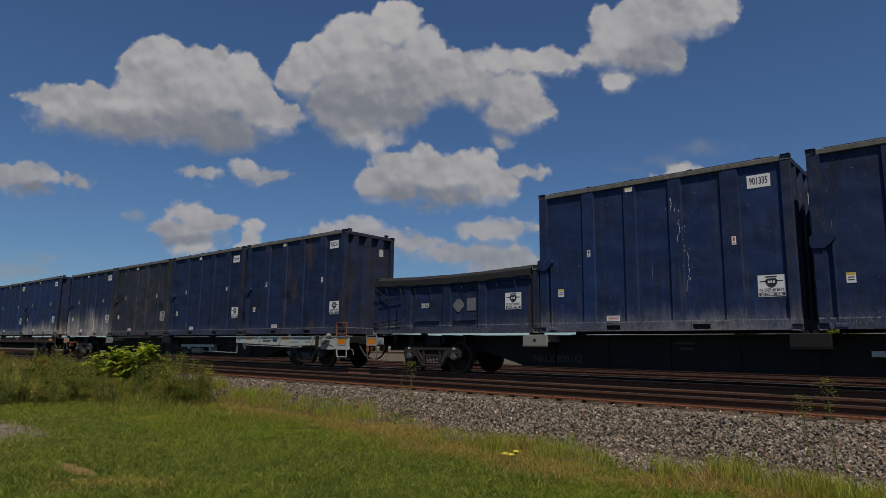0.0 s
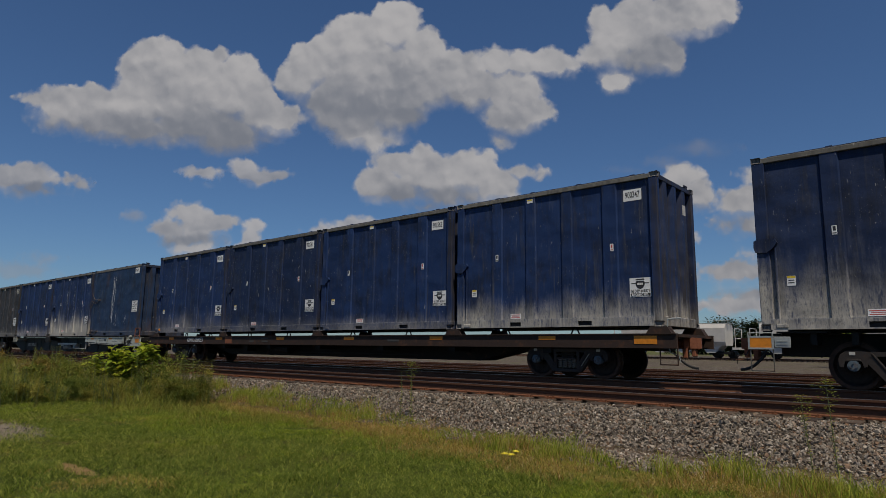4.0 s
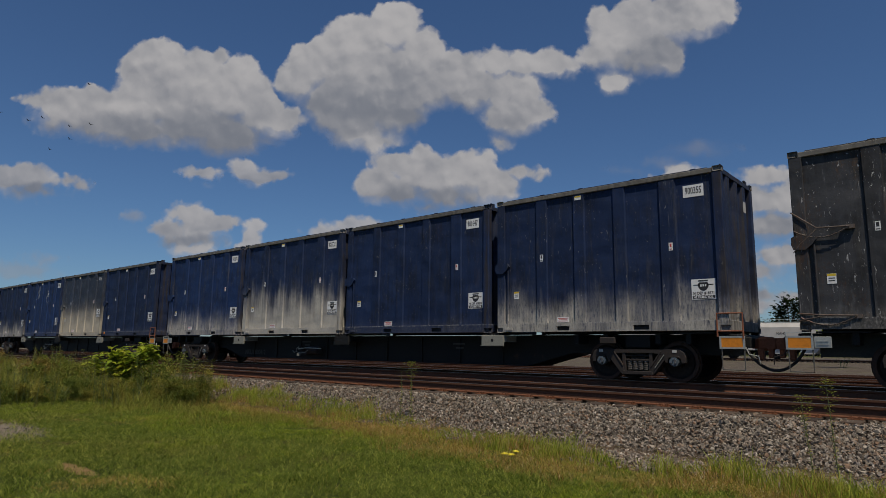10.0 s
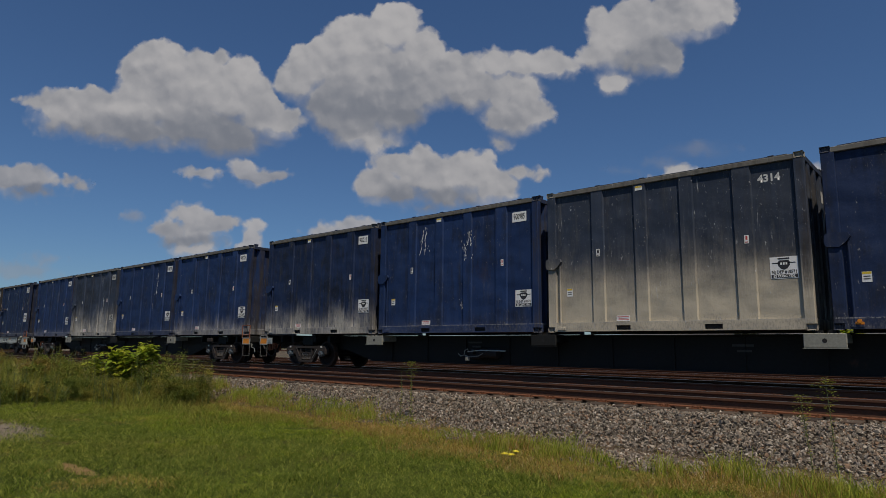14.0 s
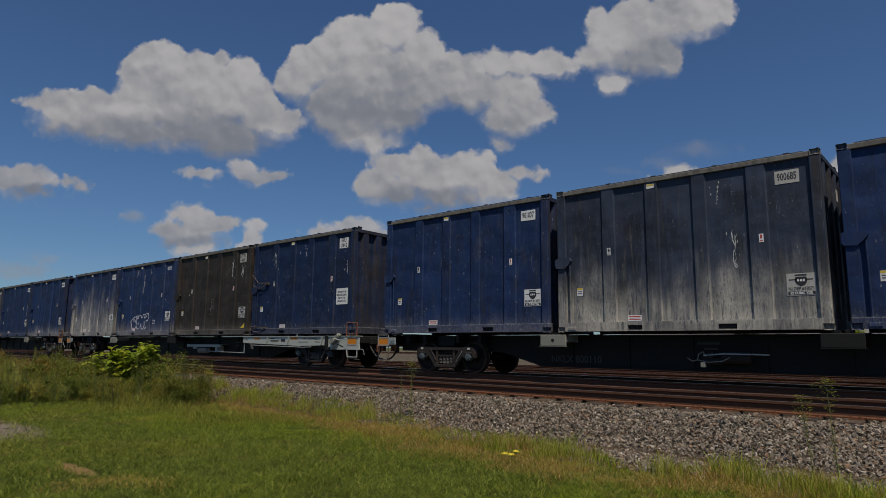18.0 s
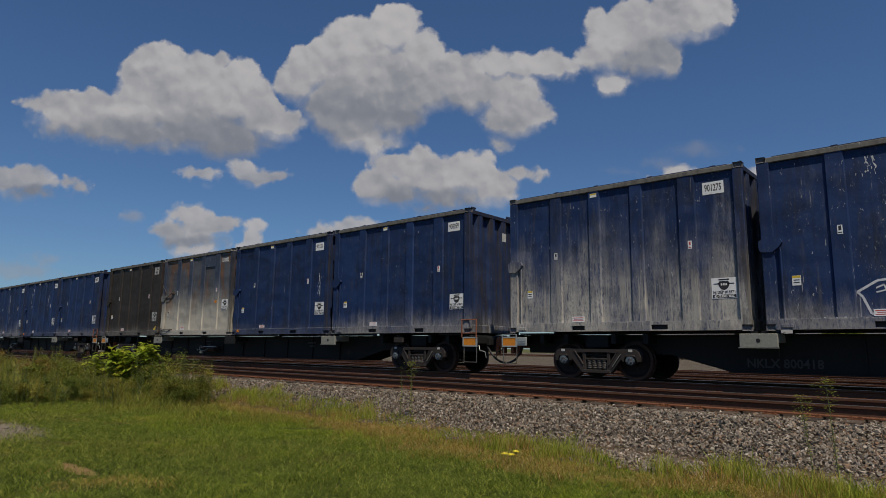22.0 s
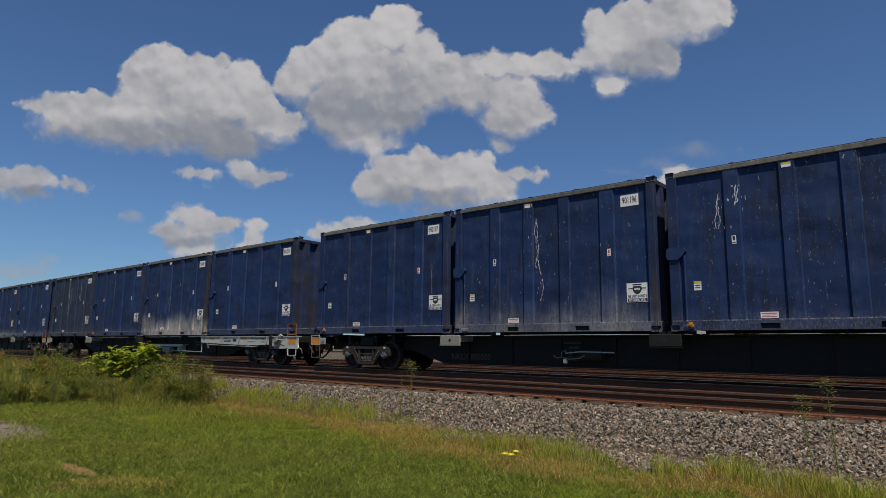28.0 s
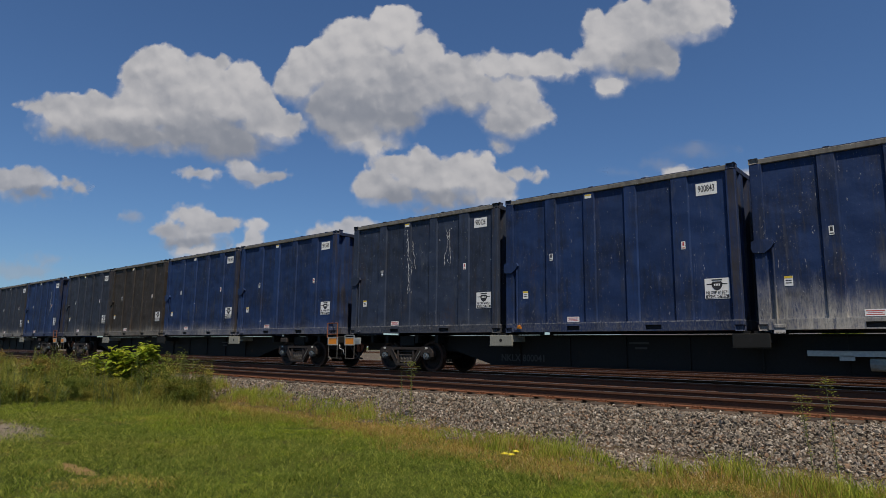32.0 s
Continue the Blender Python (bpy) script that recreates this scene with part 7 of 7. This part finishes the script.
def birds():
    """A loose flock that crosses the sky from right to left."""
    out = []
    for i, (dx, dy) in enumerate(((-90, -20), (-40, -5), (-15, -10), (33, 5), (70, 2), (-2, 47), (68, -70), (33, 28))):
        b = thing("bird", "small dark bird in flight", "bird", "flock of birds")
        part("body", "bird_body", lambda m: bmesh.ops.create_icosphere(m, subdivisions=1, radius=0.06, matrix=Matrix.Diagonal((2.2, 0.7, 0.7, 1))), BIRD, b)
        for s in (-1, 1):
            part("wing", f"wing/{s}", lambda m: bm_prism(m, [(0.05, 0.02 * s), (0.01, 0.18 * s), (-0.05, 0.27 * s), (-0.06, 0.03 * s)], "z", 0.0, 0.02), BIRD, b, m=pose(0, 0, 0, 20 * s + 8 * (i % 3)))
        depth = 62 + i * 0.8
        rows = []
        for t in (0, 7, 9, 32):
            p = sight(360 - 90 * (t - 7) + dx, 345 - 42 * (t - 7) + dy + (40 if t == 0 else 0), depth)
            rows.append((t, pose(p.x, p.y, max(p.z, 0.2), 0, 0, 200)))
        out.append((b, rows))
        b.matrix_basis = rows[0][1]
    return out


# ---- the place ----
build_ground()
build_sky()
build_train()
FLOCK = birds()
build_distance()
build_track("train_track", TRACK_Y, 0.0, -420, 60, "train's track, rusty rails on dark wooden sleepers", -48)
build_track("near_track", NEAR_TRACK_Y, 0.0, -420, 60, "empty track with rust-brown rails on dark sleepers", -48)
build_track("yard_track", TRACK_Y + 4.4, -0.12, -300, 60, "yard track with dull rusty rails", None)
build_track("yard_track", TRACK_Y + 8.9, -0.14, -300, 60, "yard track with dull rusty rails", None)
build_track("yard_track", TRACK_Y + 13.2, -0.14, -300, 60, "yard track with dull rusty rails", None)
build_track("hopper_track", 84, -0.1, -300, 160, "yard track under standing hoppers", None)
build_verge()


def motions():
    """The train slows as it runs by; wheels roll; clouds drift; birds cross."""
    times = list(range(0, 33))
    for ob, x, z in MOVERS:
        walk(ob, [(t, pose(x + travel(t), TRACK_Y, z)) for t in times])
    start = travel(0)
    steps = [i / 15 for i in range(0, 32 * 15 + 1)]
    for w, wx in SPINNERS:
        walk(w, [(t, pose(wx, 0, WHEEL_R, 0, math.degrees((travel(t) - start) / WHEEL_R), 0)) for t in steps])
    for ob, a, b in CLOUDS:
        walk(ob, [(0, a), (32, b)])
    for ob, rows in FLOCK:
        walk(ob, rows)


motions()
